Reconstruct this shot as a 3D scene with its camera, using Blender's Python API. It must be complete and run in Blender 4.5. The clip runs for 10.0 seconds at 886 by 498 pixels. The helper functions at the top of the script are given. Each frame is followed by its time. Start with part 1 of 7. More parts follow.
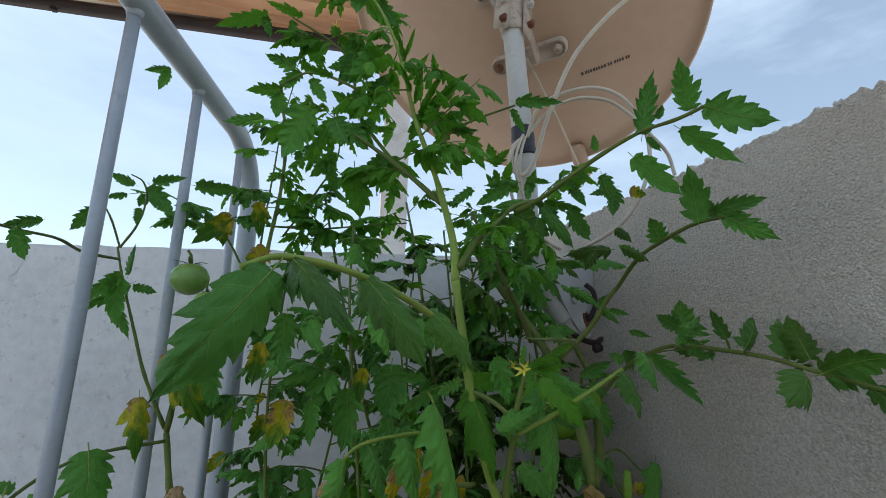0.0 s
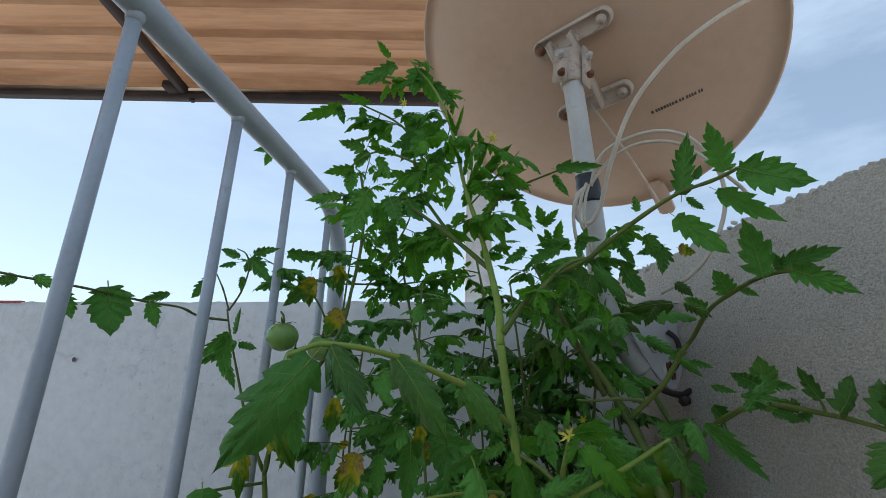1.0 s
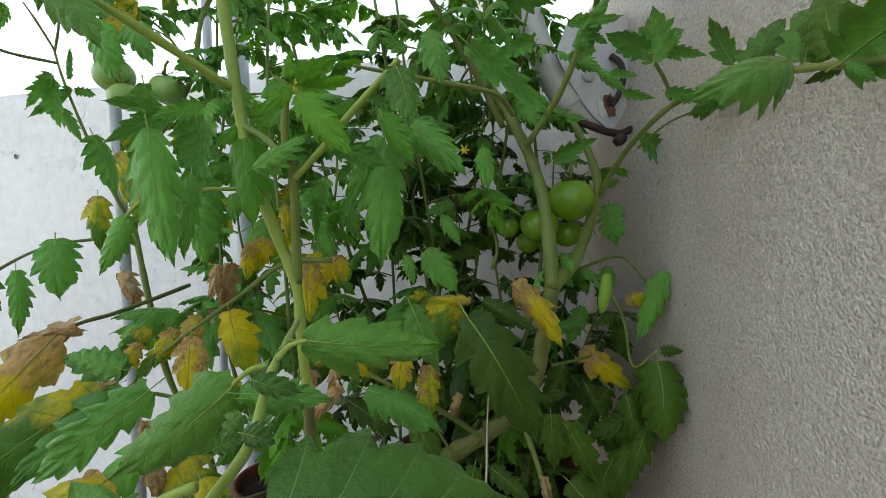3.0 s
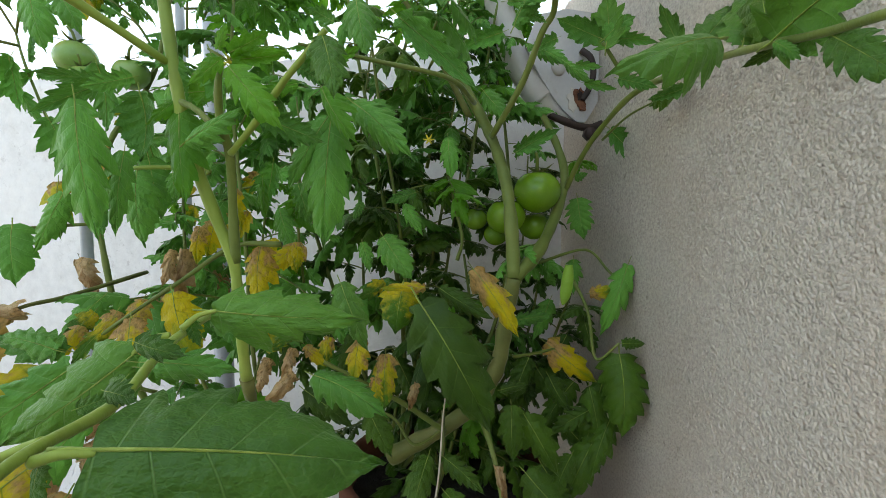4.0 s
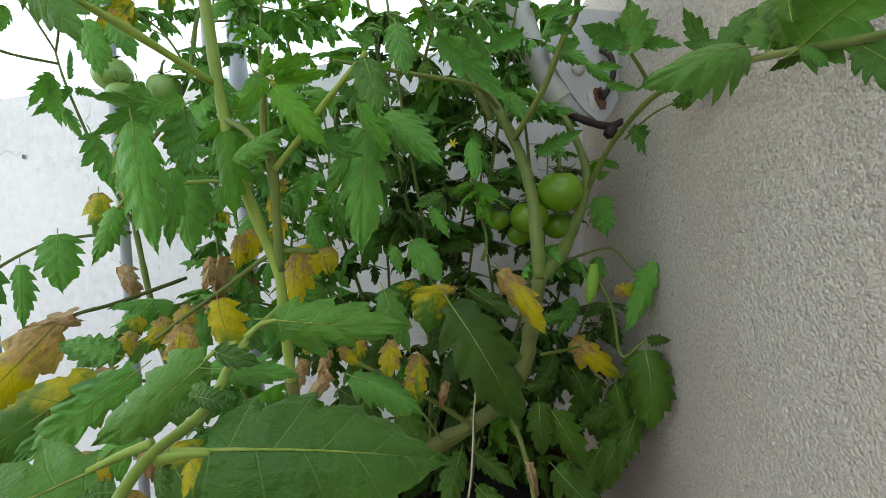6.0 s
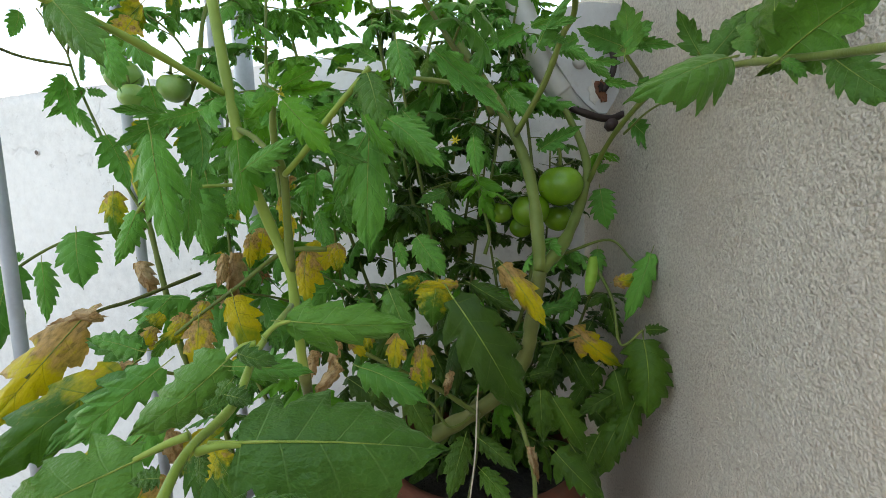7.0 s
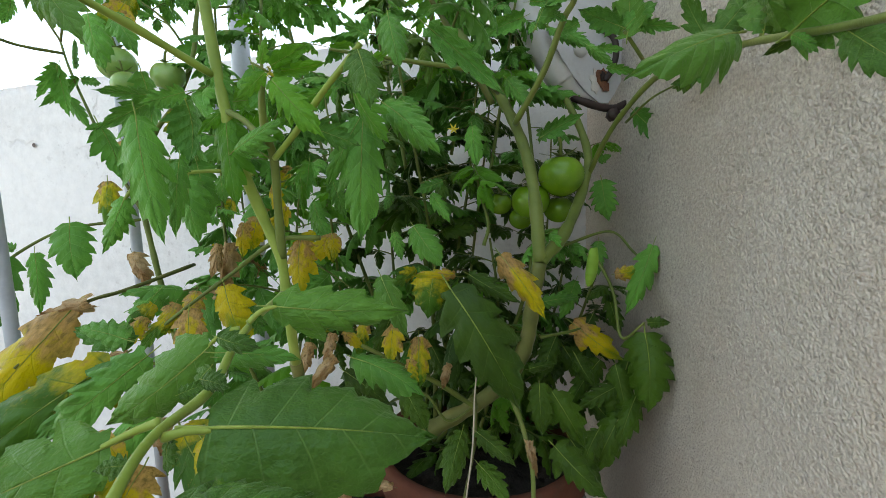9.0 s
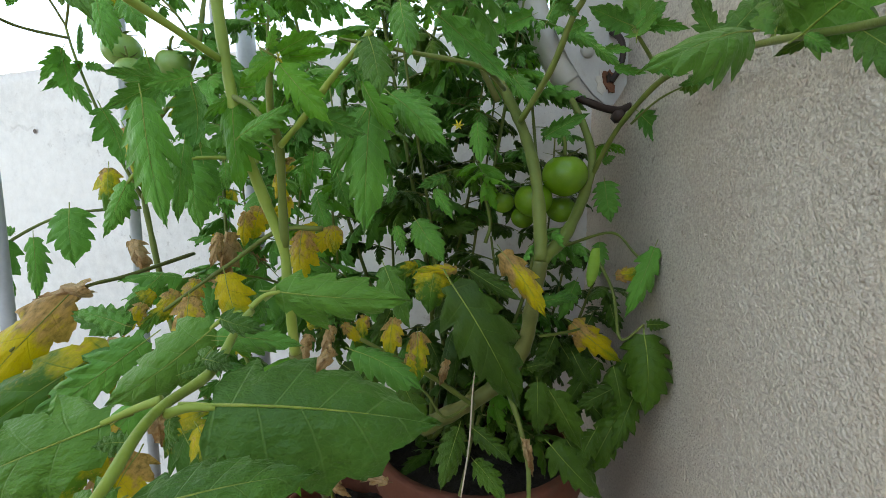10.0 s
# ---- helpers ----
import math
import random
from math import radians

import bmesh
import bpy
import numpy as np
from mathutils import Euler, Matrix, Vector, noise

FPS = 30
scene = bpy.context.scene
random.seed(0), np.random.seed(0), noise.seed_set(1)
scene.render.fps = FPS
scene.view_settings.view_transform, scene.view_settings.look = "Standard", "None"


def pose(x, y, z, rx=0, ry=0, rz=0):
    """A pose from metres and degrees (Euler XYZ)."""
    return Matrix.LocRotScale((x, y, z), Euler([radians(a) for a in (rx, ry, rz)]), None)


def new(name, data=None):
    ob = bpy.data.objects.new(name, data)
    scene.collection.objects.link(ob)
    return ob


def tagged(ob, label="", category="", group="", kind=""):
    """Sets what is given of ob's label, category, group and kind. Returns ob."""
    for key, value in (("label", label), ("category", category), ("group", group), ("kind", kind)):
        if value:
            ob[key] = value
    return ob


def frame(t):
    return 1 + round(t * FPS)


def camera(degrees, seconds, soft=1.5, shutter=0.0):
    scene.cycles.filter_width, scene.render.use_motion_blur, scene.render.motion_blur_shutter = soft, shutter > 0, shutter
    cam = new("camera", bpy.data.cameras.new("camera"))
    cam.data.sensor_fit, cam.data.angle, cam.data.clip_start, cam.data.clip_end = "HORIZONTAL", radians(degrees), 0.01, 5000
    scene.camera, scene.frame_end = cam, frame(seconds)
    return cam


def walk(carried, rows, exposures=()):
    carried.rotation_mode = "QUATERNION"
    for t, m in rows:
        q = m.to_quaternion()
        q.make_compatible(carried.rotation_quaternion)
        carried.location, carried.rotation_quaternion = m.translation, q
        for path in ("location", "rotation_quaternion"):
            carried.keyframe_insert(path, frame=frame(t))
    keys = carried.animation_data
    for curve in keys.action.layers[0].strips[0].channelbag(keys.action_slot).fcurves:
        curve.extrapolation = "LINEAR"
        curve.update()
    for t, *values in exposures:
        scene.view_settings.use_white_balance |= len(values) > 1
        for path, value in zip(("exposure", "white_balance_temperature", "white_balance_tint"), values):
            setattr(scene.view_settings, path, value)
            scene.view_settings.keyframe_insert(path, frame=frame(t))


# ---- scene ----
cam = camera(88.43, 10.0, soft=0.75)
# seconds, place, turn
ROWS = [
    (0, -0.0000, -0.0000, 0.8000, 102.71, -0.82, -17.91),
    (0.5, 0.0112, -0.0348, 0.8288, 105.41, -0.98, -10.64),
    (1, 0.0420, -0.0556, 0.8263, 106.82, -1.46, -5.77),
    (1.2, 0.0571, -0.0282, 0.8061, 101.40, 0.50, -5.19),
    (1.4, 0.1034, -0.0069, 0.7914, 94.70, 5.43, -5.11),
    (1.5, 0.1227, 0.0020, 0.7864, 90.31, 7.43, -5.22),
    (1.7, 0.1280, 0.0041, 0.7787, 85.05, 5.97, -5.91),
    (2, 0.1528, 0.0144, 0.7490, 80.68, 0.84, -5.17),
    (2.5, 0.1912, 0.0199, 0.6989, 84.69, -5.80, -0.11),
    (3, 0.3083, 0.0862, 0.6988, 85.49, 0.64, -0.65),
    (3.2, 0.3216, 0.0804, 0.6976, 85.82, 0.79, -0.99),
    (4.3, 0.3495, 0.0904, 0.6805, 85.64, -0.39, -1.53),
    (4.5, 0.3448, 0.0864, 0.6816, 85.59, -0.12, -1.09),
    (5, 0.3434, 0.0813, 0.6877, 85.44, -0.06, -0.63),
    (6.5, 0.3285, 0.0662, 0.6959, 84.92, 1.72, 0.72),
    (7, 0.3362, 0.0570, 0.7039, 83.52, 1.79, 1.01),
    (7.5, 0.3361, 0.0577, 0.7042, 82.78, 1.75, 1.16),
    (8, 0.3356, 0.0562, 0.7021, 82.78, 1.78, 1.25),
    (8.5, 0.3393, 0.0634, 0.6993, 82.98, 1.78, 1.22),
    (9, 0.3408, 0.0671, 0.6948, 83.11, 1.69, 1.23),
    (9.5, 0.3401, 0.0678, 0.6889, 83.22, 1.28, 1.25),
    (10, 0.3363, 0.0682, 0.6888, 83.17, 0.00, 1.20),
]
EXPOSURES = [(0.0, 0.05, 7200, 7), (1.0, -0.12, 7000, 7), (1.5, 0.2, 7200, 7), (2.0, 0.8, 7700, 7), (2.5, 0.85, 7900, 7), (3.2, 1.2, 8300, 7), (4.5, 1.3, 8300, 7), (10.0, 1.28, 8300, 7)]
walk(cam, [(t, pose(x, y, z, a, b, c)) for t, x, y, z, a, b, c in ROWS], EXPOSURES)

# ---- world, sun and sky ----
SUN_AZ, SUN_EL = 300.0, 55.0          # degrees clockwise from +y, and above the horizon: the canopy shades the corner
world = bpy.data.worlds.new("sky")
scene.world = world
world.use_nodes = True
wn, wl = world.node_tree.nodes, world.node_tree.links
sky = wn.new("ShaderNodeTexSky")
sky.sky_type, sky.sun_disc = "NISHITA", False
sky.sun_elevation, sky.sun_rotation = radians(SUN_EL), radians(SUN_AZ)
sky.air_density, sky.dust_density, sky.ozone_density = 1.0, 0.6, 1.2
coord = wn.new("ShaderNodeTexCoord")
stretch = wn.new("ShaderNodeMapping")
stretch.inputs["Rotation"].default_value = (0.1, 0.15, 0.5)
stretch.inputs["Scale"].default_value = (1.0, 1.6, 4.2)
cloud = wn.new("ShaderNodeTexNoise")
cloud.inputs["Scale"].default_value, cloud.inputs["Detail"].default_value, cloud.inputs["Roughness"].default_value = 1.6, 7.0, 0.62
cover = wn.new("ShaderNodeMapRange")
cover.inputs["From Min"].default_value, cover.inputs["From Max"].default_value = 0.40, 0.78
cover.inputs["To Min"].default_value, cover.inputs["To Max"].default_value = 0.26, 0.90
mixed = wn.new("ShaderNodeMix")
mixed.data_type = "RGBA"
mixed.inputs["B"].default_value = (3.9, 5.1, 6.9, 1)
wl.new(coord.outputs["Generated"], stretch.inputs["Vector"])
wl.new(stretch.outputs["Vector"], cloud.inputs["Vector"])
wl.new(cloud.outputs["Fac"], cover.inputs["Value"])
wl.new(cover.outputs["Result"], mixed.inputs["Factor"])
wl.new(sky.outputs["Color"], mixed.inputs["A"])
wl.new(mixed.outputs["Result"], wn["Background"].inputs["Color"])
wn["Background"].inputs["Strength"].default_value = 0.19

sun_data = bpy.data.lights.new("sun", "SUN")
sun_data.energy, sun_data.angle, sun_data.color = 3.5, radians(0.6), (1.0, 0.93, 0.82)
sun = new("sun", sun_data)
to_sun = Vector((math.sin(radians(SUN_AZ)) * math.cos(radians(SUN_EL)), math.cos(radians(SUN_AZ)) * math.cos(radians(SUN_EL)), math.sin(radians(SUN_EL))))
sun.matrix_world = Matrix.Translation((3, 2, 5)) @ to_sun.to_track_quat("Z", "Y").to_matrix().to_4x4()


# ---- materials ----
def material(name):
    m = bpy.data.materials.new(name)
    m.use_nodes = True
    return m, m.node_tree.nodes, m.node_tree.links, m.node_tree.nodes["Principled BSDF"]


def tex_noise(nodes, links, vector, scale, detail=4.0, rough=0.55):
    t = nodes.new("ShaderNodeTexNoise")
    t.inputs["Scale"].default_value, t.inputs["Detail"].default_value, t.inputs["Roughness"].default_value = scale, detail, rough
    if vector is not None:
        links.new(vector, t.inputs["Vector"])
    return t.outputs["Fac"]


def ramp(nodes, links, value, stops):
    r = nodes.new("ShaderNodeValToRGB")
    r.color_ramp.elements[0].position, r.color_ramp.elements[0].color = stops[0][0], (*stops[0][1], 1)
    r.color_ramp.elements[1].position, r.color_ramp.elements[1].color = stops[-1][0], (*stops[-1][1], 1)
    for at, colour in stops[1:-1]:
        r.color_ramp.elements.new(at).color = (*colour, 1)
    links.new(value, r.inputs["Fac"])
    return r.outputs["Color"]


def math_node(nodes, links, kind, a, b=None, c=None):
    n = nodes.new("ShaderNodeMath")
    n.operation = kind
    for i, v in enumerate((a, b, c)):
        if v is None:
            continue
        if isinstance(v, (int, float)):
            n.inputs[i].default_value = v
        else:
            links.new(v, n.inputs[i])
    return n.outputs[0]


def mix_colour(nodes, links, fac, a, b, blend="MIX"):
    n = nodes.new("ShaderNodeMix")
    n.data_type, n.blend_type = "RGBA", blend
    for key, v in (("Factor", fac), ("A", a), ("B", b)):
        if isinstance(v, (int, float)):
            n.inputs[key].default_value = v
        elif isinstance(v, tuple):
            n.inputs[key].default_value = (*v, 1)
        else:
            links.new(v, n.inputs[key])
    return n.outputs["Result"]


def bump(nodes, links, bsdf, height, strength, distance):
    b = nodes.new("ShaderNodeBump")
    b.inputs["Strength"].default_value, b.inputs["Distance"].default_value = strength, distance
    links.new(height, b.inputs["Height"])
    links.new(b.outputs["Normal"], bsdf.inputs["Normal"])


def object_space(nodes, links, scale=(1, 1, 1)):
    c, m = nodes.new("ShaderNodeTexCoord"), nodes.new("ShaderNodeMapping")
    m.inputs["Scale"].default_value = scale
    links.new(c.outputs["Object"], m.inputs["Vector"])
    return m.outputs["Vector"]


def surface(name, dark, light, scale, rough, relief=0.3, relief_scale=60.0, depth=0.002, metal=0.0, stain=None, stretch=(1, 1, 1)):
    """A surface with coarse and fine variation between two colours, optional stains, and relief."""
    m, n, l, p = material(name)
    v = object_space(n, l, stretch)
    coarse = tex_noise(n, l, v, scale, 5.0)
    fine = tex_noise(n, l, v, scale * 11, 4.0, 0.65)
    blend = math_node(n, l, "ADD", math_node(n, l, "MULTIPLY", coarse, 0.65), math_node(n, l, "MULTIPLY", fine, 0.35))
    colour = ramp(n, l, blend, [(0.33, dark), (0.67, light)])
    if stain:
        s_colour, s_scale, low, high, amount = stain
        patch = ramp(n, l, tex_noise(n, l, v, s_scale, 6.0, 0.7), [(low, (0, 0, 0)), (high, (amount, amount, amount))])
        colour = mix_colour(n, l, patch, colour, s_colour)
    l.new(colour, p.inputs["Base Color"])
    p.inputs["Roughness"].default_value, p.inputs["Metallic"].default_value = rough, metal
    if relief:
        bump(n, l, p, tex_noise(n, l, v, relief_scale, 5.0, 0.6), relief, depth)
    return m


def stucco_material():
    """Grey-white roughcast: pebbly grains two to five millimetres across, pits, faint brown runs."""
    m, n, l, p = material("rough_stucco")
    v = object_space(n, l, (1, 1, 1))
    coarse = tex_noise(n, l, v, 2.2, 4.0)
    grain = tex_noise(n, l, v, 240.0, 2.0, 0.55)
    blend = math_node(n, l, "ADD", math_node(n, l, "MULTIPLY", coarse, 0.4), math_node(n, l, "MULTIPLY", grain, 0.6))
    colour = ramp(n, l, blend, [(0.36, (0.42, 0.375, 0.325)), (0.5, (0.56, 0.508, 0.447)), (0.64, (0.66, 0.608, 0.54))])
    warm = ramp(n, l, tex_noise(n, l, object_space(n, l, (1, 1, 0.5)), 3.1, 5.0, 0.6), [(0.46, (0, 0, 0)), (0.70, (0.45, 0.45, 0.45))])
    colour = mix_colour(n, l, warm, colour, (0.43, 0.33, 0.26))
    pits = ramp(n, l, tex_noise(n, l, v, 60.0, 3.0, 0.6), [(0.27, (0.5, 0.5, 0.5)), (0.36, (0, 0, 0))])
    colour = mix_colour(n, l, pits, colour, (0.22, 0.19, 0.17))
    l.new(colour, p.inputs["Base Color"])
    p.inputs["Roughness"].default_value = 0.58
    p.inputs["Specular IOR Level"].default_value = 0.5
    warp = n.new("ShaderNodeVectorMath")
    warp.operation = "MULTIPLY_ADD"
    wobble = n.new("ShaderNodeTexNoise")
    wobble.inputs["Scale"].default_value, wobble.inputs["Detail"].default_value = 130.0, 3.0
    l.new(v, wobble.inputs["Vector"])
    l.new(wobble.outputs["Color"], warp.inputs[0])
    warp.inputs[1].default_value = (0.001, 0.001, 0.001)
    l.new(v, warp.inputs[2])
    pebble = n.new("ShaderNodeTexVoronoi")
    pebble.feature = "SMOOTH_F1"
    pebble.inputs["Scale"].default_value, pebble.inputs["Smoothness"].default_value = 330.0, 0.3
    l.new(warp.outputs[0], pebble.inputs["Vector"])
    height = math_node(n, l, "SUBTRACT", math_node(n, l, "ADD", tex_noise(n, l, v, 330.0, 2.0, 0.6), math_node(n, l, "MULTIPLY", tex_noise(n, l, v, 90.0, 2.0, 0.5), 0.5)), math_node(n, l, "MULTIPLY", pebble.outputs["Distance"], 0.7))
    bump(n, l, p, height, 0.6, 0.0045)
    return m


def painted_wall_material():
    m, n, l, p = material("white_painted_plaster")
    v = object_space(n, l)
    blend = math_node(n, l, "ADD", math_node(n, l, "MULTIPLY", tex_noise(n, l, v, 1.7, 5.0), 0.5), math_node(n, l, "MULTIPLY", tex_noise(n, l, v, 30.0, 6.0, 0.72), 0.5))
    colour = ramp(n, l, blend, [(0.34, (0.62, 0.62, 0.625)), (0.52, (0.76, 0.76, 0.764)), (0.68, (0.84, 0.84, 0.842))])
    scuff = ramp(n, l, tex_noise(n, l, v, 34.0, 6.0, 0.75), [(0.56, (0, 0, 0)), (0.68, (0.75, 0.75, 0.75))])
    patch = ramp(n, l, tex_noise(n, l, v, 1.9, 3.0, 0.5), [(0.42, (0, 0, 0)), (0.62, (1, 1, 1))])
    colour = mix_colour(n, l, math_node(n, l, "MULTIPLY", scuff, patch), colour, (0.42, 0.40, 0.40))
    # hairline cracks along the borders of warped cells
    warp = n.new("ShaderNodeVectorMath")
    warp.operation = "MULTIPLY_ADD"
    wobble = n.new("ShaderNodeTexNoise")
    wobble.inputs["Scale"].default_value, wobble.inputs["Detail"].default_value = 7.0, 5.0
    l.new(v, wobble.inputs["Vector"])
    l.new(wobble.outputs["Color"], warp.inputs[0])
    warp.inputs[1].default_value = (0.22, 0.22, 0.22)
    l.new(v, warp.inputs[2])
    cells = n.new("ShaderNodeTexVoronoi")
    cells.feature = "DISTANCE_TO_EDGE"
    cells.inputs["Scale"].default_value = 1.1
    l.new(warp.outputs[0], cells.inputs["Vector"])
    line = ramp(n, l, cells.outputs["Distance"], [(0.002, (1, 1, 1)), (0.007, (0, 0, 0))])
    gaps = ramp(n, l, tex_noise(n, l, v, 5.0, 3.0), [(0.52, (0, 0, 0)), (0.62, (1, 1, 1))])
    crack = math_node(n, l, "MULTIPLY", line, gaps)
    colour = mix_colour(n, l, math_node(n, l, "MULTIPLY", crack, 0.3), colour, (0.45, 0.44, 0.45))
    l.new(colour, p.inputs["Base Color"])
    p.inputs["Roughness"].default_value = 0.7
    height = math_node(n, l, "SUBTRACT", tex_noise(n, l, v, 48.0, 6.0, 0.65), crack)
    bump(n, l, p, height, 0.6, 0.004)
    return m


def leaf_material(name, dark, mid, vein, patch=None, brown=None, rough=0.45, glow=0.19, net_amount=0.42):
    """Leaf blade: midrib and side veins from the blade's own UV, colour drift from leaf to leaf, light passing through.
    patch, brown: (colour, low, high) of the blotches of age, which spread from the stalk towards the tip."""
    m, n, l, p = material(name)
    uv = n.new("ShaderNodeUVMap")
    uv.uv_map = "blade"
    sep = n.new("ShaderNodeSeparateXYZ")
    l.new(uv.outputs["UV"], sep.inputs[0])
    along, across = sep.outputs["X"], math_node(n, l, "ABSOLUTE", sep.outputs["Y"])
    info = n.new("ShaderNodeObjectInfo")
    rnd = info.outputs["Random"]
    shifted = n.new("ShaderNodeVectorMath")
    shifted.operation = "ADD"
    l.new(object_space(n, l), shifted.inputs[0])
    l.new(math_node(n, l, "MULTIPLY", rnd, 37.0), shifted.inputs[1])
    spot = shifted.outputs[0]
    tone = math_node(n, l, "ADD", math_node(n, l, "MULTIPLY", tex_noise(n, l, spot, 2.6, 3.0), 0.55), math_node(n, l, "MULTIPLY", rnd, 0.45))
    colour = ramp(n, l, tone, [(0.25, dark), (0.75, mid)])
    grain = tex_noise(n, l, spot, 55.0, 3.0, 0.6)
    colour = mix_colour(n, l, math_node(n, l, "MULTIPLY", grain, 0.28), colour, tuple(c * 0.55 for c in dark))
    # side veins in step with the lobes, and a fine net between them
    count = n.new("ShaderNodeUVMap")
    count.uv_map = "vein"
    tell = n.new("ShaderNodeSeparateXYZ")
    l.new(count.outputs["UV"], tell.inputs[0])
    tooth = math_node(n, l, "ABSOLUTE", math_node(n, l, "SUBTRACT", math_node(n, l, "FRACT", tell.outputs["X"]), 0.70))
    def line(value, width):
        r = n.new("ShaderNodeMapRange")
        r.inputs["From Min"].default_value, r.inputs["From Max"].default_value = width, width * 0.25
        l.new(value, r.inputs["Value"])
        return r.outputs[0]
    rib = line(across, 0.03)
    side = math_node(n, l, "MULTIPLY", line(tooth, 0.036), math_node(n, l, "SUBTRACT", 1.0, across))
    cells = n.new("ShaderNodeTexVoronoi")
    cells.feature = "DISTANCE_TO_EDGE"
    cells.inputs["Scale"].default_value = 24.0
    l.new(spot, cells.inputs["Vector"])
    fine = math_node(n, l, "MULTIPLY", line(cells.outputs["Distance"], 0.10), 0.10)
    net = math_node(n, l, "MAXIMUM", rib, math_node(n, l, "MAXIMUM", math_node(n, l, "MULTIPLY", side, 0.8), fine))
    ageing = math_node(n, l, "SUBTRACT", math_node(n, l, "ADD", math_node(n, l, "MULTIPLY", tex_noise(n, l, spot, 3.4, 5.0, 0.62), 0.8), math_node(n, l, "MULTIPLY", rnd, 0.25)), math_node(n, l, "MULTIPLY", along, 0.55))
    if patch:
        blotch = ramp(n, l, math_node(n, l, "SUBTRACT", ageing, math_node(n, l, "MULTIPLY", net, 0.12)), [(patch[1], (0, 0, 0)), (patch[2], (1, 1, 1))])
        colour = mix_colour(n, l, blotch, colour, patch[0])
    colour = mix_colour(n, l, math_node(n, l, "MULTIPLY", net, net_amount), colour, vein)
    if brown:
        burnt = ramp(n, l, math_node(n, l, "ADD", ageing, math_node(n, l, "MULTIPLY", across, 0.06)), [(brown[1], (0, 0, 0)), (brown[2], (1, 1, 1))])
        crisp = ramp(n, l, tex_noise(n, l, spot, 14.0, 4.0, 0.6), [(0.32, tuple(c * 0.42 for c in brown[0])), (0.5, brown[0]), (0.7, tuple(c * 1.35 for c in brown[0]))])
        fleck = ramp(n, l, tex_noise(n, l, spot, 38.0, 3.0, 0.6), [(0.60, (0, 0, 0)), (0.70, (0.7, 0.7, 0.7))])
        colour = mix_colour(n, l, math_node(n, l, "MAXIMUM", burnt, math_node(n, l, "MULTIPLY", fleck, math_node(n, l, "GREATER_THAN", ageing, 0.2))), colour, crisp)
    l.new(colour, p.inputs["Base Color"])
    p.inputs["Roughness"].default_value = rough
    p.inputs["Specular IOR Level"].default_value = 0.3
    p.inputs["Sheen Weight"].default_value, p.inputs["Sheen Roughness"].default_value = 0.22, 0.4
    p.inputs["Sheen Tint"].default_value = (0.65, 0.95, 0.5, 1)
    round_off = math_node(n, l, "SINE", math_node(n, l, "MULTIPLY", tooth, math.pi))
    quilt = math_node(n, l, "SUBTRACT", math_node(n, l, "MULTIPLY", math_node(n, l, "MULTIPLY", round_off, across), 0.9), math_node(n, l, "MULTIPLY", net, 0.35))
    height = math_node(n, l, "ADD", quilt, math_node(n, l, "MULTIPLY", tex_noise(n, l, spot, 11.0, 3.0, 0.55), 1.6))
    bump(n, l, p, height, 0.9, 0.0017)
    thin = n.new("ShaderNodeBsdfTranslucent")
    l.new(mix_colour(n, l, 0.5, colour, mid), thin.inputs["Color"])
    both = n.new("ShaderNodeMixShader")
    both.inputs["Fac"].default_value = glow
    l.new(p.outputs[0], both.inputs[1])
    l.new(thin.outputs[0], both.inputs[2])
    l.new(both.outputs[0], n["Material Output"].inputs["Surface"])
    return m


def stem_material(name, a, b, c):
    m, n, l, p = material(name)
    v = object_space(n, l)
    tone = tex_noise(n, l, v, 14.0, 5.0, 0.6)
    colour = ramp(n, l, tone, [(0.3, a), (0.52, b), (0.75, c)])
    l.new(colour, p.inputs["Base Color"])
    p.inputs["Roughness"].default_value = 0.6
    p.inputs["Sheen Weight"].default_value, p.inputs["Sheen Roughness"].default_value = 0.15, 0.35
    p.inputs["Subsurface Weight"].default_value, p.inputs["Subsurface Radius"].default_value = 0.1, (0.004, 0.006, 0.001)
    bump(n, l, p, tex_noise(n, l, object_space(n, l, (1, 1, 0.25)), 420.0, 3.0), 0.4, 0.001)
    return m


def cut_fruit_skin(name, base, shade, pale):
    m, n, l, p = material(name)
    v = object_space(n, l)
    sep = n.new("ShaderNodeSeparateXYZ")
    l.new(v, sep.inputs[0])
    colour = ramp(n, l, tex_noise(n, l, v, 22.0, 4.0), [(0.3, shade), (0.55, base), (0.8, pale)])
    fleck = ramp(n, l, tex_noise(n, l, v, 420.0, 2.0, 0.5), [(0.62, (0, 0, 0)), (0.75, (0.35, 0.35, 0.35))])
    l.new(mix_colour(n, l, fleck, colour, pale), p.inputs["Base Color"])
    p.inputs["Roughness"].default_value = 0.26
    p.inputs["Subsurface Weight"].default_value, p.inputs["Subsurface Radius"].default_value = 0.15, (0.006, 0.01, 0.002)
    bump(n, l, p, tex_noise(n, l, v, 60.0, 2.0), 0.05, 0.001)
    return m


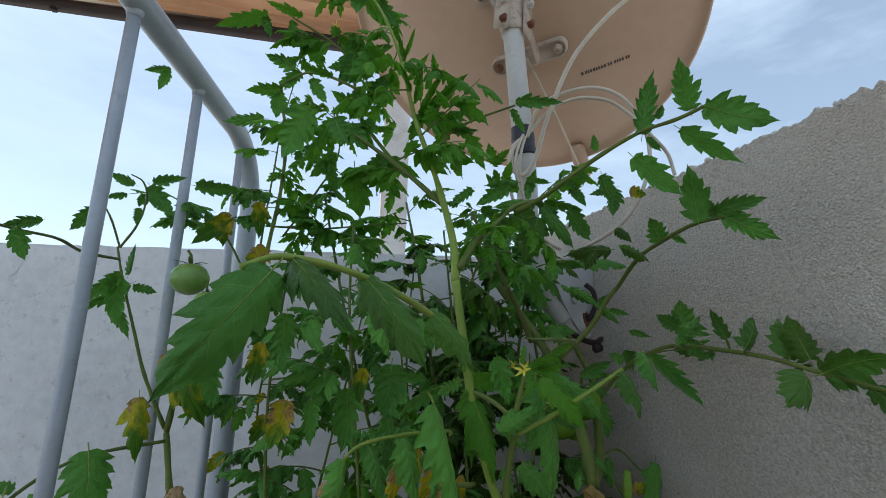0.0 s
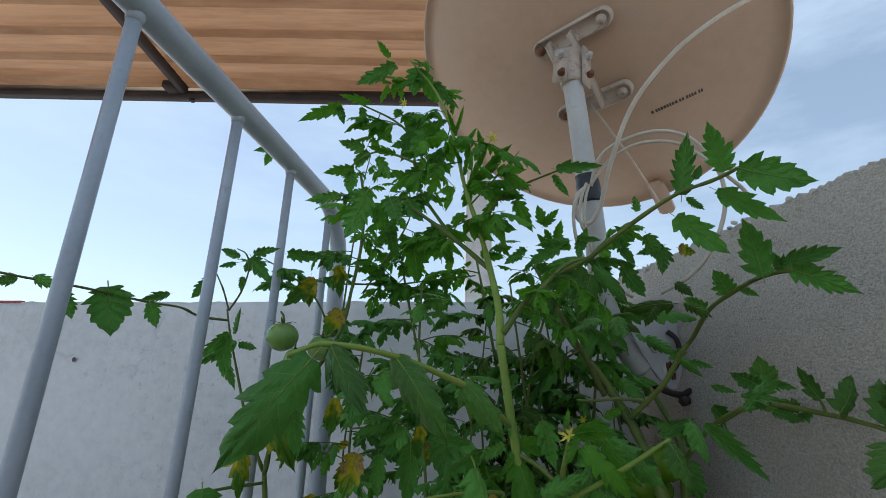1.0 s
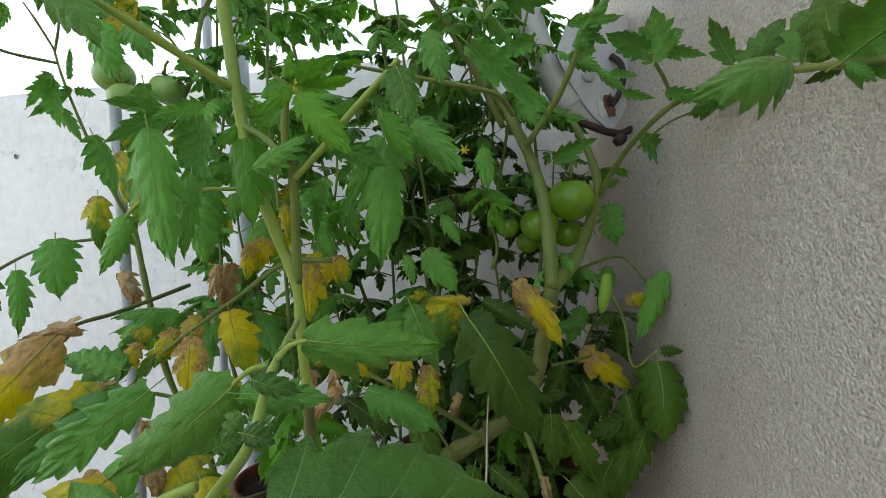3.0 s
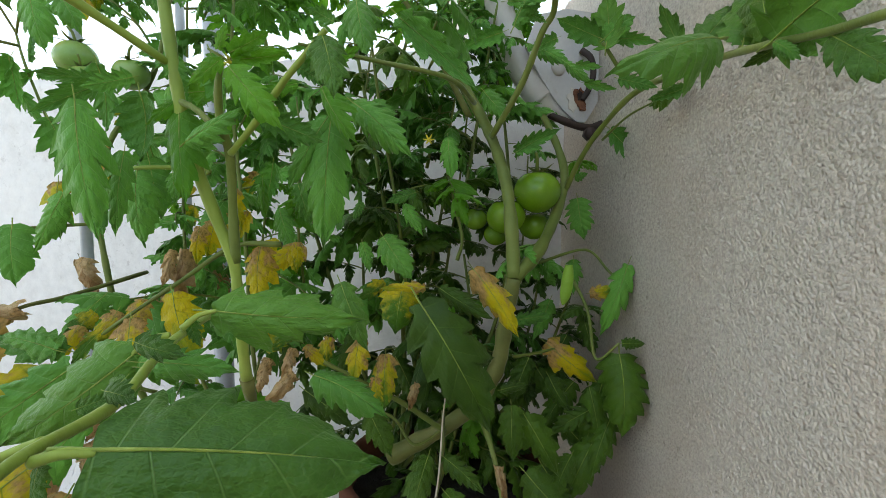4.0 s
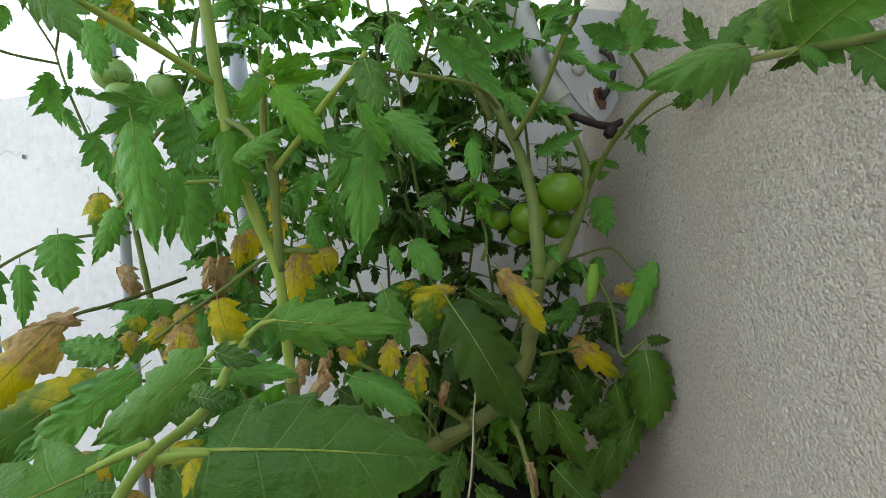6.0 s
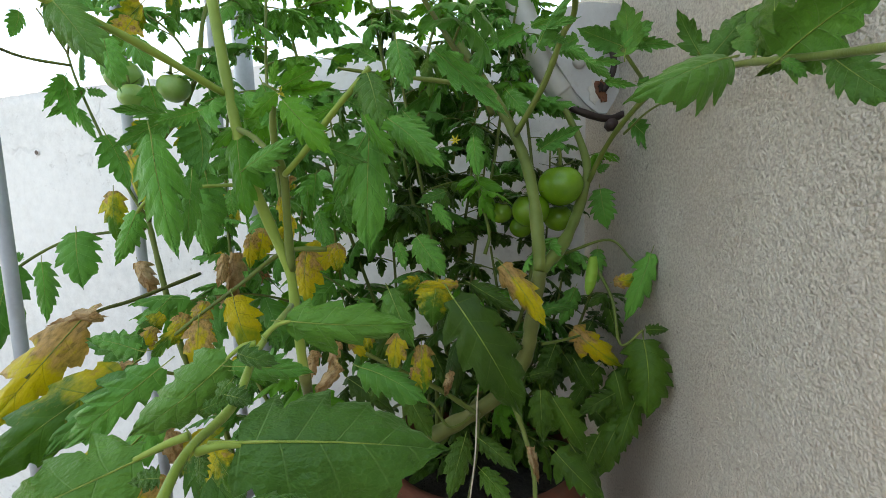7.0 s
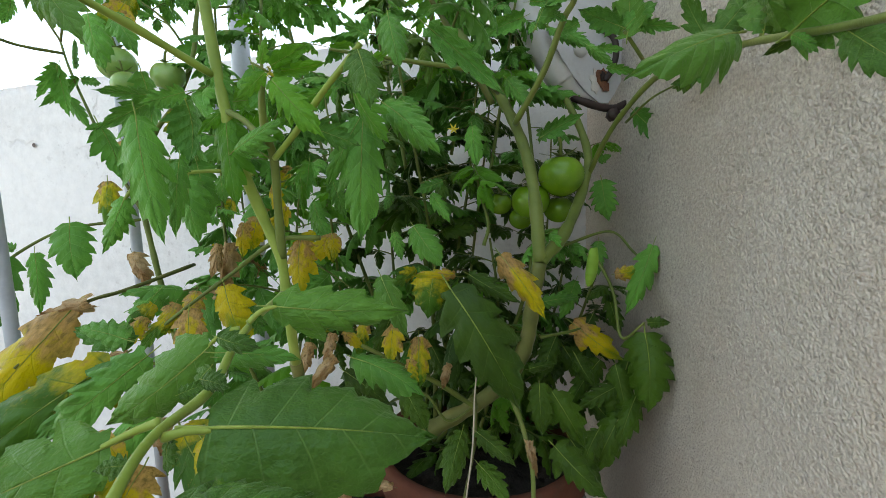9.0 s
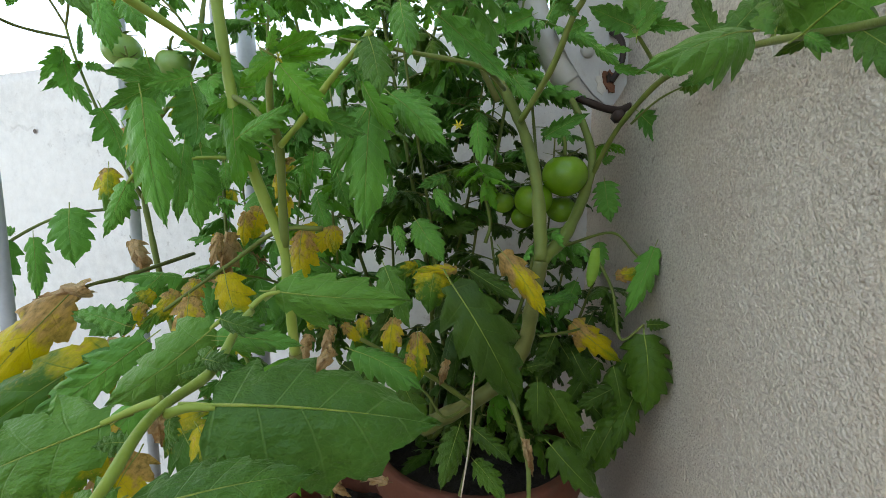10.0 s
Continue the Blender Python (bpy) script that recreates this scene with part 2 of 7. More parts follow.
STUCCO = stucco_material()
PLASTER = painted_wall_material()
CRUMB = surface("pale_mortar", (0.50, 0.46, 0.41), (0.72, 0.69, 0.64), 60.0, 0.9, 0.4, 300.0, 0.002)
# kept dark so that the added wall behind throws back little light
HOUSE = surface("dark_drab_wall_paint", (0.26, 0.24, 0.21), (0.36, 0.34, 0.30), 1.5, 0.8, 0.3, 60.0, 0.003)
CONCRETE = surface("bare_concrete", (0.36, 0.35, 0.34), (0.55, 0.54, 0.52), 3.0, 0.85, 0.5, 90.0, 0.004, stain=((0.22, 0.20, 0.18), 5.0, 0.55, 0.72, 0.6))
FLOOR = surface("cement_floor", (0.13, 0.12, 0.11), (0.22, 0.20, 0.18), 2.2, 0.8, 0.4, 120.0, 0.002, stain=((0.13, 0.12, 0.11), 4.0, 0.55, 0.75, 0.5))
RAIL = surface("grey_enamel_paint", (0.36, 0.39, 0.44), (0.46, 0.50, 0.55), 18.0, 0.30, 0.12, 160.0, 0.001, stain=((0.25, 0.25, 0.27), 40.0, 0.62, 0.72, 0.6))
MAST = surface("galvanised_pole", (0.45, 0.43, 0.405), (0.56, 0.54, 0.51), 9.0, 0.42, 0.15, 90.0, 0.001, stain=((0.32, 0.29, 0.26), 16.0, 0.58, 0.72, 0.6))
PLATE = surface("weathered_plate", (0.50, 0.50, 0.51), (0.62, 0.62, 0.62), 14.0, 0.45, 0.15, 120.0, 0.001, stain=((0.38, 0.31, 0.26), 30.0, 0.60, 0.74, 0.5))
DISH = surface("dish_beige_enamel", (0.50, 0.325, 0.225), (0.57, 0.39, 0.28), 3.0, 0.45, 0.08, 70.0, 0.001, stain=((0.43, 0.33, 0.27), 6.0, 0.55, 0.75, 0.5))
BRACKET = surface("bracket_aged_enamel", (0.44, 0.34, 0.27), (0.58, 0.47, 0.39), 14.0, 0.5, 0.2, 90.0, 0.001, stain=((0.20, 0.12, 0.08), 45.0, 0.56, 0.68, 0.85))
RUST = surface("rusted_steel", (0.10, 0.035, 0.02), (0.30, 0.13, 0.07), 50.0, 0.9, 0.6, 300.0, 0.002)
STEEL_DARK = surface("dark_rusty_steel", (0.018, 0.012, 0.011), (0.050, 0.028, 0.024), 9.0, 0.65, 0.3, 120.0, 0.002)
SHEET = surface("roof_sheet_underside", (0.46, 0.29, 0.185), (0.66, 0.48, 0.34), 1.2, 0.30, 0.05, 40.0, 0.001, metal=0.35, stain=((0.30, 0.15, 0.095), 1.1, 0.46, 0.66, 0.75), stretch=(0.35, 4.0, 1))
CABLE = surface("yellowed_white_cable", (0.48, 0.39, 0.30), (0.63, 0.55, 0.45), 30.0, 0.42, 0.05, 100.0, 0.001)
TAPE = surface("black_tape", (0.012, 0.013, 0.02), (0.04, 0.042, 0.055), 60.0, 0.38, 0.5, 120.0, 0.003)
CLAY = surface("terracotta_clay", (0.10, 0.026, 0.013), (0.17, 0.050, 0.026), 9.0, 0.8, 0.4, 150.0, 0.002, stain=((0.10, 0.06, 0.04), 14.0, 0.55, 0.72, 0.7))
SOIL = surface("dark_soil", (0.008, 0.006, 0.005), (0.03, 0.022, 0.016), 30.0, 0.95, 0.9, 120.0, 0.01)
INK = surface("faded_black_print", (0.07, 0.052, 0.045), (0.15, 0.11, 0.095), 200.0, 0.7, 0.0)
REDPAINT = surface("red_paint", (0.45, 0.06, 0.05), (0.6, 0.12, 0.09), 80.0, 0.7, 0.2, 200.0, 0.001)
POST_WHITE = surface("weathered_white_post", (0.58, 0.55, 0.52), (0.76, 0.74, 0.72), 4.0, 0.75, 0.4, 60.0, 0.004, stain=((0.42, 0.38, 0.34), 6.0, 0.52, 0.7, 0.6))

GREEN = leaf_material("tomato_leaf_green", (0.040, 0.126, 0.014), (0.100, 0.270, 0.031), (0.24, 0.44, 0.14), net_amount=0.46)
# lighter copy of GREEN: top light on the upper leaves put into the colour
LIT_GREEN = leaf_material("tomato_leaf_lit_green", (0.056, 0.200, 0.027), (0.132, 0.405, 0.056), (0.29, 0.54, 0.18), net_amount=0.46)
LIME = leaf_material("tomato_leaf_pale", (0.20, 0.42, 0.04), (0.36, 0.60, 0.09), (0.40, 0.62, 0.16), glow=0.4)
# darker green for low and inner leaves: their shade is put into the colour
SHADED = leaf_material("tomato_leaf_shaded", (0.022, 0.066, 0.004), (0.066, 0.162, 0.009), (0.13, 0.24, 0.045))
YOUNG = leaf_material("tomato_leaf_young", (0.058, 0.23, 0.016), (0.15, 0.43, 0.034), (0.27, 0.51, 0.085), glow=0.44)
YELLOW = leaf_material("tomato_leaf_yellowed", (0.17, 0.27, 0.012), (0.34, 0.40, 0.012), (0.16, 0.22, 0.012), patch=((0.62, 0.49, 0.012), 0.05, 0.30), brown=((0.46, 0.27, 0.095), 0.43, 0.53), net_amount=0.42, glow=0.3)
TURNING = leaf_material("tomato_leaf_half_yellowed", (0.035, 0.13, 0.008), (0.10, 0.26, 0.014), (0.11, 0.24, 0.03), patch=((0.60, 0.49, 0.014), 0.24, 0.46), brown=((0.46, 0.27, 0.095), 0.49, 0.58), glow=0.26)
DRY = leaf_material("tomato_leaf_withered", (0.26, 0.13, 0.05), (0.52, 0.32, 0.14), (0.28, 0.15, 0.07), rough=0.85, glow=0.15, patch=((0.62, 0.45, 0.27), 0.15, 0.4), brown=((0.50, 0.32, 0.15), 0.34, 0.46))
STEM = stem_material("tomato_stem", (0.078, 0.115, 0.014), (0.132, 0.182, 0.030), (0.21, 0.24, 0.058))
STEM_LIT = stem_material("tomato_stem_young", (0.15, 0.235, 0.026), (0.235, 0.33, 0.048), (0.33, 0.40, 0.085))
STEM_OLD = stem_material("tomato_stem_woody", (0.075, 0.09, 0.018), (0.125, 0.145, 0.032), (0.20, 0.20, 0.06))
TOMATO = cut_fruit_skin("green_tomato_skin", (0.15, 0.31, 0.018), (0.10, 0.235, 0.012), (0.24, 0.40, 0.045))
PALE_TOMATO = cut_fruit_skin("pale_green_tomato_skin", (0.22, 0.38, 0.10), (0.15, 0.30, 0.06), (0.32, 0.47, 0.17))
PETAL = surface("yellow_petal", (0.62, 0.52, 0.03), (0.78, 0.70, 0.10), 60.0, 0.6, 0.2, 200.0, 0.001)


# ---- mesh helpers ----
def link_mesh(name, bm, mats, parent=None, label="", smooth=True):
    me = bpy.data.meshes.new(name)
    if smooth:
        for f in bm.faces:
            f.smooth = True
    bm.to_mesh(me)
    bm.free()
    for m in (mats if isinstance(mats, (list, tuple)) else [mats]):
        me.materials.append(m)
    ob = new(name, me)
    if parent is not None:
        ob.parent = parent
    if label:
        ob["label"] = label
    return ob


def part(name, bm, mat, parent, label="", smooth=True):
    """One mesh under a thing or under a part."""
    return link_mesh(name, bm, mat, parent, label, smooth)


def empty(name, at=(0, 0, 0)):
    ob = new(name)
    ob.location = at
    ob.empty_display_size = 0.05
    return ob


def spline(points, steps=6):
    """Points along a smooth curve through the given ones."""
    p = [Vector(q) for q in points]
    if len(p) < 3:
        return [p[0].lerp(p[-1], i / steps) for i in range(steps + 1)]
    ext = [p[0] * 2 - p[1]] + p + [p[-1] * 2 - p[-2]]
    out = []
    for i in range(1, len(ext) - 2):
        a, b, c, d = ext[i - 1], ext[i], ext[i + 1], ext[i + 2]
        for k in range(steps):
            t = k / steps
            out.append(0.5 * ((2 * b) + (c - a) * t + (2 * a - 5 * b + 4 * c - d) * t * t + (3 * b - a - 3 * c + d) * t ** 3))
    out.append(p[-1])
    return out


def tube(bm, points, r0, r1=None, sides=10, wobble=0.0, caps=True):
    """A round tube along points, from radius r0 to r1; knots swell where wobble is set."""
    r1 = r0 if r1 is None else r1
    n = len(points)
    up, rings = Vector((0.31, 0.17, 0.93)), []
    for i, q in enumerate(points):
        ahead = (points[min(i + 1, n - 1)] - points[max(i - 1, 0)]).normalized()
        side = up.cross(ahead)
        if side.length < 0.05:
            side = Vector((1, 0.3, 0)).cross(ahead)
        side.normalize()
        up = ahead.cross(side).normalized()
        r = r0 + (r1 - r0) * i / (n - 1)
        if wobble:
            r *= 1 + wobble * noise.noise(q * 60)
        rings.append([bm.verts.new(q + (side * math.cos(a) + up * math.sin(a)) * r) for a in (2 * math.pi * k / sides for k in range(sides))])
    for a, b in zip(rings, rings[1:]):
        for k in range(sides):
            bm.faces.new((a[k], a[(k + 1) % sides], b[(k + 1) % sides], b[k]))
    if caps:
        bm.faces.new(rings[0][::-1])
        bm.faces.new(rings[-1])
    return rings


def box(bm, lo, hi, m=None, bevel=0.0):
    r = bmesh.ops.create_cube(bm, size=1.0)
    vs = r["verts"]
    for v in vs:
        v.co = Vector([lo[i] + (v.co[i] + 0.5) * (hi[i] - lo[i]) for i in range(3)])
    if bevel:
        es = list({e for v in vs for e in v.link_edges})
        b = bmesh.ops.bevel(bm, geom=es, offset=bevel, segments=2, affect="EDGES")
        vs = list({v for f in b["faces"] for v in f.verts} | {v for v in vs if v.is_valid})
    if m is not None:
        bmesh.ops.transform(bm, matrix=m, verts=vs)
    return vs


def lathe(bm, profile, sides=40):
    rings = []
    for r, z in profile:
        rings.append([bm.verts.new((r * math.cos(a), r * math.sin(a), z)) for a in (2 * math.pi * k / sides for k in range(sides))])
    for a, b in zip(rings, rings[1:]):
        for k in range(sides):
            bm.faces.new((a[k], a[(k + 1) % sides], b[(k + 1) % sides], b[k]))
    return rings


# ---- the large structure ----
STAIR_FLOOR = -0.60
WALL_TOP = 1.047
FAR_TURN = math.degrees(math.atan(-0.246))     # the white wall and the railing share this turn


def slab(name, lo, hi, mat, label, category, m=None, cuts=0):
    b = bmesh.new()
    box(b, lo, hi, m, 0.004)
    ob = link_mesh(name, b, mat, smooth=False)
    return tagged(ob, label, category, kind="structure")


# terrace floor on the near side of the railing, lower landing on its far side, plain ground below and beyond
turn = pose(0, 0, 0, 0, 0, FAR_TURN)
slab("floor", (-0.12, -6.0, STAIR_FLOOR - 0.15), (0.9, 1.2, 0.0), FLOOR, "grey cement terrace floor under the flower pots", "floor", turn)
slab("floor", (-6.0, -6.0, STAIR_FLOOR - 0.15), (-0.123, 1.2, STAIR_FLOOR), FLOOR, "grey cement lower landing beside the railing", "floor", turn)
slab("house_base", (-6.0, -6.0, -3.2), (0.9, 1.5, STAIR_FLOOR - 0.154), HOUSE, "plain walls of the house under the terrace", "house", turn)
b = bmesh.new()
bmesh.ops.create_grid(b, x_segments=8, y_segments=8, size=900)
ground = tagged(link_mesh("ground", b, CONCRETE, smooth=False), "flat bare ground far below the terrace", "ground", kind="structure")
ground.location.z = -3.2


def uneven_wall(name, length, thick, top, bottom, mat, step, rough_top, rough_face, m, label, grain=0.0, fine_to=0.0):
    """A wall along local x from 0 to length, its near face in y = 0, with an uneven crest and a slightly wavy face."""
    b = bmesh.new()
    xs = [fine_to * i / int(fine_to / step) for i in range(int(fine_to / step))] if fine_to else []
    far_step = 0.03 if fine_to else step
    count = int((length - fine_to) / far_step)
    xs += [fine_to + (length - fine_to) * i / count for i in range(count + 1)]
    nx, nz = len(xs) - 1, int((top - bottom) / step)
    def face(x, z):
        y = rough_face * (noise.noise((x * 3, z * 3, 5)) + 0.35 * noise.noise((x * 14, z * 14, 9)))
        if grain and x <= fine_to:
            y -= grain * (noise.noise((x * 105, z * 105, 2)) + 0.6 * noise.noise((x * 170, z * 170, 7)))
        return y
    def crest(x):
        return top + rough_top * (0.2 * noise.noise((x * 5, 2, 1)) + 0.5 * noise.noise((x * 38, 7, 1)) + 0.8 * noise.noise((x * 95, 3, 1)))
    front, back, rows = [], [], nz + 1
    for i in range(nx + 1):
        x = xs[i]
        c = crest(x)
        front.append([b.verts.new((x, face(x, z), z)) for z in (bottom + (c - bottom) * j / nz for j in range(rows))])
        lip = [b.verts.new((x, thick * s, c + rough_top * (0.55 * math.sin(s * math.pi) + 0.5 * noise.noise((x * 30, s * 6, 3))))) for s in (0.08, 0.3, 0.6, 0.92)]
        back.append(lip + [b.verts.new((x, thick, bottom))])
    for i in range(nx):
        for j in range(rows - 1):
            b.faces.new((front[i][j], front[i + 1][j], front[i + 1][j + 1], front[i][j + 1]))
        edge_a, edge_b = [front[i][-1]] + back[i], [front[i + 1][-1]] + back[i + 1]
        for j in range(len(edge_a) - 1):
            b.faces.new((edge_a[j], edge_b[j], edge_b[j + 1], edge_a[j + 1]))
    for k in (0, nx):
        b.faces.new(front[k] + back[k])
    bmesh.ops.recalc_face_normals(b, faces=b.faces)
    ob = tagged(link_mesh(name, b, mat), label, "wall", kind="structure")
    ob.matrix_world = m
    return ob


FAR = pose(-0.9, 1.429, 0, 0, 0, FAR_TURN)           # local x runs along the white wall, local y goes away from the terrace
uneven_wall("wall_north", 5.60, 0.16, WALL_TOP, STAIR_FLOOR - 0.1, PLASTER, 0.03, 0.006, 0.003, FAR @ pose(-4.0, 0, 0), "white painted plaster parapet wall with hairline cracks")
east = uneven_wall("wall_east", 4.2, 0.20, 1.112, -0.15, STUCCO, 0.0038, 0.012, 0.002, pose(0.625, 1.30, 0, 0, 0, -90), "rough grey stucco parapet wall with a crumbling crest", grain=0.0016, fine_to=1.45)

# wall added out of view behind; it keeps low light off the lower leaves
slab("light_blocking_wall", (-1.4, -1.5, STAIR_FLOOR - 0.1), (0.62, -1.3, 1.08), HOUSE, "plain wall added out of view to block low light", "wall")
# crumbs of mortar along the crest of the stucco wall
b = bmesh.new()
rnd = random.Random(77)
for k in range(420):
    r = rnd.choice((0.0022, 0.003, 0.004, 0.0055))
    at = Vector((rnd.uniform(0.0, 1.5), rnd.uniform(-0.004, 0.07), 1.112 + rnd.uniform(-0.010, 0.006)))
    m = Matrix.Translation(at) @ pose(0, 0, 0, rnd.uniform(0, 360), rnd.uniform(0, 360), 0) @ Matrix.Diagonal((r * rnd.uniform(0.7, 1.5), r, r * rnd.uniform(0.6, 1.1), 1))
    bmesh.ops.create_icosphere(b, subdivisions=1, radius=1.0, matrix=m)
part("crumbs", b, CRUMB, east, "light crumbs of mortar on the crest", smooth=False)

# marks on the white wall: a drilled hole and a smear of red paint on the crest
b = bmesh.new()
bmesh.ops.create_circle(b, cap_ends=True, segments=14, radius=0.007)
for v in b.verts:
    v.co *= 1 + 0.25 * noise.noise(v.co * 300)
hole = tagged(link_mesh("wall_hole", b, INK, smooth=False), "small dark drilled hole in the white wall", "hole", kind="structure")
hole.matrix_world = FAR @ pose(0.0, -0.006, 0.875, 90, 0, 0)
b = bmesh.new()
for k in range(9):
    x = 0.011 * k
    box(b, (x, -0.002, -0.004 + 0.003 * noise.noise((k, 0, 0))), (x + 0.012, 0.01, 0.003))
smear = tagged(link_mesh("paint_mark", b, REDPAINT, smooth=False), "smear of red paint on the wall crest", "paint", kind="structure")
smear.matrix_world = FAR @ pose(-0.345, -0.001, WALL_TOP + 0.001)


# ---- railing ----
def railing():
    """Grey tube railing at right angles to the white wall: a top rail that bends down into its end post, and round bars."""
    ob = empty("railing", (-0.187, 0.817, 0))
    inv = Matrix.Translation((0.187, -0.817, 0))
    d = Vector((0.2327, 0.9726, 0)).normalized()
    at = Vector((-0.193, 0.817, 0))
    top = 1.258
    pts = [at + d * s + Vector((0, 0, top)) for s in (-1.75, -1.0, -0.4, 0.0, 0.16)]
    bend = [at + d * (0.16 + 0.145 * math.sin(a)) + Vector((0, 0, top - 0.145 * (1 - math.cos(a)))) for a in (math.radians(k) for k in range(8, 91, 9))]
    end = [at + d * 0.305 + Vector((0, 0, z)) for z in (1.0, 0.6, 0.2, -0.02)]
    b = bmesh.new()
    tube(b, [inv @ q for q in pts + bend + end], 0.0205, sides=18)
    part("top_rail", b, RAIL, ob)
    for s in (-1.33, -1.09, -0.85, -0.63, -0.41, -0.192, 0.0, 0.212):
        b = bmesh.new()
        q = at + d * s
        tube(b, [inv @ Vector((q.x, q.y, z)) for z in (0.04, 0.5, 0.9, top - 0.012)], 0.0085, sides=12)
        bar = part("bar", b, RAIL, ob)
        b = bmesh.new()
        tube(b, [inv @ Vector((q.x, q.y, z)) for z in (top - 0.028, top - 0.022, top - 0.016, top - 0.010)], 0.0093, 0.0125, sides=12)
        part("weld", b, RAIL, bar)
    b = bmesh.new()
    tube(b, [inv @ (at + d * s + Vector((0, 0, 0.05))) for s in (-1.75, -1.0, 0.0, 0.305)], 0.014, sides=12)
    part("bottom_rail", b, RAIL, ob)
    return tagged(ob, "grey painted steel tube railing with round vertical bars", "railing")


railing()


# ---- roof ----
def canopy():
    """Corrugated sheet roof on dark steel: only its underside is seen."""
    ob = empty("canopy_roof", (0.18, 2.53, 2.6))
    ob.rotation_euler.z = radians(-6.1)
    b = bmesh.new()
    rows, x0, x1, pitch = [], -3.4, 0.12, 0.21
    profile = [(0.0, 0.0), (0.075, 0.0), (0.098, 0.036), (0.187, 0.036)]
    y = 0.02
    k = 0
    while y > -2.1:
        for dy, dz in profile:
            yy = 0.02 - k * pitch - dy
            rows.append((yy, 0.075 + dz + 0.02 * -yy))
        k += 1
        y = 0.02 - k * pitch
    cols = [x0 + (x1 - x0) * i / 12 for i in range(13)]
    grid = [[b.verts.new((x, yy, zz + 0.003 * noise.noise((x, yy * 3, 0)))) for x in cols] for yy, zz in rows]
    for r, s in zip(grid, grid[1:]):
        for i in range(12):
            b.faces.new((r[i], r[i + 1], s[i + 1], s[i]))
    bmesh.ops.solidify(b, geom=b.faces[:], thickness=0.002)
    part("roof_sheet", b, SHEET, ob, "corrugated sheet with a warm beige underside", smooth=False)
    b = bmesh.new()
    box(b, (-3.4, -0.03, 0.0), (0.36, 0.03, 0.07), bevel=0.003)
    box(b, (-3.4, 0.031, 0.03), (0.36, 0.052, 0.075), bevel=0.002)
    part("edge_beam", b, STEEL_DARK, ob)
    for x in (-1.62, -3.3):
        b = bmesh.new()
        box(b, (x - 0.022, -2.05, 0.015), (x + 0.022, -0.034, 0.07), pose(0, 0, 0, -1.1, 0, 0), 0.003)
        rafter = part("rafter", b, STEEL_DARK, ob)
        b = bmesh.new()
        box(b, (x - 0.10, -0.12, 0.012), (x - 0.024, -0.034, 0.062), bevel=0.004)
        part("gusset", b, STEEL_DARK, rafter)
        b = bmesh.new()
        box(b, (x + 0.03, -0.02, -0.018), (x + 0.055, 0.012, -0.001), bevel=0.002)
        part("bolt", b, STEEL_DARK, rafter)
    return tagged(ob, "corrugated metal canopy roof on dark rusty steel beams", "roof", kind="structure")


canopy()
b = bmesh.new()
box(b, (-0.075, -0.06, -3.2), (0.075, 0.06, 2.6), bevel=0.012)
post = tagged(link_mesh("roof_post", b, POST_WHITE, smooth=False), "weathered white painted post that carries the roof edge", "post", kind="structure")
post.matrix_world = pose(0.49, 2.50, 0, 0, 0, -6)


# ---- satellite dish and its mast ----
DISH_H = Vector((0.65, -0.76, 0)).normalized()
DISH_N = Vector((0.441, 0.377, 0.814)).normalized()
DISH_U = DISH_N.cross(DISH_H).normalized()
if DISH_U.z < 0:
    DISH_U = -DISH_U
RIM_CENTRE = Vector((0.478, 0.914, 1.644))
DISH_FRAME = Matrix((DISH_U.cross(DISH_N), DISH_U, DISH_N)).transposed().to_4x4()
DISH_FRAME.translation = RIM_CENTRE
RIM_R, DEPTH = 0.439, 0.10


def bowl(r):
    return -DEPTH * (1 - (r / RIM_R) ** 2)


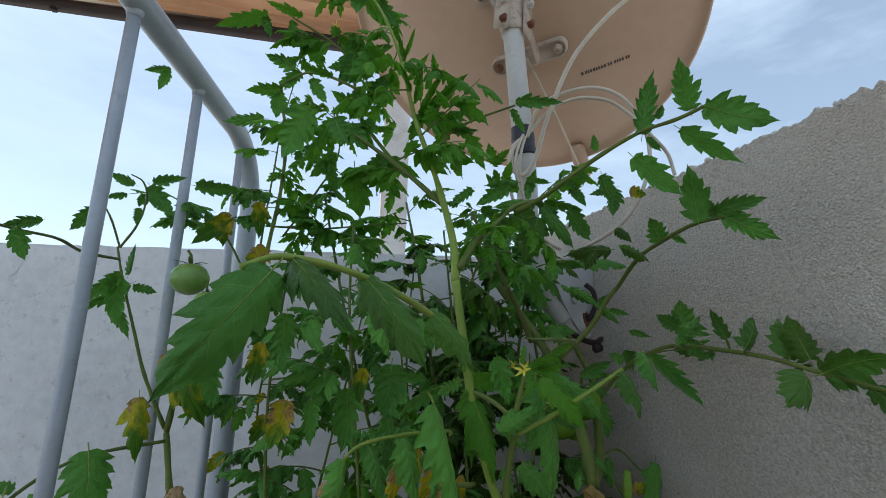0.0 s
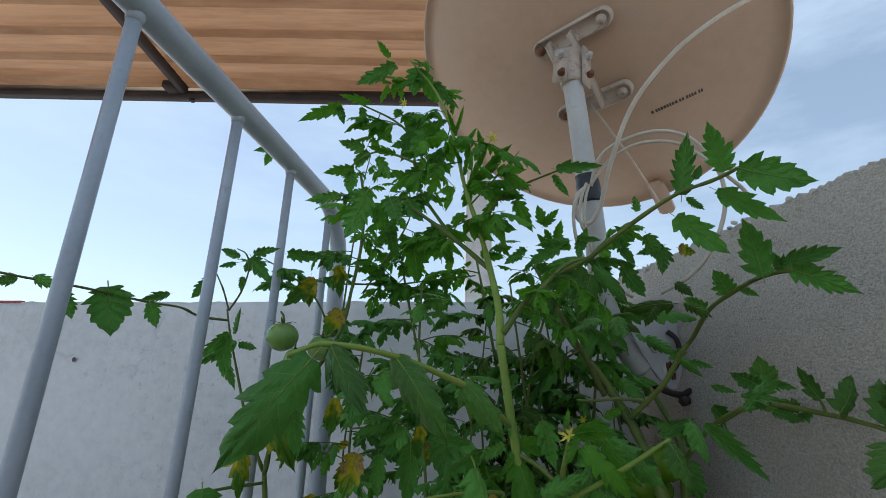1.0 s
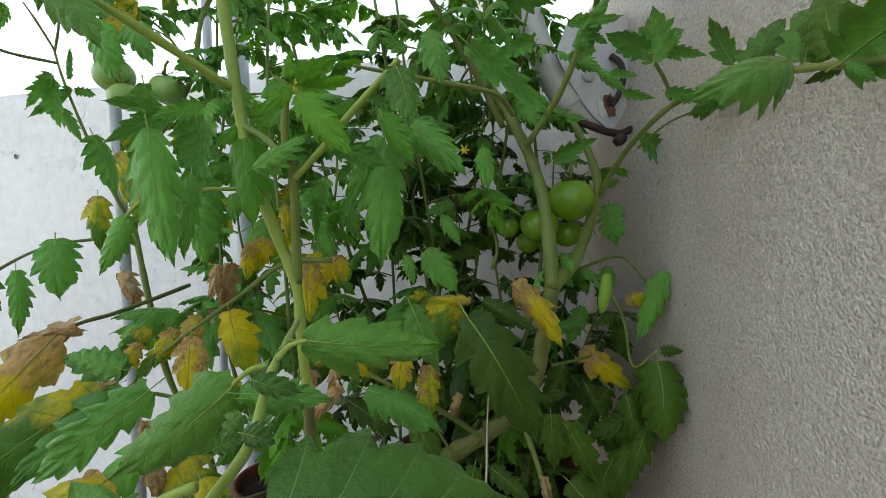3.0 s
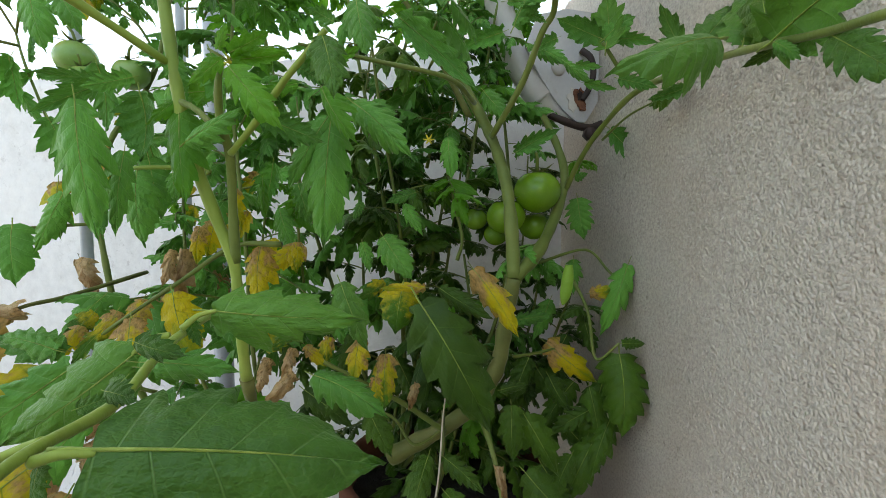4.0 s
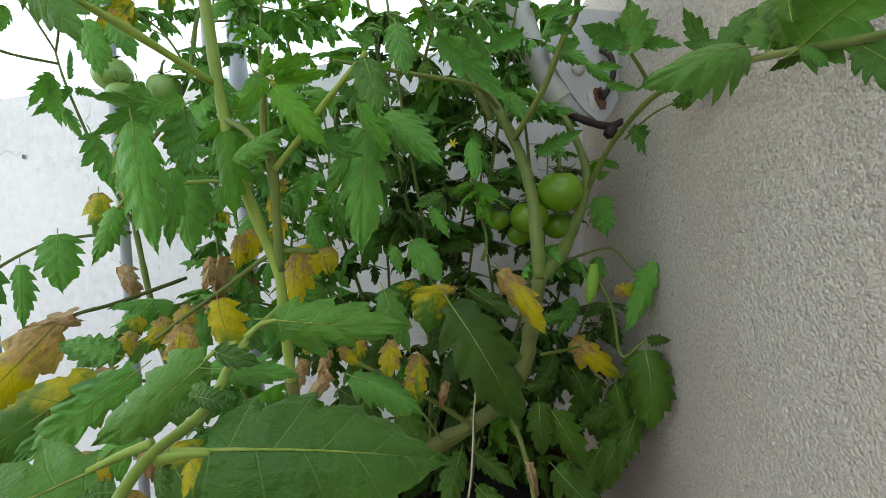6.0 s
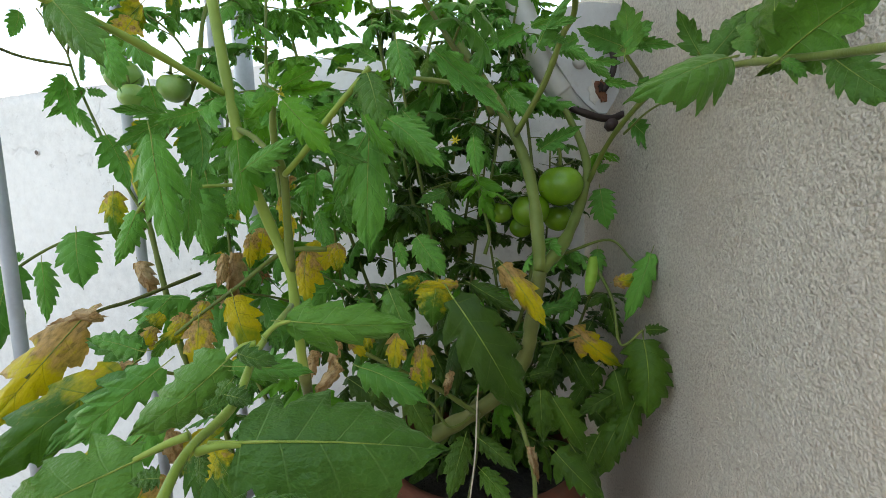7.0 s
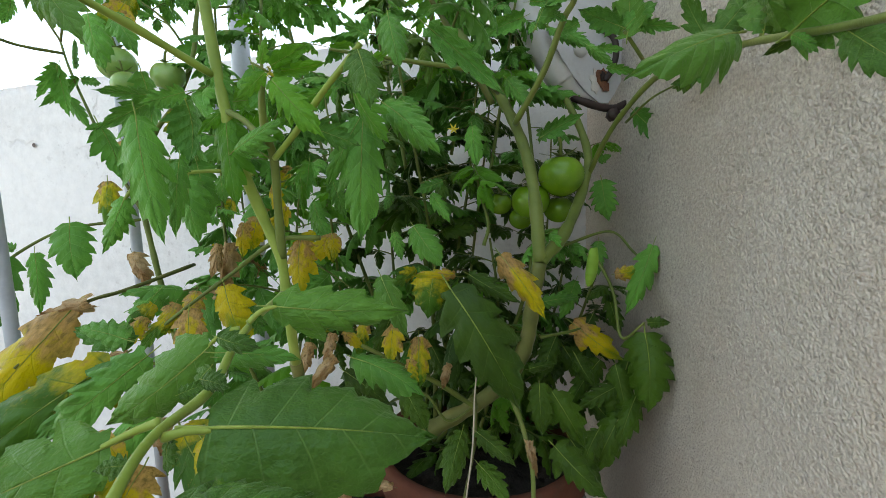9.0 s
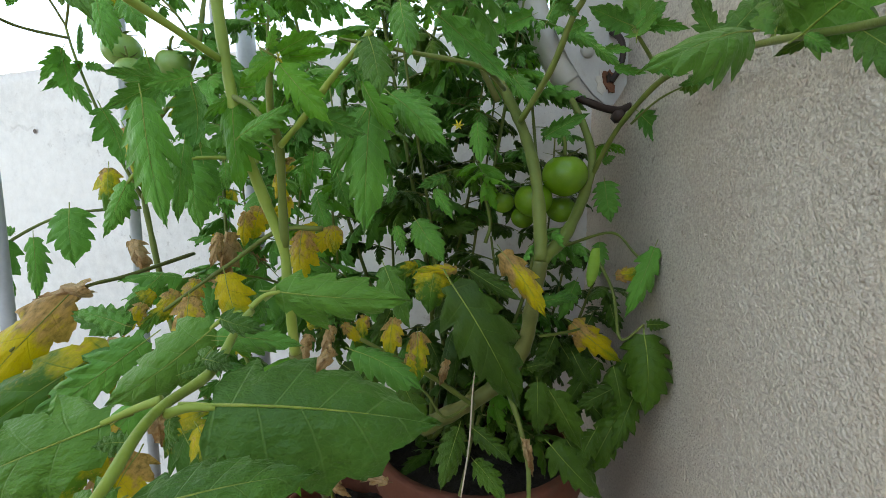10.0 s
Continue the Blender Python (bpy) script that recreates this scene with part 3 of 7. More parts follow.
def satellite_dish():
    ob = empty("satellite_dish")
    ob.matrix_world = DISH_FRAME
    b = bmesh.new()
    prof = [(0.004, bowl(0))] + [(RIM_R * k / 16, bowl(RIM_R * k / 16)) for k in range(1, 17)]
    prof += [(RIM_R + 0.006, 0.001), (RIM_R + 0.010, -0.005), (RIM_R + 0.010, -0.013), (RIM_R + 0.004, -0.016), (RIM_R - 0.003, -0.008)]
    prof += [(RIM_R * k / 16, bowl(RIM_R * k / 16) - 0.003) for k in range(15, 0, -1)] + [(0.004, bowl(0) - 0.003)]
    lathe(b, prof, 96)
    part("reflector", b, DISH, ob)
    # bracket: two pressed strips, each with a bolt at either end
    for k, (v, mid) in enumerate(((0.102, -0.0575), (-0.070, -0.0365))):
        b = bmesh.new()
        z = bowl(0.1) - 0.012
        def outline(r, half):
            pts = [(mid + half + r * math.sin(a), v + r * math.cos(a)) for a in (math.pi * k / 10 for k in range(11))]
            return pts + [(mid - half - r * math.sin(a), v - r * math.cos(a)) for a in (math.pi * k / 10 for k in range(11))]
        rings = []
        for r, h in ((0.022, z + 0.004), (0.022, z - 0.012), (0.0195, z - 0.016), (0.0165, z - 0.015), (0.0150, z - 0.009)):
            rings.append([b.verts.new((x, y, h)) for x, y in outline(r, 0.075)])
        for a, c in zip(rings, rings[1:]):
            for k in range(len(a)):
                b.faces.new((a[k], a[(k + 1) % len(a)], c[(k + 1) % len(a)], c[k]))
        b.faces.new(rings[-1])
        bmesh.ops.recalc_face_normals(b, faces=b.faces)
        strip = part("bracket_strip", b, BRACKET, ob, "aged cream bracket with rust at the bolts")
        for s in (-1, 1):
            b = bmesh.new()
            m = Matrix.Translation((mid + s * 0.075, v, z - 0.019))
            bmesh.ops.create_cone(b, cap_ends=True, segments=20, radius1=0.011, radius2=0.011, depth=0.004, matrix=m)
            bmesh.ops.create_cone(b, cap_ends=True, segments=6, radius1=0.0068, radius2=0.0068, depth=0.010, matrix=m @ Matrix.Translation((0, 0, -0.005)))
            part("bolt", b, RUST if s > 0 else BRACKET, strip)
    z = bowl(0.05) - 0.03
    for x in (-0.068, -0.014):
        b = bmesh.new()
        box(b, (x - 0.0025, -0.075, z - 0.040), (x + 0.0025, 0.115, z), bevel=0.002)
        part("clamp_plate", b, BRACKET, ob)
    # faint print on the back, too worn to read
    b = bmesh.new()
    rnd = random.Random(4)
    x = -0.252
    while x < -0.142:
        w = rnd.choice((0.004, 0.005, 0.006))
        r = math.hypot(x, 0.163)
        box(b, (x, -0.167, bowl(r) - 0.0042), (x + w, -0.159, bowl(r) - 0.0034))
        x += w + rnd.choice((0.0015, 0.0015, 0.004))
    part("print", b, INK, ob, "short line of worn dark print", smooth=False)
    # strut from the clamp to the feed arm under the lower rim
    b = bmesh.new()
    tube(b, [Vector(q) for q in ((-0.045, -0.06, bowl(0) - 0.055), (-0.055, -0.25, -0.10), (-0.062, -0.45, -0.055))], 0.0026, sides=8)
    part("strut", b, CABLE, ob)
    b = bmesh.new()
    box(b, (-0.085, -0.49, -0.050), (-0.043, -0.38, -0.022), bevel=0.006)
    part("feed_arm", b, DISH, ob)
    return tagged(ob, "beige satellite dish seen from its underside, bracket rusty at the bolts", "satellite dish")


satellite_dish()


def dish_mast():
    ob = empty("dish_mast", (0.62, 0.80, 0.86))
    inv = Matrix.Translation((-0.62, -0.80, -0.86))
    way = [(0.392, 0.770, 1.535), (0.402, 0.772, 1.42), (0.414, 0.776, 1.28), (0.430, 0.788, 1.15), (0.441, 0.806, 1.06), (0.455, 0.818, 0.995), (0.481, 0.822, 0.930), (0.506, 0.821, 0.885), (0.520, 0.822, 0.864)]
    b = bmesh.new()
    tube(b, [inv @ q for q in spline(way, 5)], 0.0215, sides=20)
    part("pole", b, MAST, ob)
    # the pole's foot, beaten flat where it meets the plate
    b = bmesh.new()
    foot = [inv @ q for q in spline([(0.516, 0.8218, 0.870), (0.530, 0.823, 0.853), (0.550, 0.829, 0.843), (0.574, 0.838, 0.840)], 5)]
    tube(b, foot, 0.0213, 0.0060, sides=20)
    part("pole_foot", b, MAST, ob, "flattened foot of the pole")
    # flat plate between the pole and the stucco wall, its lower corner rounded off
    b = bmesh.new()
    outline = [(0.488, 0.935), (0.512, 0.898), (0.536, 0.868), (0.560, 0.846), (0.582, 0.833), (0.598, 0.834), (0.610, 0.850), (0.622, 0.870), (0.622, 1.010), (0.560, 1.004), (0.508, 0.985)]
    def lie(x, z, out=0.0):
        return inv @ Vector((x, 0.850 - 0.058 * (0.624 - x) / 0.124 - out, z))
    near = [b.verts.new(lie(x, z)) for x, z in outline]
    far = [b.verts.new(lie(x, z, -0.006)) for x, z in outline]
    b.faces.new(near)
    b.faces.new(far[::-1])
    for k in range(len(near)):
        b.faces.new((near[k], far[k], far[(k + 1) % len(near)], near[(k + 1) % len(near)]))
    bmesh.ops.recalc_face_normals(b, faces=b.faces)
    plate = part("wall_plate", b, PLATE, ob, "pale grey steel plate against the wall", smooth=False)
    def disc(name, x, z, rings, mat, label=""):
        b = bmesh.new()
        made = []
        for r, out in rings:
            made.append([b.verts.new(lie(x + r * math.cos(a), z + r * math.sin(a), out)) for a in (2 * math.pi * i / 20 for i in range(20))])
        for p, q in zip(made, made[1:]):
            for i in range(20):
                b.faces.new((p[i], p[(i + 1) % 20], q[(i + 1) % 20], q[i]))
        b.faces.new(made[-1])
        bmesh.ops.recalc_face_normals(b, faces=b.faces)
        return part(name, b, mat, plate, label)
    disc("bolt", 0.545, 0.912, [(0.0125, -0.001), (0.0125, 0.003), (0.0105, 0.006), (0.006, 0.0065)], MAST)
    # the rust-eaten hole: bared pale metal, ragged flakes of rust, and the dark hole itself
    rnd = random.Random(9)
    for k, (cx, cz, r, mat, name, out) in enumerate(((0.576, 0.866, 0.019, CRUMB, "bared_metal", 0.0015), (0.584, 0.872, 0.0155, RUST, "rust_flake", 0.003), (0.590, 0.860, 0.011, RUST, "rust_flake", 0.0042), (0.586, 0.874, 0.0075, STEEL_DARK, "rust_hole", 0.0052))):
        b = bmesh.new()
        rim = []
        for i in range(19):
            a = 2 * math.pi * i / 19
            rr = r * rnd.uniform(0.62, 1.08)
            rim.append(b.verts.new(lie(cx + rr * math.cos(a) * 0.85, cz + rr * math.sin(a) * 1.1, out)))
        back = [b.verts.new(q.co + Vector((0, 0.003, 0))) for q in rim]
        b.faces.new(rim)
        for i in range(19):
            b.faces.new((rim[i], back[i], back[(i + 1) % 19], rim[(i + 1) % 19]))
        bmesh.ops.recalc_face_normals(b, faces=b.faces)
        part(name, b, mat, plate, "flaking rust round the hole" if mat is RUST else "", smooth=False)
    # hooked bolt that comes down in front of the plate
    b = bmesh.new()
    tube(b, spline([lie(0.586, 0.945, 0.004), lie(0.600, 0.930, 0.016), lie(0.604, 0.905, 0.018), lie(0.598, 0.882, 0.012), lie(0.590, 0.868, 0.004)], 6), 0.0052, 0.0046, sides=12)
    part("hook_bolt", b, STEEL_DARK, plate, "dark rusty hooked bolt")
    # dark strap under the plate that holds the pole's foot, and its nut
    b = bmesh.new()
    tube(b, [inv @ q for q in spline([(0.508, 0.836, 0.868), (0.528, 0.822, 0.846), (0.552, 0.812, 0.832), (0.582, 0.820, 0.824), (0.606, 0.828, 0.824), (0.624, 0.834, 0.832)], 6)], 0.0062, 0.0056, sides=12, wobble=0.2)
    strap = part("strap", b, STEEL_DARK, ob, "dark rusty strap round the pole's foot")
    b = bmesh.new()
    bmesh.ops.create_cone(b, cap_ends=True, segments=6, radius1=0.010, radius2=0.009, depth=0.014, matrix=Matrix.Translation(inv @ Vector((0.598, 0.815, 0.812))) @ pose(0, 0, 0, 75, 20, 0))
    part("nut", b, STEEL_DARK, strap)
    b = bmesh.new()
    pts = spline(way, 5)
    tube(b, [inv @ q for q in spline([(0.4165, 0.777, 1.256), (0.420, 0.780, 1.228), (0.424, 0.784, 1.198)], 6)], 0.0235, 0.0245, sides=18, wobble=0.10)
    part("tape_wrap", b, TAPE, ob, "black tape that binds the cables to the pole")
    b = bmesh.new()
    tube(b, [inv @ q for q in spline([(0.3975, 0.7715, 1.470), (0.394, 0.7705, 1.510), (0.3905, 0.770, 1.552)], 4)], 0.0255, sides=18)
    clamp = part("clamp_sleeve", b, BRACKET, ob, "aged cream clamp with rust spots at the pole's head")
    for dx, dy, h in ((0.030, -0.016, 0.105), (-0.028, -0.014, 0.085)):
        b = bmesh.new()
        box(b, (-0.016, -0.003, -h / 2), (0.016, 0.003, h / 2), Matrix.Translation(inv @ Vector((0.394 + dx, 0.770 + dy, 1.508))) @ pose(0, 0, 0, 0, 6, 35 if dx > 0 else -30), 0.0025)
        flange = part("flange", b, BRACKET, clamp)
        for dz in (-0.024, 0.024):
            b = bmesh.new()
            at = inv @ Vector((0.394 + dx + (0.004 if dx > 0 else -0.002), 0.770 + dy - 0.006, 1.508 + dz))
            bmesh.ops.create_cone(b, cap_ends=True, segments=14, radius1=0.0085, radius2=0.0085, depth=0.003, matrix=Matrix.Translation(at) @ pose(0, 0, 0, 90, 0, 0))
            bmesh.ops.create_cone(b, cap_ends=True, segments=6, radius1=0.006, radius2=0.0055, depth=0.012, matrix=Matrix.Translation(at + Vector((0, -0.005, 0))) @ pose(0, 0, 0, 90, 0, 0))
            part("clamp_bolt", b, MAST if dz > 0 else RUST, clamp)
    return tagged(ob, "grey galvanised bent pole mast bolted to the stucco wall", "mast")


dish_mast()


def cable(way, r, label):
    at = Vector(way[0])
    ob = empty("cable", at)
    b = bmesh.new()
    tube(b, [q - at for q in spline(way, 8)], r, sides=10)
    part("sheath", b, CABLE, ob)
    return tagged(ob, label, "cable", group="dish cables")


cable([(0.683, 0.567, 1.551), (0.599, 0.581, 1.495), (0.524, 0.607, 1.432), (0.461, 0.650, 1.346), (0.429, 0.695, 1.242), (0.418, 0.729, 1.168), (0.400, 0.745, 1.137), (0.379, 0.749, 1.150), (0.377, 0.742, 1.189), (0.395, 0.739, 1.210)], 0.0044, "thick yellowed cable that loops down from above the dish")
cable([(0.404, 0.733, 1.211), (0.415, 0.711, 1.262), (0.452, 0.689, 1.289), (0.511, 0.660, 1.299), (0.563, 0.641, 1.274), (0.599, 0.635, 1.213), (0.602, 0.634, 1.147), (0.581, 0.647, 1.077), (0.551, 0.675, 1.027), (0.516, 0.719, 0.999)], 0.0037, "white cable looped under the dish")
cable([(0.404, 0.731, 1.216), (0.437, 0.710, 1.260), (0.480, 0.679, 1.280), (0.533, 0.655, 1.274), (0.574, 0.640, 1.242), (0.608, 0.628, 1.199), (0.637, 0.625, 1.167), (0.651, 0.626, 1.126)], 0.0034, "white cable looped under the dish")
cable([(0.387, 0.736, 1.205), (0.371, 0.745, 1.165), (0.380, 0.758, 1.100), (0.407, 0.757, 1.045), (0.447, 0.752, 1.013), (0.480, 0.754, 0.998)], 0.0034, "white cable tucked behind the bent pole")
cable([(0.395, 0.732, 1.216), (0.386, 0.735, 1.192), (0.382, 0.743, 1.160), (0.388, 0.749, 1.130), (0.399, 0.751, 1.120)], 0.003, "thick yellowed cable that loops down from above the dish")
cable([(0.400, 0.733, 1.213), (0.393, 0.736, 1.187), (0.391, 0.744, 1.148), (0.399, 0.752, 1.111), (0.408, 0.759, 1.085)], 0.003, "white cable looped under the dish")


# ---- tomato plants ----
LEAF_MAT = {"green": LIT_GREEN, "shaded": SHADED, "broad": GREEN, "young": YOUNG, "yellow": YELLOW, "turning": TURNING, "dry": DRY}
LEAF_LABEL = {"shaded": "dark dull green leaf with shade in its colour", "yellow": "yellowed leaf, brown and dry at its base", "turning": "green leaf turning yellow from its base", "dry": "withered brown curled leaf"}


def blade(b, uv, m, seed, stations, cols, lobes, cut, bow, fold, wave, mat_index=0, roll=0.0):
    """One tomato leaflet along +Y (length 1, width 1). Its rows follow the side veins, which leave the midrib almost square
    at the rounded base and lean forward towards the drawn-out tip; each vein ends in a toothed lobe, and the blade
    swells between the veins. Its UVs hold the way along and across it, and the count of the veins."""
    vein = b.loops.layers.uv["vein"]
    rnd = random.Random(seed)
    ph = [rnd.uniform(0.0, 0.9) for _ in range(2)]
    depth = [[rnd.uniform(0.5, 1.3) for _ in range(12)] for _ in range(2)]
    reach = [[rnd.uniform(0.86, 1.12) for _ in range(12)] for _ in range(2)]
    skew, tip_bend = rnd.uniform(-0.07, 0.07), rnd.uniform(-0.05, 0.05)
    droop = rnd.uniform(0.05, 0.22)
    pleat = rnd.uniform(0.020, 0.034)
    grid, rib = [], []
    for i in range(stations + 1):
        s = i / stations
        row = []
        env = 0.78 * (1 - s) ** 1.38 * (0.56 + 1.9 * s) * (0.45 + 0.55 * min(1.0, s / 0.09) ** 0.6)
        for side, j in [(-1, k) for k in range(cols, 0, -1)] + [(1, k) for k in range(0, cols + 1)]:
            v = j / cols
            h = 0 if side < 0 else 1
            x = (1 - (1 - s) ** 1.4) * lobes + ph[h]
            k, f = int(x), x - int(x)
            g = ((0.76 - f) / 0.76) ** 1.45 if f < 0.76 else ((f - 0.76) / 0.24) ** 0.85
            edge = reach[h][k % 12] * (1 - min(0.8, cut * depth[h][k % 12] * (1 - s) ** 0.85) * g)
            edge *= 1 - 0.09 * (1 - (f * 3.0 + 0.7) % 1.0) * (1 - s)
            ln = env * (1 + (edge - 1) * v ** 0.7)
            a = math.radians(97 - 68 * s ** 0.48)
            px = side * v * ln * math.sin(a)
            py = s * 0.97 + 0.03 * s * s + v * ln * 0.72 * math.cos(a) * (1 - 0.12 * v)
            px += skew * 4 * s * (1 - s) + tip_bend * s * s
            pz = bow * 4 * s * (1 - s) - droop * s * s - fold * v * v * ln * 1.6
            pz += pleat * (v * (1.5 - v)) * (0.5 + 0.5 * math.cos(2 * math.pi * (f - 0.2))) * (1 - 0.6 * s)
            pz += wave * v * v * (noise.noise((s * 4 + seed, side * v * 1.5, 1.3)) + 0.6 * noise.noise((s * 10 + seed, side * v * 3, 4.1)))
            if j == 0 and not roll:
                rib.append(m @ Vector((px, py, pz - 0.003)))
            if roll:
                t = px * roll
                px, pz = math.sin(t) / roll, pz + (math.cos(t) - 1) / roll
                pz += 0.10 * noise.noise((s * 6 + seed, px * 7, 2.2))
                px += 0.06 * noise.noise((s * 7 + seed, px * 5, 8.2))
            row.append((b.verts.new(m @ Vector((px, py, pz))), s, side * v, x))
        grid.append(row)
    for r, q in zip(grid, grid[1:]):
        for k in range(len(r) - 1):
            c = (r[k], r[k + 1], q[k + 1], q[k])
            f = b.faces.new([p[0] for p in c])
            f.smooth, f.material_index = True, mat_index
            left = c[0][2] + c[1][2] < 0
            for loop, p in zip(f.loops, c):
                loop[uv].uv = (p[1], p[2])
                # both halves share the midrib: take each half's own count there
                loop[vein].uv = ((1 - (1 - p[1]) ** 1.4) * lobes + ph[0 if left else 1], 0.0)
    return rib


BLADES = {}
SHAPES = {"shaded": (4.8, 6.4, 0.46), "broad": (4.0, 5.2, 0.45), "green": (4.8, 6.4, 0.46), "young": (4.4, 5.8, 0.50), "yellow": (3.8, 5.0, 0.48), "turning": (4.0, 5.2, 0.44), "dry": (3.5, 4.5, 0.65)}


def blade_mesh(kind, k):
    if (kind, k) not in BLADES:
        b = bmesh.new()
        uv = b.loops.layers.uv.new("blade")
        b.loops.layers.uv.new("vein")
        rnd = random.Random(100 + k)
        dry = kind == "dry"
        low, high, cut = SHAPES[kind]
        rib = blade(b, uv, Matrix(), 10 * k + 3, 84, 6, rnd.uniform(low, high), cut * rnd.uniform(0.85, 1.2), rnd.uniform(0.03, 0.10), rnd.uniform(0.02, 0.26), 0.20 if dry else 0.075, roll=rnd.uniform(2.4, 4.2) if dry else 0.0)
        n0 = len(b.faces)
        stalk = [Vector((0, -0.12, -0.020)), Vector((0, -0.06, -0.006))]
        tube(b, stalk + (rib[:72:4] if rib else [Vector((0, 0.03, 0))]), 0.014, 0.0022, sides=6)
        b.faces.ensure_lookup_table()
        for f in b.faces[n0:]:
            f.smooth, f.material_index = True, 1
        me = bpy.data.meshes.new("leaf")
        b.to_mesh(me)
        b.free()
        me.materials.append(LEAF_MAT[kind])
        me.materials.append(STEM_OLD if dry else STEM_LIT)
        BLADES[(kind, k)] = me
    return BLADES[(kind, k)]


SPRAYS = {}


def spray_mesh(kind, k):
    """A whole compound leaf: a drooping stalk with seven or nine lobed blades and small ones between; length 1 along +Y."""
    if (kind, k) not in SPRAYS:
        rnd = random.Random(500 + k)
        b = bmesh.new()
        uv = b.loops.layers.uv.new("blade")
        b.loops.layers.uv.new("vein")
        droop = rnd.uniform(0.12, 0.45)
        def on(s):
            return Vector((0.05 * math.sin(s * 3 + k), s, 0.12 * s - droop * s * s))
        tube(b, [on(i / 9) for i in range(10)], 0.013, 0.005, sides=6)
        for f in b.faces:
            f.smooth, f.material_index = True, 1
        pairs = [0.28, 0.46, 0.64, 0.82][: 4 if k % 3 else 3]
        spots = [(0.92, 0, 1.0)] + [(s + rnd.uniform(-0.03, 0.03), side, 1.0) for s in pairs for side in (-1, 1)] + [(s + 0.1, side, 0.35) for s in pairs[:-1] for side in (-1, 1)]
        for s, side, size in spots:
            ln = size * rnd.uniform(0.34, 0.50)
            az = side * rnd.uniform(48, 75) if side else rnd.uniform(-10, 10)
            m = Matrix.Translation(on(s)) @ pose(0, 0, 0, rnd.uniform(-68, -5), rnd.uniform(-45, 45), -az) @ Matrix.Translation((0, 0.03, 0)) @ Matrix.Diagonal((ln * rnd.uniform(0.48, 0.68), ln, ln, 1))
            blade(b, uv, m, 31 * k + int(100 * s) + side, 36, 3, rnd.uniform(3.2, 4.2), 0.62, 0.07, 0.2, 0.08)
        me = bpy.data.meshes.new("compound_leaf")
        b.to_mesh(me)
        b.free()
        me.materials.append(LEAF_MAT[kind])
        me.materials.append(STEM)
        SPRAYS[(kind, k)] = me
    return SPRAYS[(kind, k)]


def frame_of(base, tip, normal):
    y = (Vector(tip) - Vector(base))
    ln = y.length
    y.normalize()
    z = Vector(normal) - y * Vector(normal).dot(y)
    z.normalize()
    if z.z < 0:
        z = -z
    x = y.cross(z)
    m = Matrix((x, y, z)).transposed().to_4x4()
    m.translation = base
    return m, ln


COUNT = [0]


def leaf(plant, kind, base, tip, normal, wide):
    """A single blade from base to tip, wide times as broad as long."""
    COUNT[0] += 1
    m, ln = frame_of(base, tip, normal)
    ob = new("leaf", blade_mesh(kind, (COUNT[0] * 7) % 9))
    ob.parent = plant
    ob.matrix_parent_inverse = Matrix.Translation(-plant.location)
    ob.matrix_basis = m @ Matrix.Diagonal((wide * ln * 1.0, ln, ln, 1))
    if kind in LEAF_LABEL:
        ob["label"] = LEAF_LABEL[kind]
    return ob


def spray(plant, kind, base, way, length, normal=(0, 0, 1)):
    COUNT[0] += 1
    m, ln = frame_of(base, Vector(base) + Vector(way), normal)
    ob = new("compound_leaf", spray_mesh(kind, COUNT[0] % 8))
    ob.parent = plant
    ob.matrix_parent_inverse = Matrix.Translation(-plant.location)
    ob.matrix_basis = m @ Matrix.Diagonal((length, length, length, 1))
    return ob


def stem(plant, name, mat, r0, r1, *way, leafy=0, length=0.15, seed=1, kind="green", start=0.2):
    """A round stem through the places given; leafy: how many compound leaves stand along it."""
    pts = spline(way, 7)
    b = bmesh.new()
    tube(b, [Matrix.Translation(-plant.location) @ q for q in pts], r0, r1, sides=10, wobble=0.22)
    part(name, b, mat, plant)
    rnd = random.Random(seed)
    for i in range(leafy):
        s = start + (0.99 - start) * (i + rnd.random() * 0.6) / leafy
        k = min(int(s * (len(pts) - 1)), len(pts) - 2)
        q = pts[k].lerp(pts[k + 1], s * (len(pts) - 1) - k)
        az = seed + i * 2.4 + rnd.uniform(-0.5, 0.5)
        spray(plant, kind if kind == "shaded" or rnd.random() < 0.8 else "young", q, (math.cos(az), math.sin(az), rnd.uniform(-0.55, 0.6)), length * rnd.uniform(0.7, 1.2) * (1.15 - 0.5 * s))


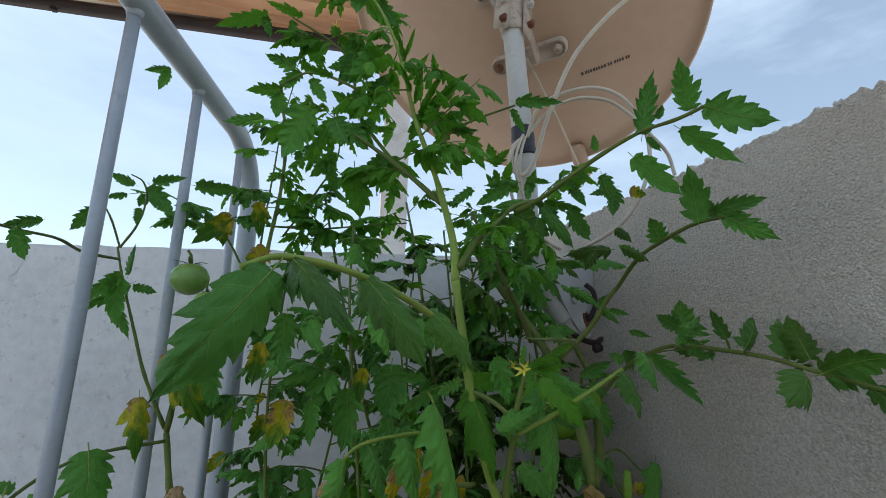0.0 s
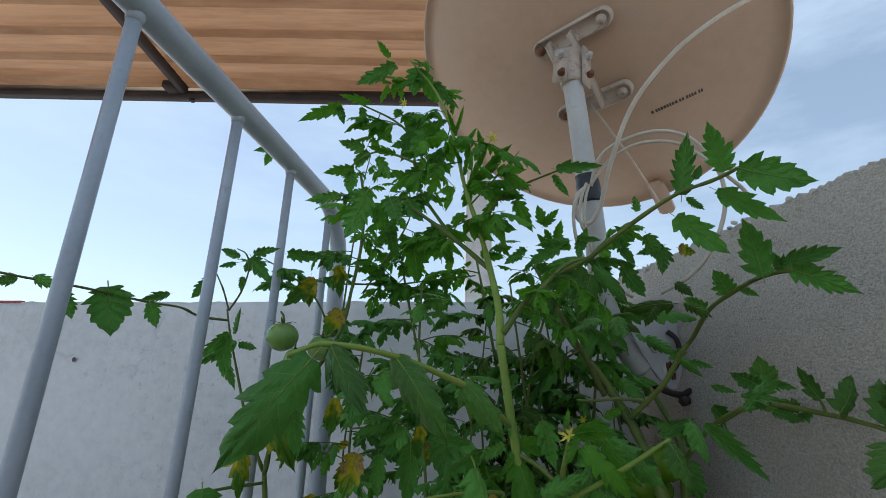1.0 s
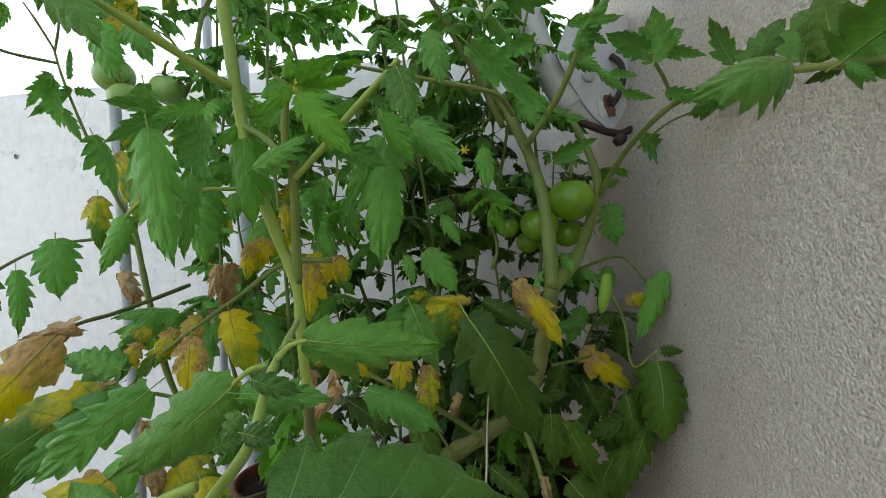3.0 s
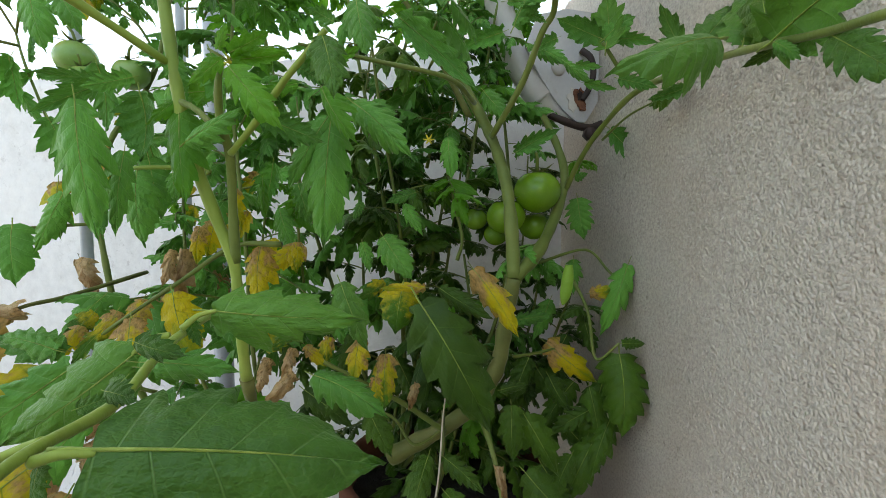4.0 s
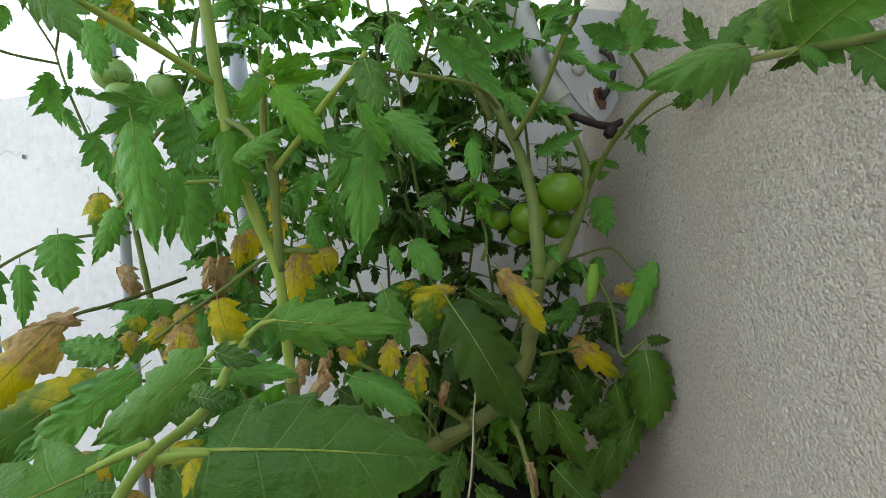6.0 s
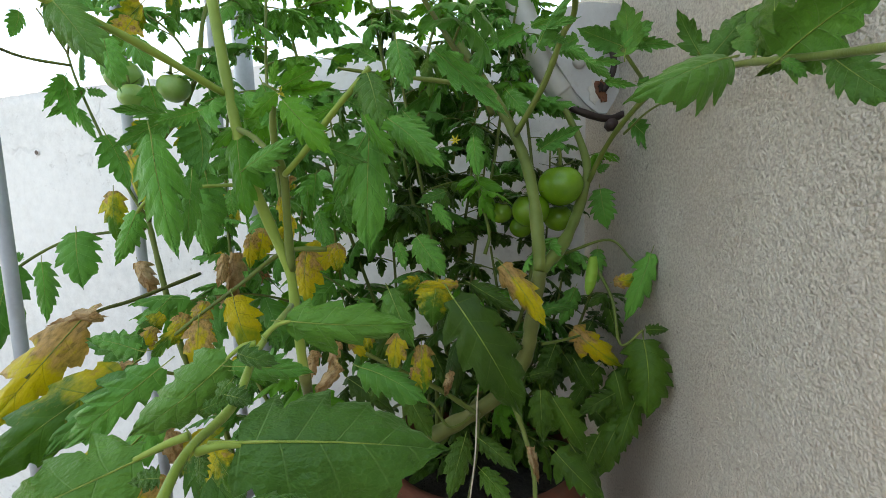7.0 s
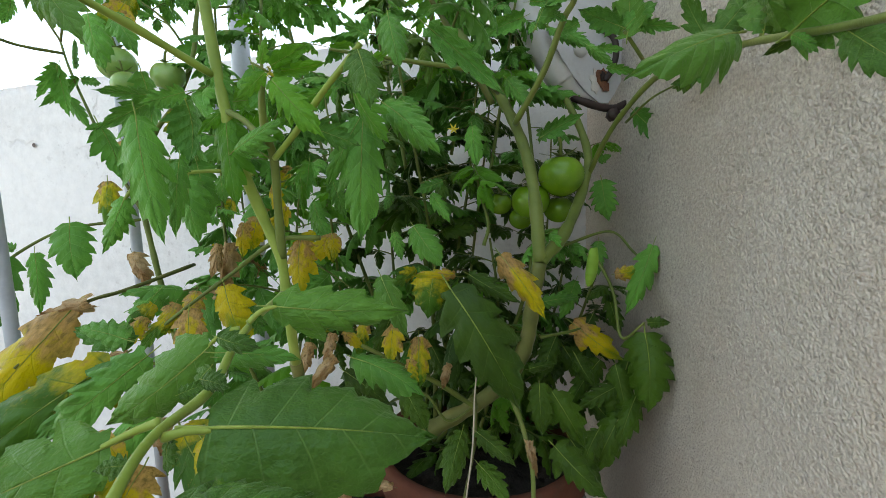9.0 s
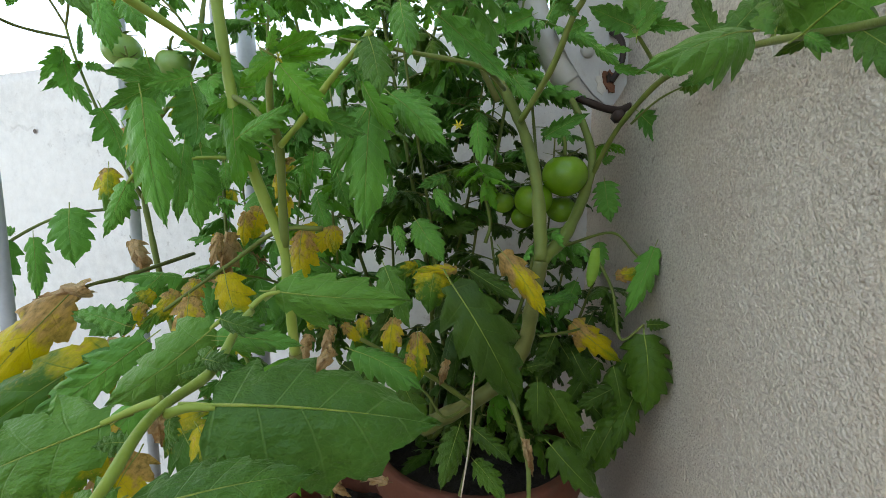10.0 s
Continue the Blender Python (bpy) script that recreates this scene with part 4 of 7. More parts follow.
def tomato(plant, mat, at, r, tilt=0.0, turn_z=0.0, label="unripe green tomato"):
    """A round fruit, slightly flattened and ribbed at the shoulder, with a five-pointed calyx."""
    b = bmesh.new()
    bmesh.ops.create_uvsphere(b, u_segments=36, v_segments=20, radius=1.0)
    for v in b.verts:
        a = math.atan2(v.co.y, v.co.x)
        v.co.z *= 0.90
        top = max(0.0, v.co.z)
        v.co.z -= 0.16 * max(0.0, 1 - math.hypot(v.co.x, v.co.y) * 1.9) * (1 if v.co.z > 0 else 0.2)
        k = 1 + 0.025 * top * math.cos(5 * a)
        v.co.x, v.co.y = v.co.x * k, v.co.y * k
        v.co *= r
    fruit = part("tomato", b, mat, plant, label)
    fruit.matrix_parent_inverse = Matrix.Translation(-plant.location)
    fruit.matrix_basis = pose(*at, tilt, 0, turn_z)
    b = bmesh.new()
    for k in range(5):
        a = 2 * math.pi * k / 5
        out = Vector((math.cos(a), math.sin(a), 0))
        side = Vector((-math.sin(a), math.cos(a), 0))
        rows = []
        for s, w, h in ((0.05, 0.08, 0.78), (0.3, 0.12, 0.86), (0.6, 0.08, 0.92), (0.95, 0.01, 0.98 + 0.15 * math.sin(k * 2.3))):
            rows.append([b.verts.new((out * s + side * w * t + Vector((0, 0, h + 0.02 * abs(t)))) * r) for t in (-1, 0, 1)])
        for p, q in zip(rows, rows[1:]):
            for j in (0, 1):
                b.faces.new((p[j], p[j + 1], q[j + 1], q[j]))
    tube(b, [Vector(q) * r for q in ((0, 0, 0.7), (0.02, 0, 1.0), (0.10, 0.05, 1.35), (0.3, 0.1, 1.6))], 0.085 * r, 0.07 * r, sides=8)
    part("calyx", b, STEM, fruit)
    return fruit


def flower(plant, at, r, turn_z, nod=60):
    b = bmesh.new()
    for k in range(6):
        a = 2 * math.pi * k / 6
        out, side = Vector((math.cos(a), math.sin(a), 0)), Vector((-math.sin(a), math.cos(a), 0))
        rows = [[b.verts.new((out * s + side * w * t + Vector((0, 0, h))) * r) for t in (-1, 0, 1)] for s, w, h in ((0.08, 0.08, 0.0), (0.4, 0.17, 0.05), (0.8, 0.10, -0.08), (1.1, 0.01, -0.3))]
        for p, q in zip(rows, rows[1:]):
            for j in (0, 1):
                b.faces.new((p[j], p[j + 1], q[j + 1], q[j]))
    tube(b, [Vector((0, 0, 0)), Vector((0, 0, 0.35 * r)), Vector((0, 0, 0.8 * r))], 0.16 * r, 0.04 * r, sides=8)
    ob = part("flower", b, PETAL, plant, "small yellow star flower")
    ob.matrix_parent_inverse = Matrix.Translation(-plant.location)
    ob.matrix_basis = pose(*at, 180 - nod, 0, turn_z)
    b = bmesh.new()
    tube(b, [Vector((0, 0, 0)), Vector((0, 0, -0.5 * r)), Vector((0.25 * r, 0, -1.3 * r))], 0.10 * r, 0.08 * r, sides=6)
    part("flower_stalk", b, STEM, ob)
    return ob


# ---- pots ----
def flower_pot(at, r, h, label):
    ob = empty("flower_pot", at)
    b = bmesh.new()
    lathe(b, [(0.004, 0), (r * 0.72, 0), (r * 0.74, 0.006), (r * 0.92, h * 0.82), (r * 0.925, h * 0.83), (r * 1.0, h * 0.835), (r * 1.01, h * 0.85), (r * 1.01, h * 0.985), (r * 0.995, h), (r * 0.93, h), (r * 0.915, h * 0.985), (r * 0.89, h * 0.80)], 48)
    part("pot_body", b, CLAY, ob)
    b = bmesh.new()
    bmesh.ops.create_circle(b, cap_ends=True, cap_tris=True, segments=40, radius=r * 0.895)
    bmesh.ops.subdivide_edges(b, edges=b.edges[:], cuts=4, use_grid_fill=True)
    for v in b.verts:
        v.co.z = h * 0.86 + 0.012 * noise.noise(v.co * 22) + 0.006 * noise.noise(v.co * 70)
    part("soil", b, SOIL, ob, "dark damp potting soil")
    return tagged(ob, label, "flower pot", group="pots in the corner")


flower_pot((0.375, 0.765, 0.0), 0.165, 0.305, "terracotta flower pot with dark soil beside the stucco wall")
flower_pot((0.165, 0.73, 0.0), 0.105, 0.19, "terracotta flower pot by the railing under yellowing leaves")
flower_pot((-0.035, 0.99, 0.0), 0.08, 0.16, "terracotta flower pot in the corner of the railing")


def plant(at, label):
    return tagged(empty("tomato_plant", at), label, "tomato plant", group="potted tomato plants")


front_plant = plant((0.12, 0.76, 0.28), "tall tomato plant with green and yellowing leaves, in a pot")
wall_plant = plant((0.36, 0.74, 0.27), "tomato plant with green fruit leaning on the stucco wall")
rail_plant = plant((-0.05, 0.92, 0.22), "tomato plant tied along the railing, lower leaves withered")
back_plant = plant((0.30, 0.80, 0.27), "dense leafy tomato plant in the corner behind the others")

leaf(front_plant, "broad", (0.240, 0.311, 0.636), (0.314, 0.325, 0.628), (0.21, -0.94, 0.26), 0.45)
stem(front_plant, "leaf_stalk", STEM_LIT, 0.0018, 0.0010, (0.229, 0.303, 0.629), (0.234, 0.309, 0.634), (0.242, 0.311, 0.636))
leaf(front_plant, "broad", (0.212, 0.296, 0.620), (0.161, 0.280, 0.581), (0.21, -0.97, 0.13), 0.57)
stem(front_plant, "leaf_stalk", STEM_LIT, 0.0018, 0.0010, (0.226, 0.299, 0.627), (0.219, 0.297, 0.626), (0.210, 0.296, 0.619))
leaf(front_plant, "green", (0.216, 0.291, 0.617), (0.259, 0.296, 0.610), (0.17, -0.91, 0.37), 0.46)
leaf(front_plant, "broad", (0.263, 0.199, 0.625), (0.334, 0.222, 0.608), (0.10, -0.72, 0.69), 0.66)
stem(front_plant, "leaf_stalk", STEM_LIT, 0.0018, 0.0010, (0.250, 0.197, 0.623), (0.257, 0.197, 0.625), (0.264, 0.199, 0.624))
leaf(front_plant, "broad", (0.217, 0.216, 0.610), (0.161, 0.201, 0.591), (0.20, -0.80, 0.56), 0.60)
stem(front_plant, "leaf_stalk", STEM_LIT, 0.0018, 0.0010, (0.234, 0.219, 0.617), (0.225, 0.218, 0.614), (0.215, 0.215, 0.610))
leaf(front_plant, "broad", (0.231, 0.205, 0.609), (0.220, 0.203, 0.608), (0.33, -0.79, 0.52), 0.85)
leaf(front_plant, "broad", (0.230, 0.237, 0.619), (0.239, 0.243, 0.621), (0.54, -0.56, 0.62), 0.75)
leaf(front_plant, "young", (0.218, 0.290, 0.615), (0.249, 0.296, 0.610), (0.17, -0.80, 0.57), 0.42)
leaf(front_plant, "broad", (0.235, 0.260, 0.635), (0.255, 0.256, 0.631), (-0.13, -0.96, 0.25), 0.56)
leaf(front_plant, "broad", (0.229, 0.263, 0.620), (0.220, 0.262, 0.607), (-0.21, -0.95, 0.22), 0.75)
leaf(front_plant, "broad", (0.243, 0.232, 0.627), (0.255, 0.229, 0.625), (-0.14, -0.94, 0.30), 0.88)
leaf(front_plant, "broad", (0.250, 0.199, 0.621), (0.250, 0.196, 0.611), (-0.29, -0.92, 0.26), 0.79)
leaf(front_plant, "broad", (0.262, 0.163, 0.616), (0.302, 0.178, 0.618), (0.05, -0.60, 0.80), 0.62)
leaf(front_plant, "broad", (0.255, 0.169, 0.615), (0.236, 0.167, 0.605), (-0.20, -0.81, 0.54), 0.85)
leaf(front_plant, "green", (0.230, 0.308, 0.633), (0.236, 0.307, 0.619), (0.38, -0.89, 0.25), 0.60)
leaf(front_plant, "green", (0.117, 0.380, 0.585), (0.046, 0.361, 0.529), (0.23, -0.97, 0.04), 0.39)
stem(front_plant, "leaf_stalk", STEM_LIT, 0.0022, 0.0013, (0.205, 0.414, 0.621), (0.230, 0.294, 0.626), (0.243, 0.238, 0.621), (0.249, 0.193, 0.625), (0.256, 0.163, 0.621), (0.259, 0.142, 0.619), (0.259, 0.127, 0.618))
leaf(front_plant, "yellow", (-0.070, 0.534, 0.584), (-0.136, 0.455, 0.481), (0.51, -0.81, 0.29), 0.42)
leaf(front_plant, "turning", (-0.011, 0.509, 0.534), (-0.112, 0.423, 0.455), (0.43, -0.83, 0.35), 0.48)
leaf(front_plant, "green", (0.016, 0.499, 0.539), (-0.051, 0.444, 0.473), (0.37, -0.86, 0.35), 0.41)
leaf(front_plant, "dry", (-0.052, 0.535, 0.592), (-0.110, 0.534, 0.576), (-0.01, -1.00, 0.08), 0.53)
leaf(front_plant, "dry", (-0.011, 0.531, 0.534), (-0.056, 0.506, 0.523), (0.40, -0.87, 0.30), 0.59)
leaf(front_plant, "turning", (0.051, 0.425, 0.497), (0.005, 0.360, 0.446), (0.41, -0.73, 0.55), 0.60)
leaf(front_plant, "green", (0.065, 0.456, 0.516), (0.037, 0.401, 0.462), (0.36, -0.74, 0.56), 0.38)
leaf(front_plant, "yellow", (0.052, 0.451, 0.456), (0.039, 0.416, 0.405), (0.28, -0.83, 0.49), 0.87)
leaf(front_plant, "turning", (0.069, 0.483, 0.475), (0.146, 0.418, 0.434), (-0.16, -0.66, 0.73), 0.57)
leaf(front_plant, "dry", (-0.073, 0.598, 0.404), (-0.107, 0.588, 0.289), (0.29, -0.96, 0.00), 0.34)
leaf(front_plant, "dry", (-0.001, 0.555, 0.484), (-0.007, 0.551, 0.447), (0.28, -0.96, 0.04), 0.94)
leaf(front_plant, "dry", (-0.132, 0.720, 0.623), (-0.106, 0.714, 0.571), (0.34, -0.90, 0.26), 0.74)
leaf(front_plant, "dry", (0.062, 0.619, 0.643), (0.050, 0.612, 0.566), (0.21, -0.98, 0.06), 0.44)
leaf(front_plant, "dry", (0.038, 0.594, 0.590), (0.095, 0.589, 0.544), (0.14, -0.95, 0.28), 0.42)
leaf(front_plant, "yellow", (0.123, 0.485, 0.615), (0.143, 0.479, 0.553), (0.15, -0.98, 0.14), 0.56)
leaf(front_plant, "yellow", (0.094, 0.473, 0.595), (0.095, 0.459, 0.545), (0.20, -0.94, 0.28), 0.63)
leaf(front_plant, "yellow", (0.180, 0.538, 0.651), (0.183, 0.522, 0.593), (0.01, -0.97, 0.26), 0.62)
leaf(front_plant, "turning", (0.072, 0.483, 0.591), (0.050, 0.460, 0.558), (0.35, -0.86, 0.37), 0.39)
leaf(front_plant, "yellow", (0.161, 0.523, 0.709), (0.167, 0.519, 0.668), (0.04, -0.99, 0.10), 0.40)
leaf(front_plant, "yellow", (0.121, 0.540, 0.671), (0.117, 0.537, 0.632), (0.14, -0.99, 0.08), 0.50)
leaf(front_plant, "yellow", (0.105, 0.509, 0.545), (0.134, 0.507, 0.524), (0.15, -0.94, 0.31), 0.40)
stem(front_plant, "leaf_stalk", STEM, 0.0026, 0.0015, (0.207, 0.518, 0.655), (0.163, 0.518, 0.653), (0.125, 0.496, 0.624), (0.094, 0.484, 0.601), (0.051, 0.471, 0.568))
stem(front_plant, "leaf_stalk", STEM_OLD, 0.0026, 0.0015, (-0.016, 0.677, 0.609), (-0.042, 0.585, 0.595), (-0.057, 0.545, 0.591), (-0.080, 0.534, 0.575), (-0.102, 0.495, 0.534))
stem(front_plant, "leaf_stalk", STEM, 0.0022, 0.0015, (0.057, 0.565, 0.495), (0.016, 0.538, 0.520), (-0.018, 0.509, 0.532))
stem(front_plant, "leaf_stalk", STEM_LIT, 0.0022, 0.0015, (0.163, 0.474, 0.716), (0.158, 0.474, 0.720), (0.111, 0.465, 0.720), (0.068, 0.464, 0.712), (0.048, 0.463, 0.693))
leaf(front_plant, "green", (0.053, 0.463, 0.700), (0.038, 0.449, 0.652), (0.35, -0.92, 0.17), 0.50)
leaf(front_plant, "green", (0.076, 0.464, 0.712), (0.089, 0.450, 0.664), (0.17, -0.93, 0.33), 0.48)
leaf(front_plant, "green", (0.111, 0.464, 0.717), (0.122, 0.449, 0.657), (0.13, -0.95, 0.27), 0.49)
leaf(front_plant, "green", (0.139, 0.464, 0.716), (0.141, 0.462, 0.691), (0.10, -0.99, 0.10), 0.60)
leaf(front_plant, "green", (0.093, 0.475, 0.716), (0.097, 0.472, 0.687), (0.19, -0.97, 0.12), 0.50)
leaf(front_plant, "young", (0.219, 0.387, 0.776), (0.257, 0.372, 0.734), (-0.07, -0.96, 0.27), 0.46)
leaf(front_plant, "young", (0.215, 0.387, 0.781), (0.199, 0.374, 0.761), (0.59, -0.81, 0.05), 0.47)
leaf(front_plant, "young", (0.215, 0.398, 0.788), (0.247, 0.390, 0.799), (-0.08, -0.91, -0.41), 0.46)
leaf(front_plant, "young", (0.208, 0.398, 0.790), (0.212, 0.401, 0.810), (0.41, -0.91, 0.04), 0.45)
leaf(front_plant, "young", (0.217, 0.398, 0.784), (0.256, 0.399, 0.789), (0.07, -0.96, -0.26), 0.35)
leaf(front_plant, "young", (0.166, 0.428, 0.761), (0.179, 0.401, 0.687), (-0.02, -0.94, 0.34), 0.43)
leaf(front_plant, "young", (0.167, 0.439, 0.773), (0.211, 0.418, 0.771), (-0.43, -0.89, -0.17), 0.45)
leaf(front_plant, "young", (0.166, 0.428, 0.766), (0.147, 0.416, 0.745), (0.38, -0.91, 0.18), 0.36)
leaf(front_plant, "young", (0.263, 0.448, 0.780), (0.291, 0.424, 0.736), (-0.45, -0.87, 0.20), 0.44)
leaf(front_plant, "young", (0.244, 0.449, 0.783), (0.208, 0.427, 0.763), (0.47, -0.88, 0.10), 0.33)
leaf(front_plant, "young", (0.269, 0.450, 0.799), (0.294, 0.451, 0.812), (0.09, -0.99, -0.09), 0.45)
leaf(front_plant, "green", (0.265, 0.466, 0.755), (0.267, 0.433, 0.658), (0.18, -0.93, 0.31), 0.42)
leaf(front_plant, "green", (0.263, 0.467, 0.762), (0.235, 0.448, 0.701), (0.31, -0.94, 0.14), 0.41)
leaf(front_plant, "green", (0.283, 0.469, 0.774), (0.332, 0.444, 0.728), (-0.28, -0.94, 0.21), 0.50)
leaf(front_plant, "broad", (0.285, 0.356, 0.784), (0.293, 0.344, 0.746), (0.07, -0.95, 0.31), 0.66)
leaf(front_plant, "green", (0.305, 0.352, 0.802), (0.312, 0.342, 0.768), (-0.01, -0.97, 0.26), 0.56)
leaf(front_plant, "green", (0.291, 0.360, 0.793), (0.275, 0.361, 0.801), (-0.12, -0.98, -0.15), 0.60)
leaf(front_plant, "green", (0.328, 0.367, 0.799), (0.376, 0.361, 0.752), (-0.20, -0.98, -0.08), 0.30)
leaf(front_plant, "green", (0.265, 0.377, 0.773), (0.284, 0.376, 0.762), (-0.07, -1.00, -0.05), 0.50)
leaf(front_plant, "green", (0.294, 0.511, 0.786), (0.316, 0.508, 0.761), (-0.09, -1.00, 0.03), 0.60)
stem(front_plant, "leaf_stalk", STEM_LIT, 0.0025, 0.0019, (0.208, 0.412, 0.725), (0.233, 0.393, 0.743), (0.257, 0.374, 0.763), (0.272, 0.365, 0.775), (0.287, 0.356, 0.787))
stem(front_plant, "stem", STEM, 0.0012, 0.0030, (0.243, 0.458, 0.816), (0.269, 0.473, 0.815), (0.307, 0.505, 0.817), (0.365, 0.546, 0.816), (0.397, 0.627, 0.813))
stem(front_plant, "stem", STEM_LIT, 0.0031, 0.0019, (0.160, 0.428, 0.790), (0.125, 0.380, 0.815), (0.097, 0.339, 0.829), (0.041, 0.298, 0.847), (-0.007, 0.277, 0.853), (-0.030, 0.262, 0.843))
leaf(front_plant, "green", (-0.014, 0.262, 0.842), (-0.056, 0.236, 0.775), (0.31, -0.93, 0.17), 0.50)
leaf(front_plant, "broad", (-0.004, 0.277, 0.852), (0.028, 0.223, 0.808), (-0.32, -0.71, 0.63), 0.34)
leaf(front_plant, "broad", (0.041, 0.298, 0.847), (0.080, 0.272, 0.789), (-0.22, -0.94, 0.27), 0.45)
leaf(front_plant, "broad", (0.098, 0.342, 0.831), (0.133, 0.333, 0.786), (0.25, -0.95, 0.10), 0.56)
leaf(front_plant, "green", (0.069, 0.424, 0.838), (0.084, 0.414, 0.793), (0.35, -0.92, 0.05), 0.50)
leaf(front_plant, "green", (0.104, 0.401, 0.828), (0.121, 0.397, 0.799), (0.31, -0.91, 0.28), 0.60)
leaf(front_plant, "green", (0.119, 0.392, 0.756), (0.145, 0.371, 0.668), (0.46, -0.82, 0.33), 0.40)
leaf(front_plant, "green", (0.148, 0.405, 0.774), (0.121, 0.393, 0.764), (0.46, -0.87, -0.18), 0.55)
leaf(front_plant, "green", (0.127, 0.404, 0.769), (0.086, 0.400, 0.749), (0.23, -0.92, -0.32), 0.40)
leaf(front_plant, "green", (0.116, 0.414, 0.775), (0.077, 0.414, 0.780), (-0.01, -0.99, -0.11), 0.30)
leaf(front_plant, "green", (0.131, 0.419, 0.727), (0.127, 0.411, 0.666), (0.51, -0.86, 0.08), 0.35)
leaf(front_plant, "yellow", (0.392, 0.573, 0.625), (0.439, 0.546, 0.557), (-0.18, -0.95, 0.26), 0.44)
leaf(front_plant, "yellow", (0.341, 0.550, 0.609), (0.293, 0.549, 0.609), (0.02, -0.98, 0.19), 0.35)
leaf(front_plant, "turning", (0.318, 0.550, 0.611), (0.310, 0.543, 0.561), (0.03, -0.99, 0.13), 0.90)
leaf(front_plant, "shaded", (0.336, 0.528, 0.597), (0.409, 0.503, 0.468), (0.02, -0.98, 0.20), 0.47)
leaf(front_plant, "shaded", (0.356, 0.570, 0.605), (0.412, 0.547, 0.577), (-0.22, -0.93, 0.29), 0.40)
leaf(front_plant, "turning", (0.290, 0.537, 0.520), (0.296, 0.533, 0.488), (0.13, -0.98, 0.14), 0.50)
leaf(front_plant, "shaded", (0.259, 0.556, 0.513), (0.240, 0.531, 0.481), (0.23, -0.83, 0.50), 0.62)
leaf(front_plant, "shaded", (0.281, 0.552, 0.481), (0.309, 0.528, 0.442), (0.01, -0.84, 0.54), 0.62)
leaf(front_plant, "turning", (0.121, 0.429, 0.493), (0.159, 0.406, 0.461), (0.20, -0.67, 0.72), 0.57)
leaf(front_plant, "yellow", (0.019, 0.442, 0.457), (0.050, 0.420, 0.436), (0.21, -0.50, 0.84), 0.52)
leaf(front_plant, "dry", (0.056, 0.467, 0.490), (0.068, 0.463, 0.450), (0.56, -0.78, 0.27), 0.73)
leaf(front_plant, "dry", (0.204, 0.555, 0.518), (0.172, 0.550, 0.480), (0.04, -0.99, 0.11), 0.53)
leaf(front_plant, "yellow", (0.233, 0.505, 0.434), (0.211, 0.490, 0.400), (0.09, -0.93, 0.35), 0.55)
leaf(front_plant, "dry", (0.194, 0.519, 0.395), (0.231, 0.517, 0.368), (0.31, -0.81, 0.50), 0.53)
leaf(front_plant, "dry", (0.265, 0.538, 0.372), (0.219, 0.538, 0.381), (0.11, -0.82, 0.57), 0.42)
leaf(front_plant, "shaded", (0.207, 0.582, 0.490), (0.263, 0.559, 0.457), (-0.03, -0.84, 0.54), 0.49)
leaf(front_plant, "yellow", (0.130, 0.553, 0.676), (0.124, 0.548, 0.639), (0.38, -0.92, 0.06), 0.80)
leaf(front_plant, "yellow", (0.178, 0.551, 0.651), (0.182, 0.536, 0.613), (0.28, -0.88, 0.38), 0.78)
leaf(front_plant, "yellow", (0.207, 0.562, 0.654), (0.210, 0.559, 0.625), (0.24, -0.96, 0.15), 0.60)
leaf(front_plant, "yellow", (0.084, 0.491, 0.592), (0.098, 0.478, 0.569), (0.32, -0.73, 0.60), 0.74)
leaf(front_plant, "yellow", (0.054, 0.510, 0.590), (0.057, 0.497, 0.564), (0.51, -0.74, 0.44), 0.50)
leaf(front_plant, "turning", (0.016, 0.539, 0.587), (-0.009, 0.525, 0.557), (0.44, -0.90, 0.07), 0.55)
leaf(front_plant, "green", (0.045, 0.457, 0.573), (-0.009, 0.458, 0.585), (0.09, -0.90, 0.42), 0.60)
leaf(front_plant, "turning", (0.182, 0.538, 0.548), (0.220, 0.542, 0.571), (0.02, -0.99, 0.13), 0.40)
leaf(front_plant, "yellow", (0.155, 0.575, 0.686), (0.141, 0.571, 0.651), (0.32, -0.95, 0.00), 0.50)
leaf(front_plant, "turning", (-0.001, 0.582, 0.742), (-0.018, 0.589, 0.690), (-0.06, -0.99, -0.11), 0.65)
leaf(front_plant, "green", (0.065, 0.555, 0.757), (0.062, 0.566, 0.684), (-0.10, -0.99, -0.14), 0.53)
leaf(front_plant, "turning", (0.075, 0.515, 0.781), (0.072, 0.516, 0.743), (-0.12, -0.99, -0.01), 0.54)
leaf(front_plant, "green", (0.026, 0.577, 0.742), (0.029, 0.581, 0.690), (-0.01, -1.00, -0.07), 0.48)
leaf(front_plant, "green", (0.101, 0.488, 0.786), (0.098, 0.494, 0.728), (-0.18, -0.98, -0.10), 0.69)
leaf(front_plant, "turning", (-0.036, 0.613, 0.807), (-0.044, 0.628, 0.756), (0.03, -0.95, -0.30), 0.50)
leaf(front_plant, "green", (-0.106, 0.649, 0.797), (-0.093, 0.668, 0.723), (0.22, -0.96, -0.20), 0.50)
leaf(front_plant, "green", (-0.010, 0.598, 0.843), (-0.016, 0.619, 0.771), (0.01, -0.96, -0.28), 0.50)
stem(front_plant, "stem", STEM_LIT, 0.0041, 0.0046, (0.203, 0.439, 0.555), (0.203, 0.430, 0.603), (0.200, 0.430, 0.647), (0.189, 0.429, 0.679), (0.172, 0.428, 0.731), (0.163, 0.428, 0.785), (0.152, 0.432, 0.870))
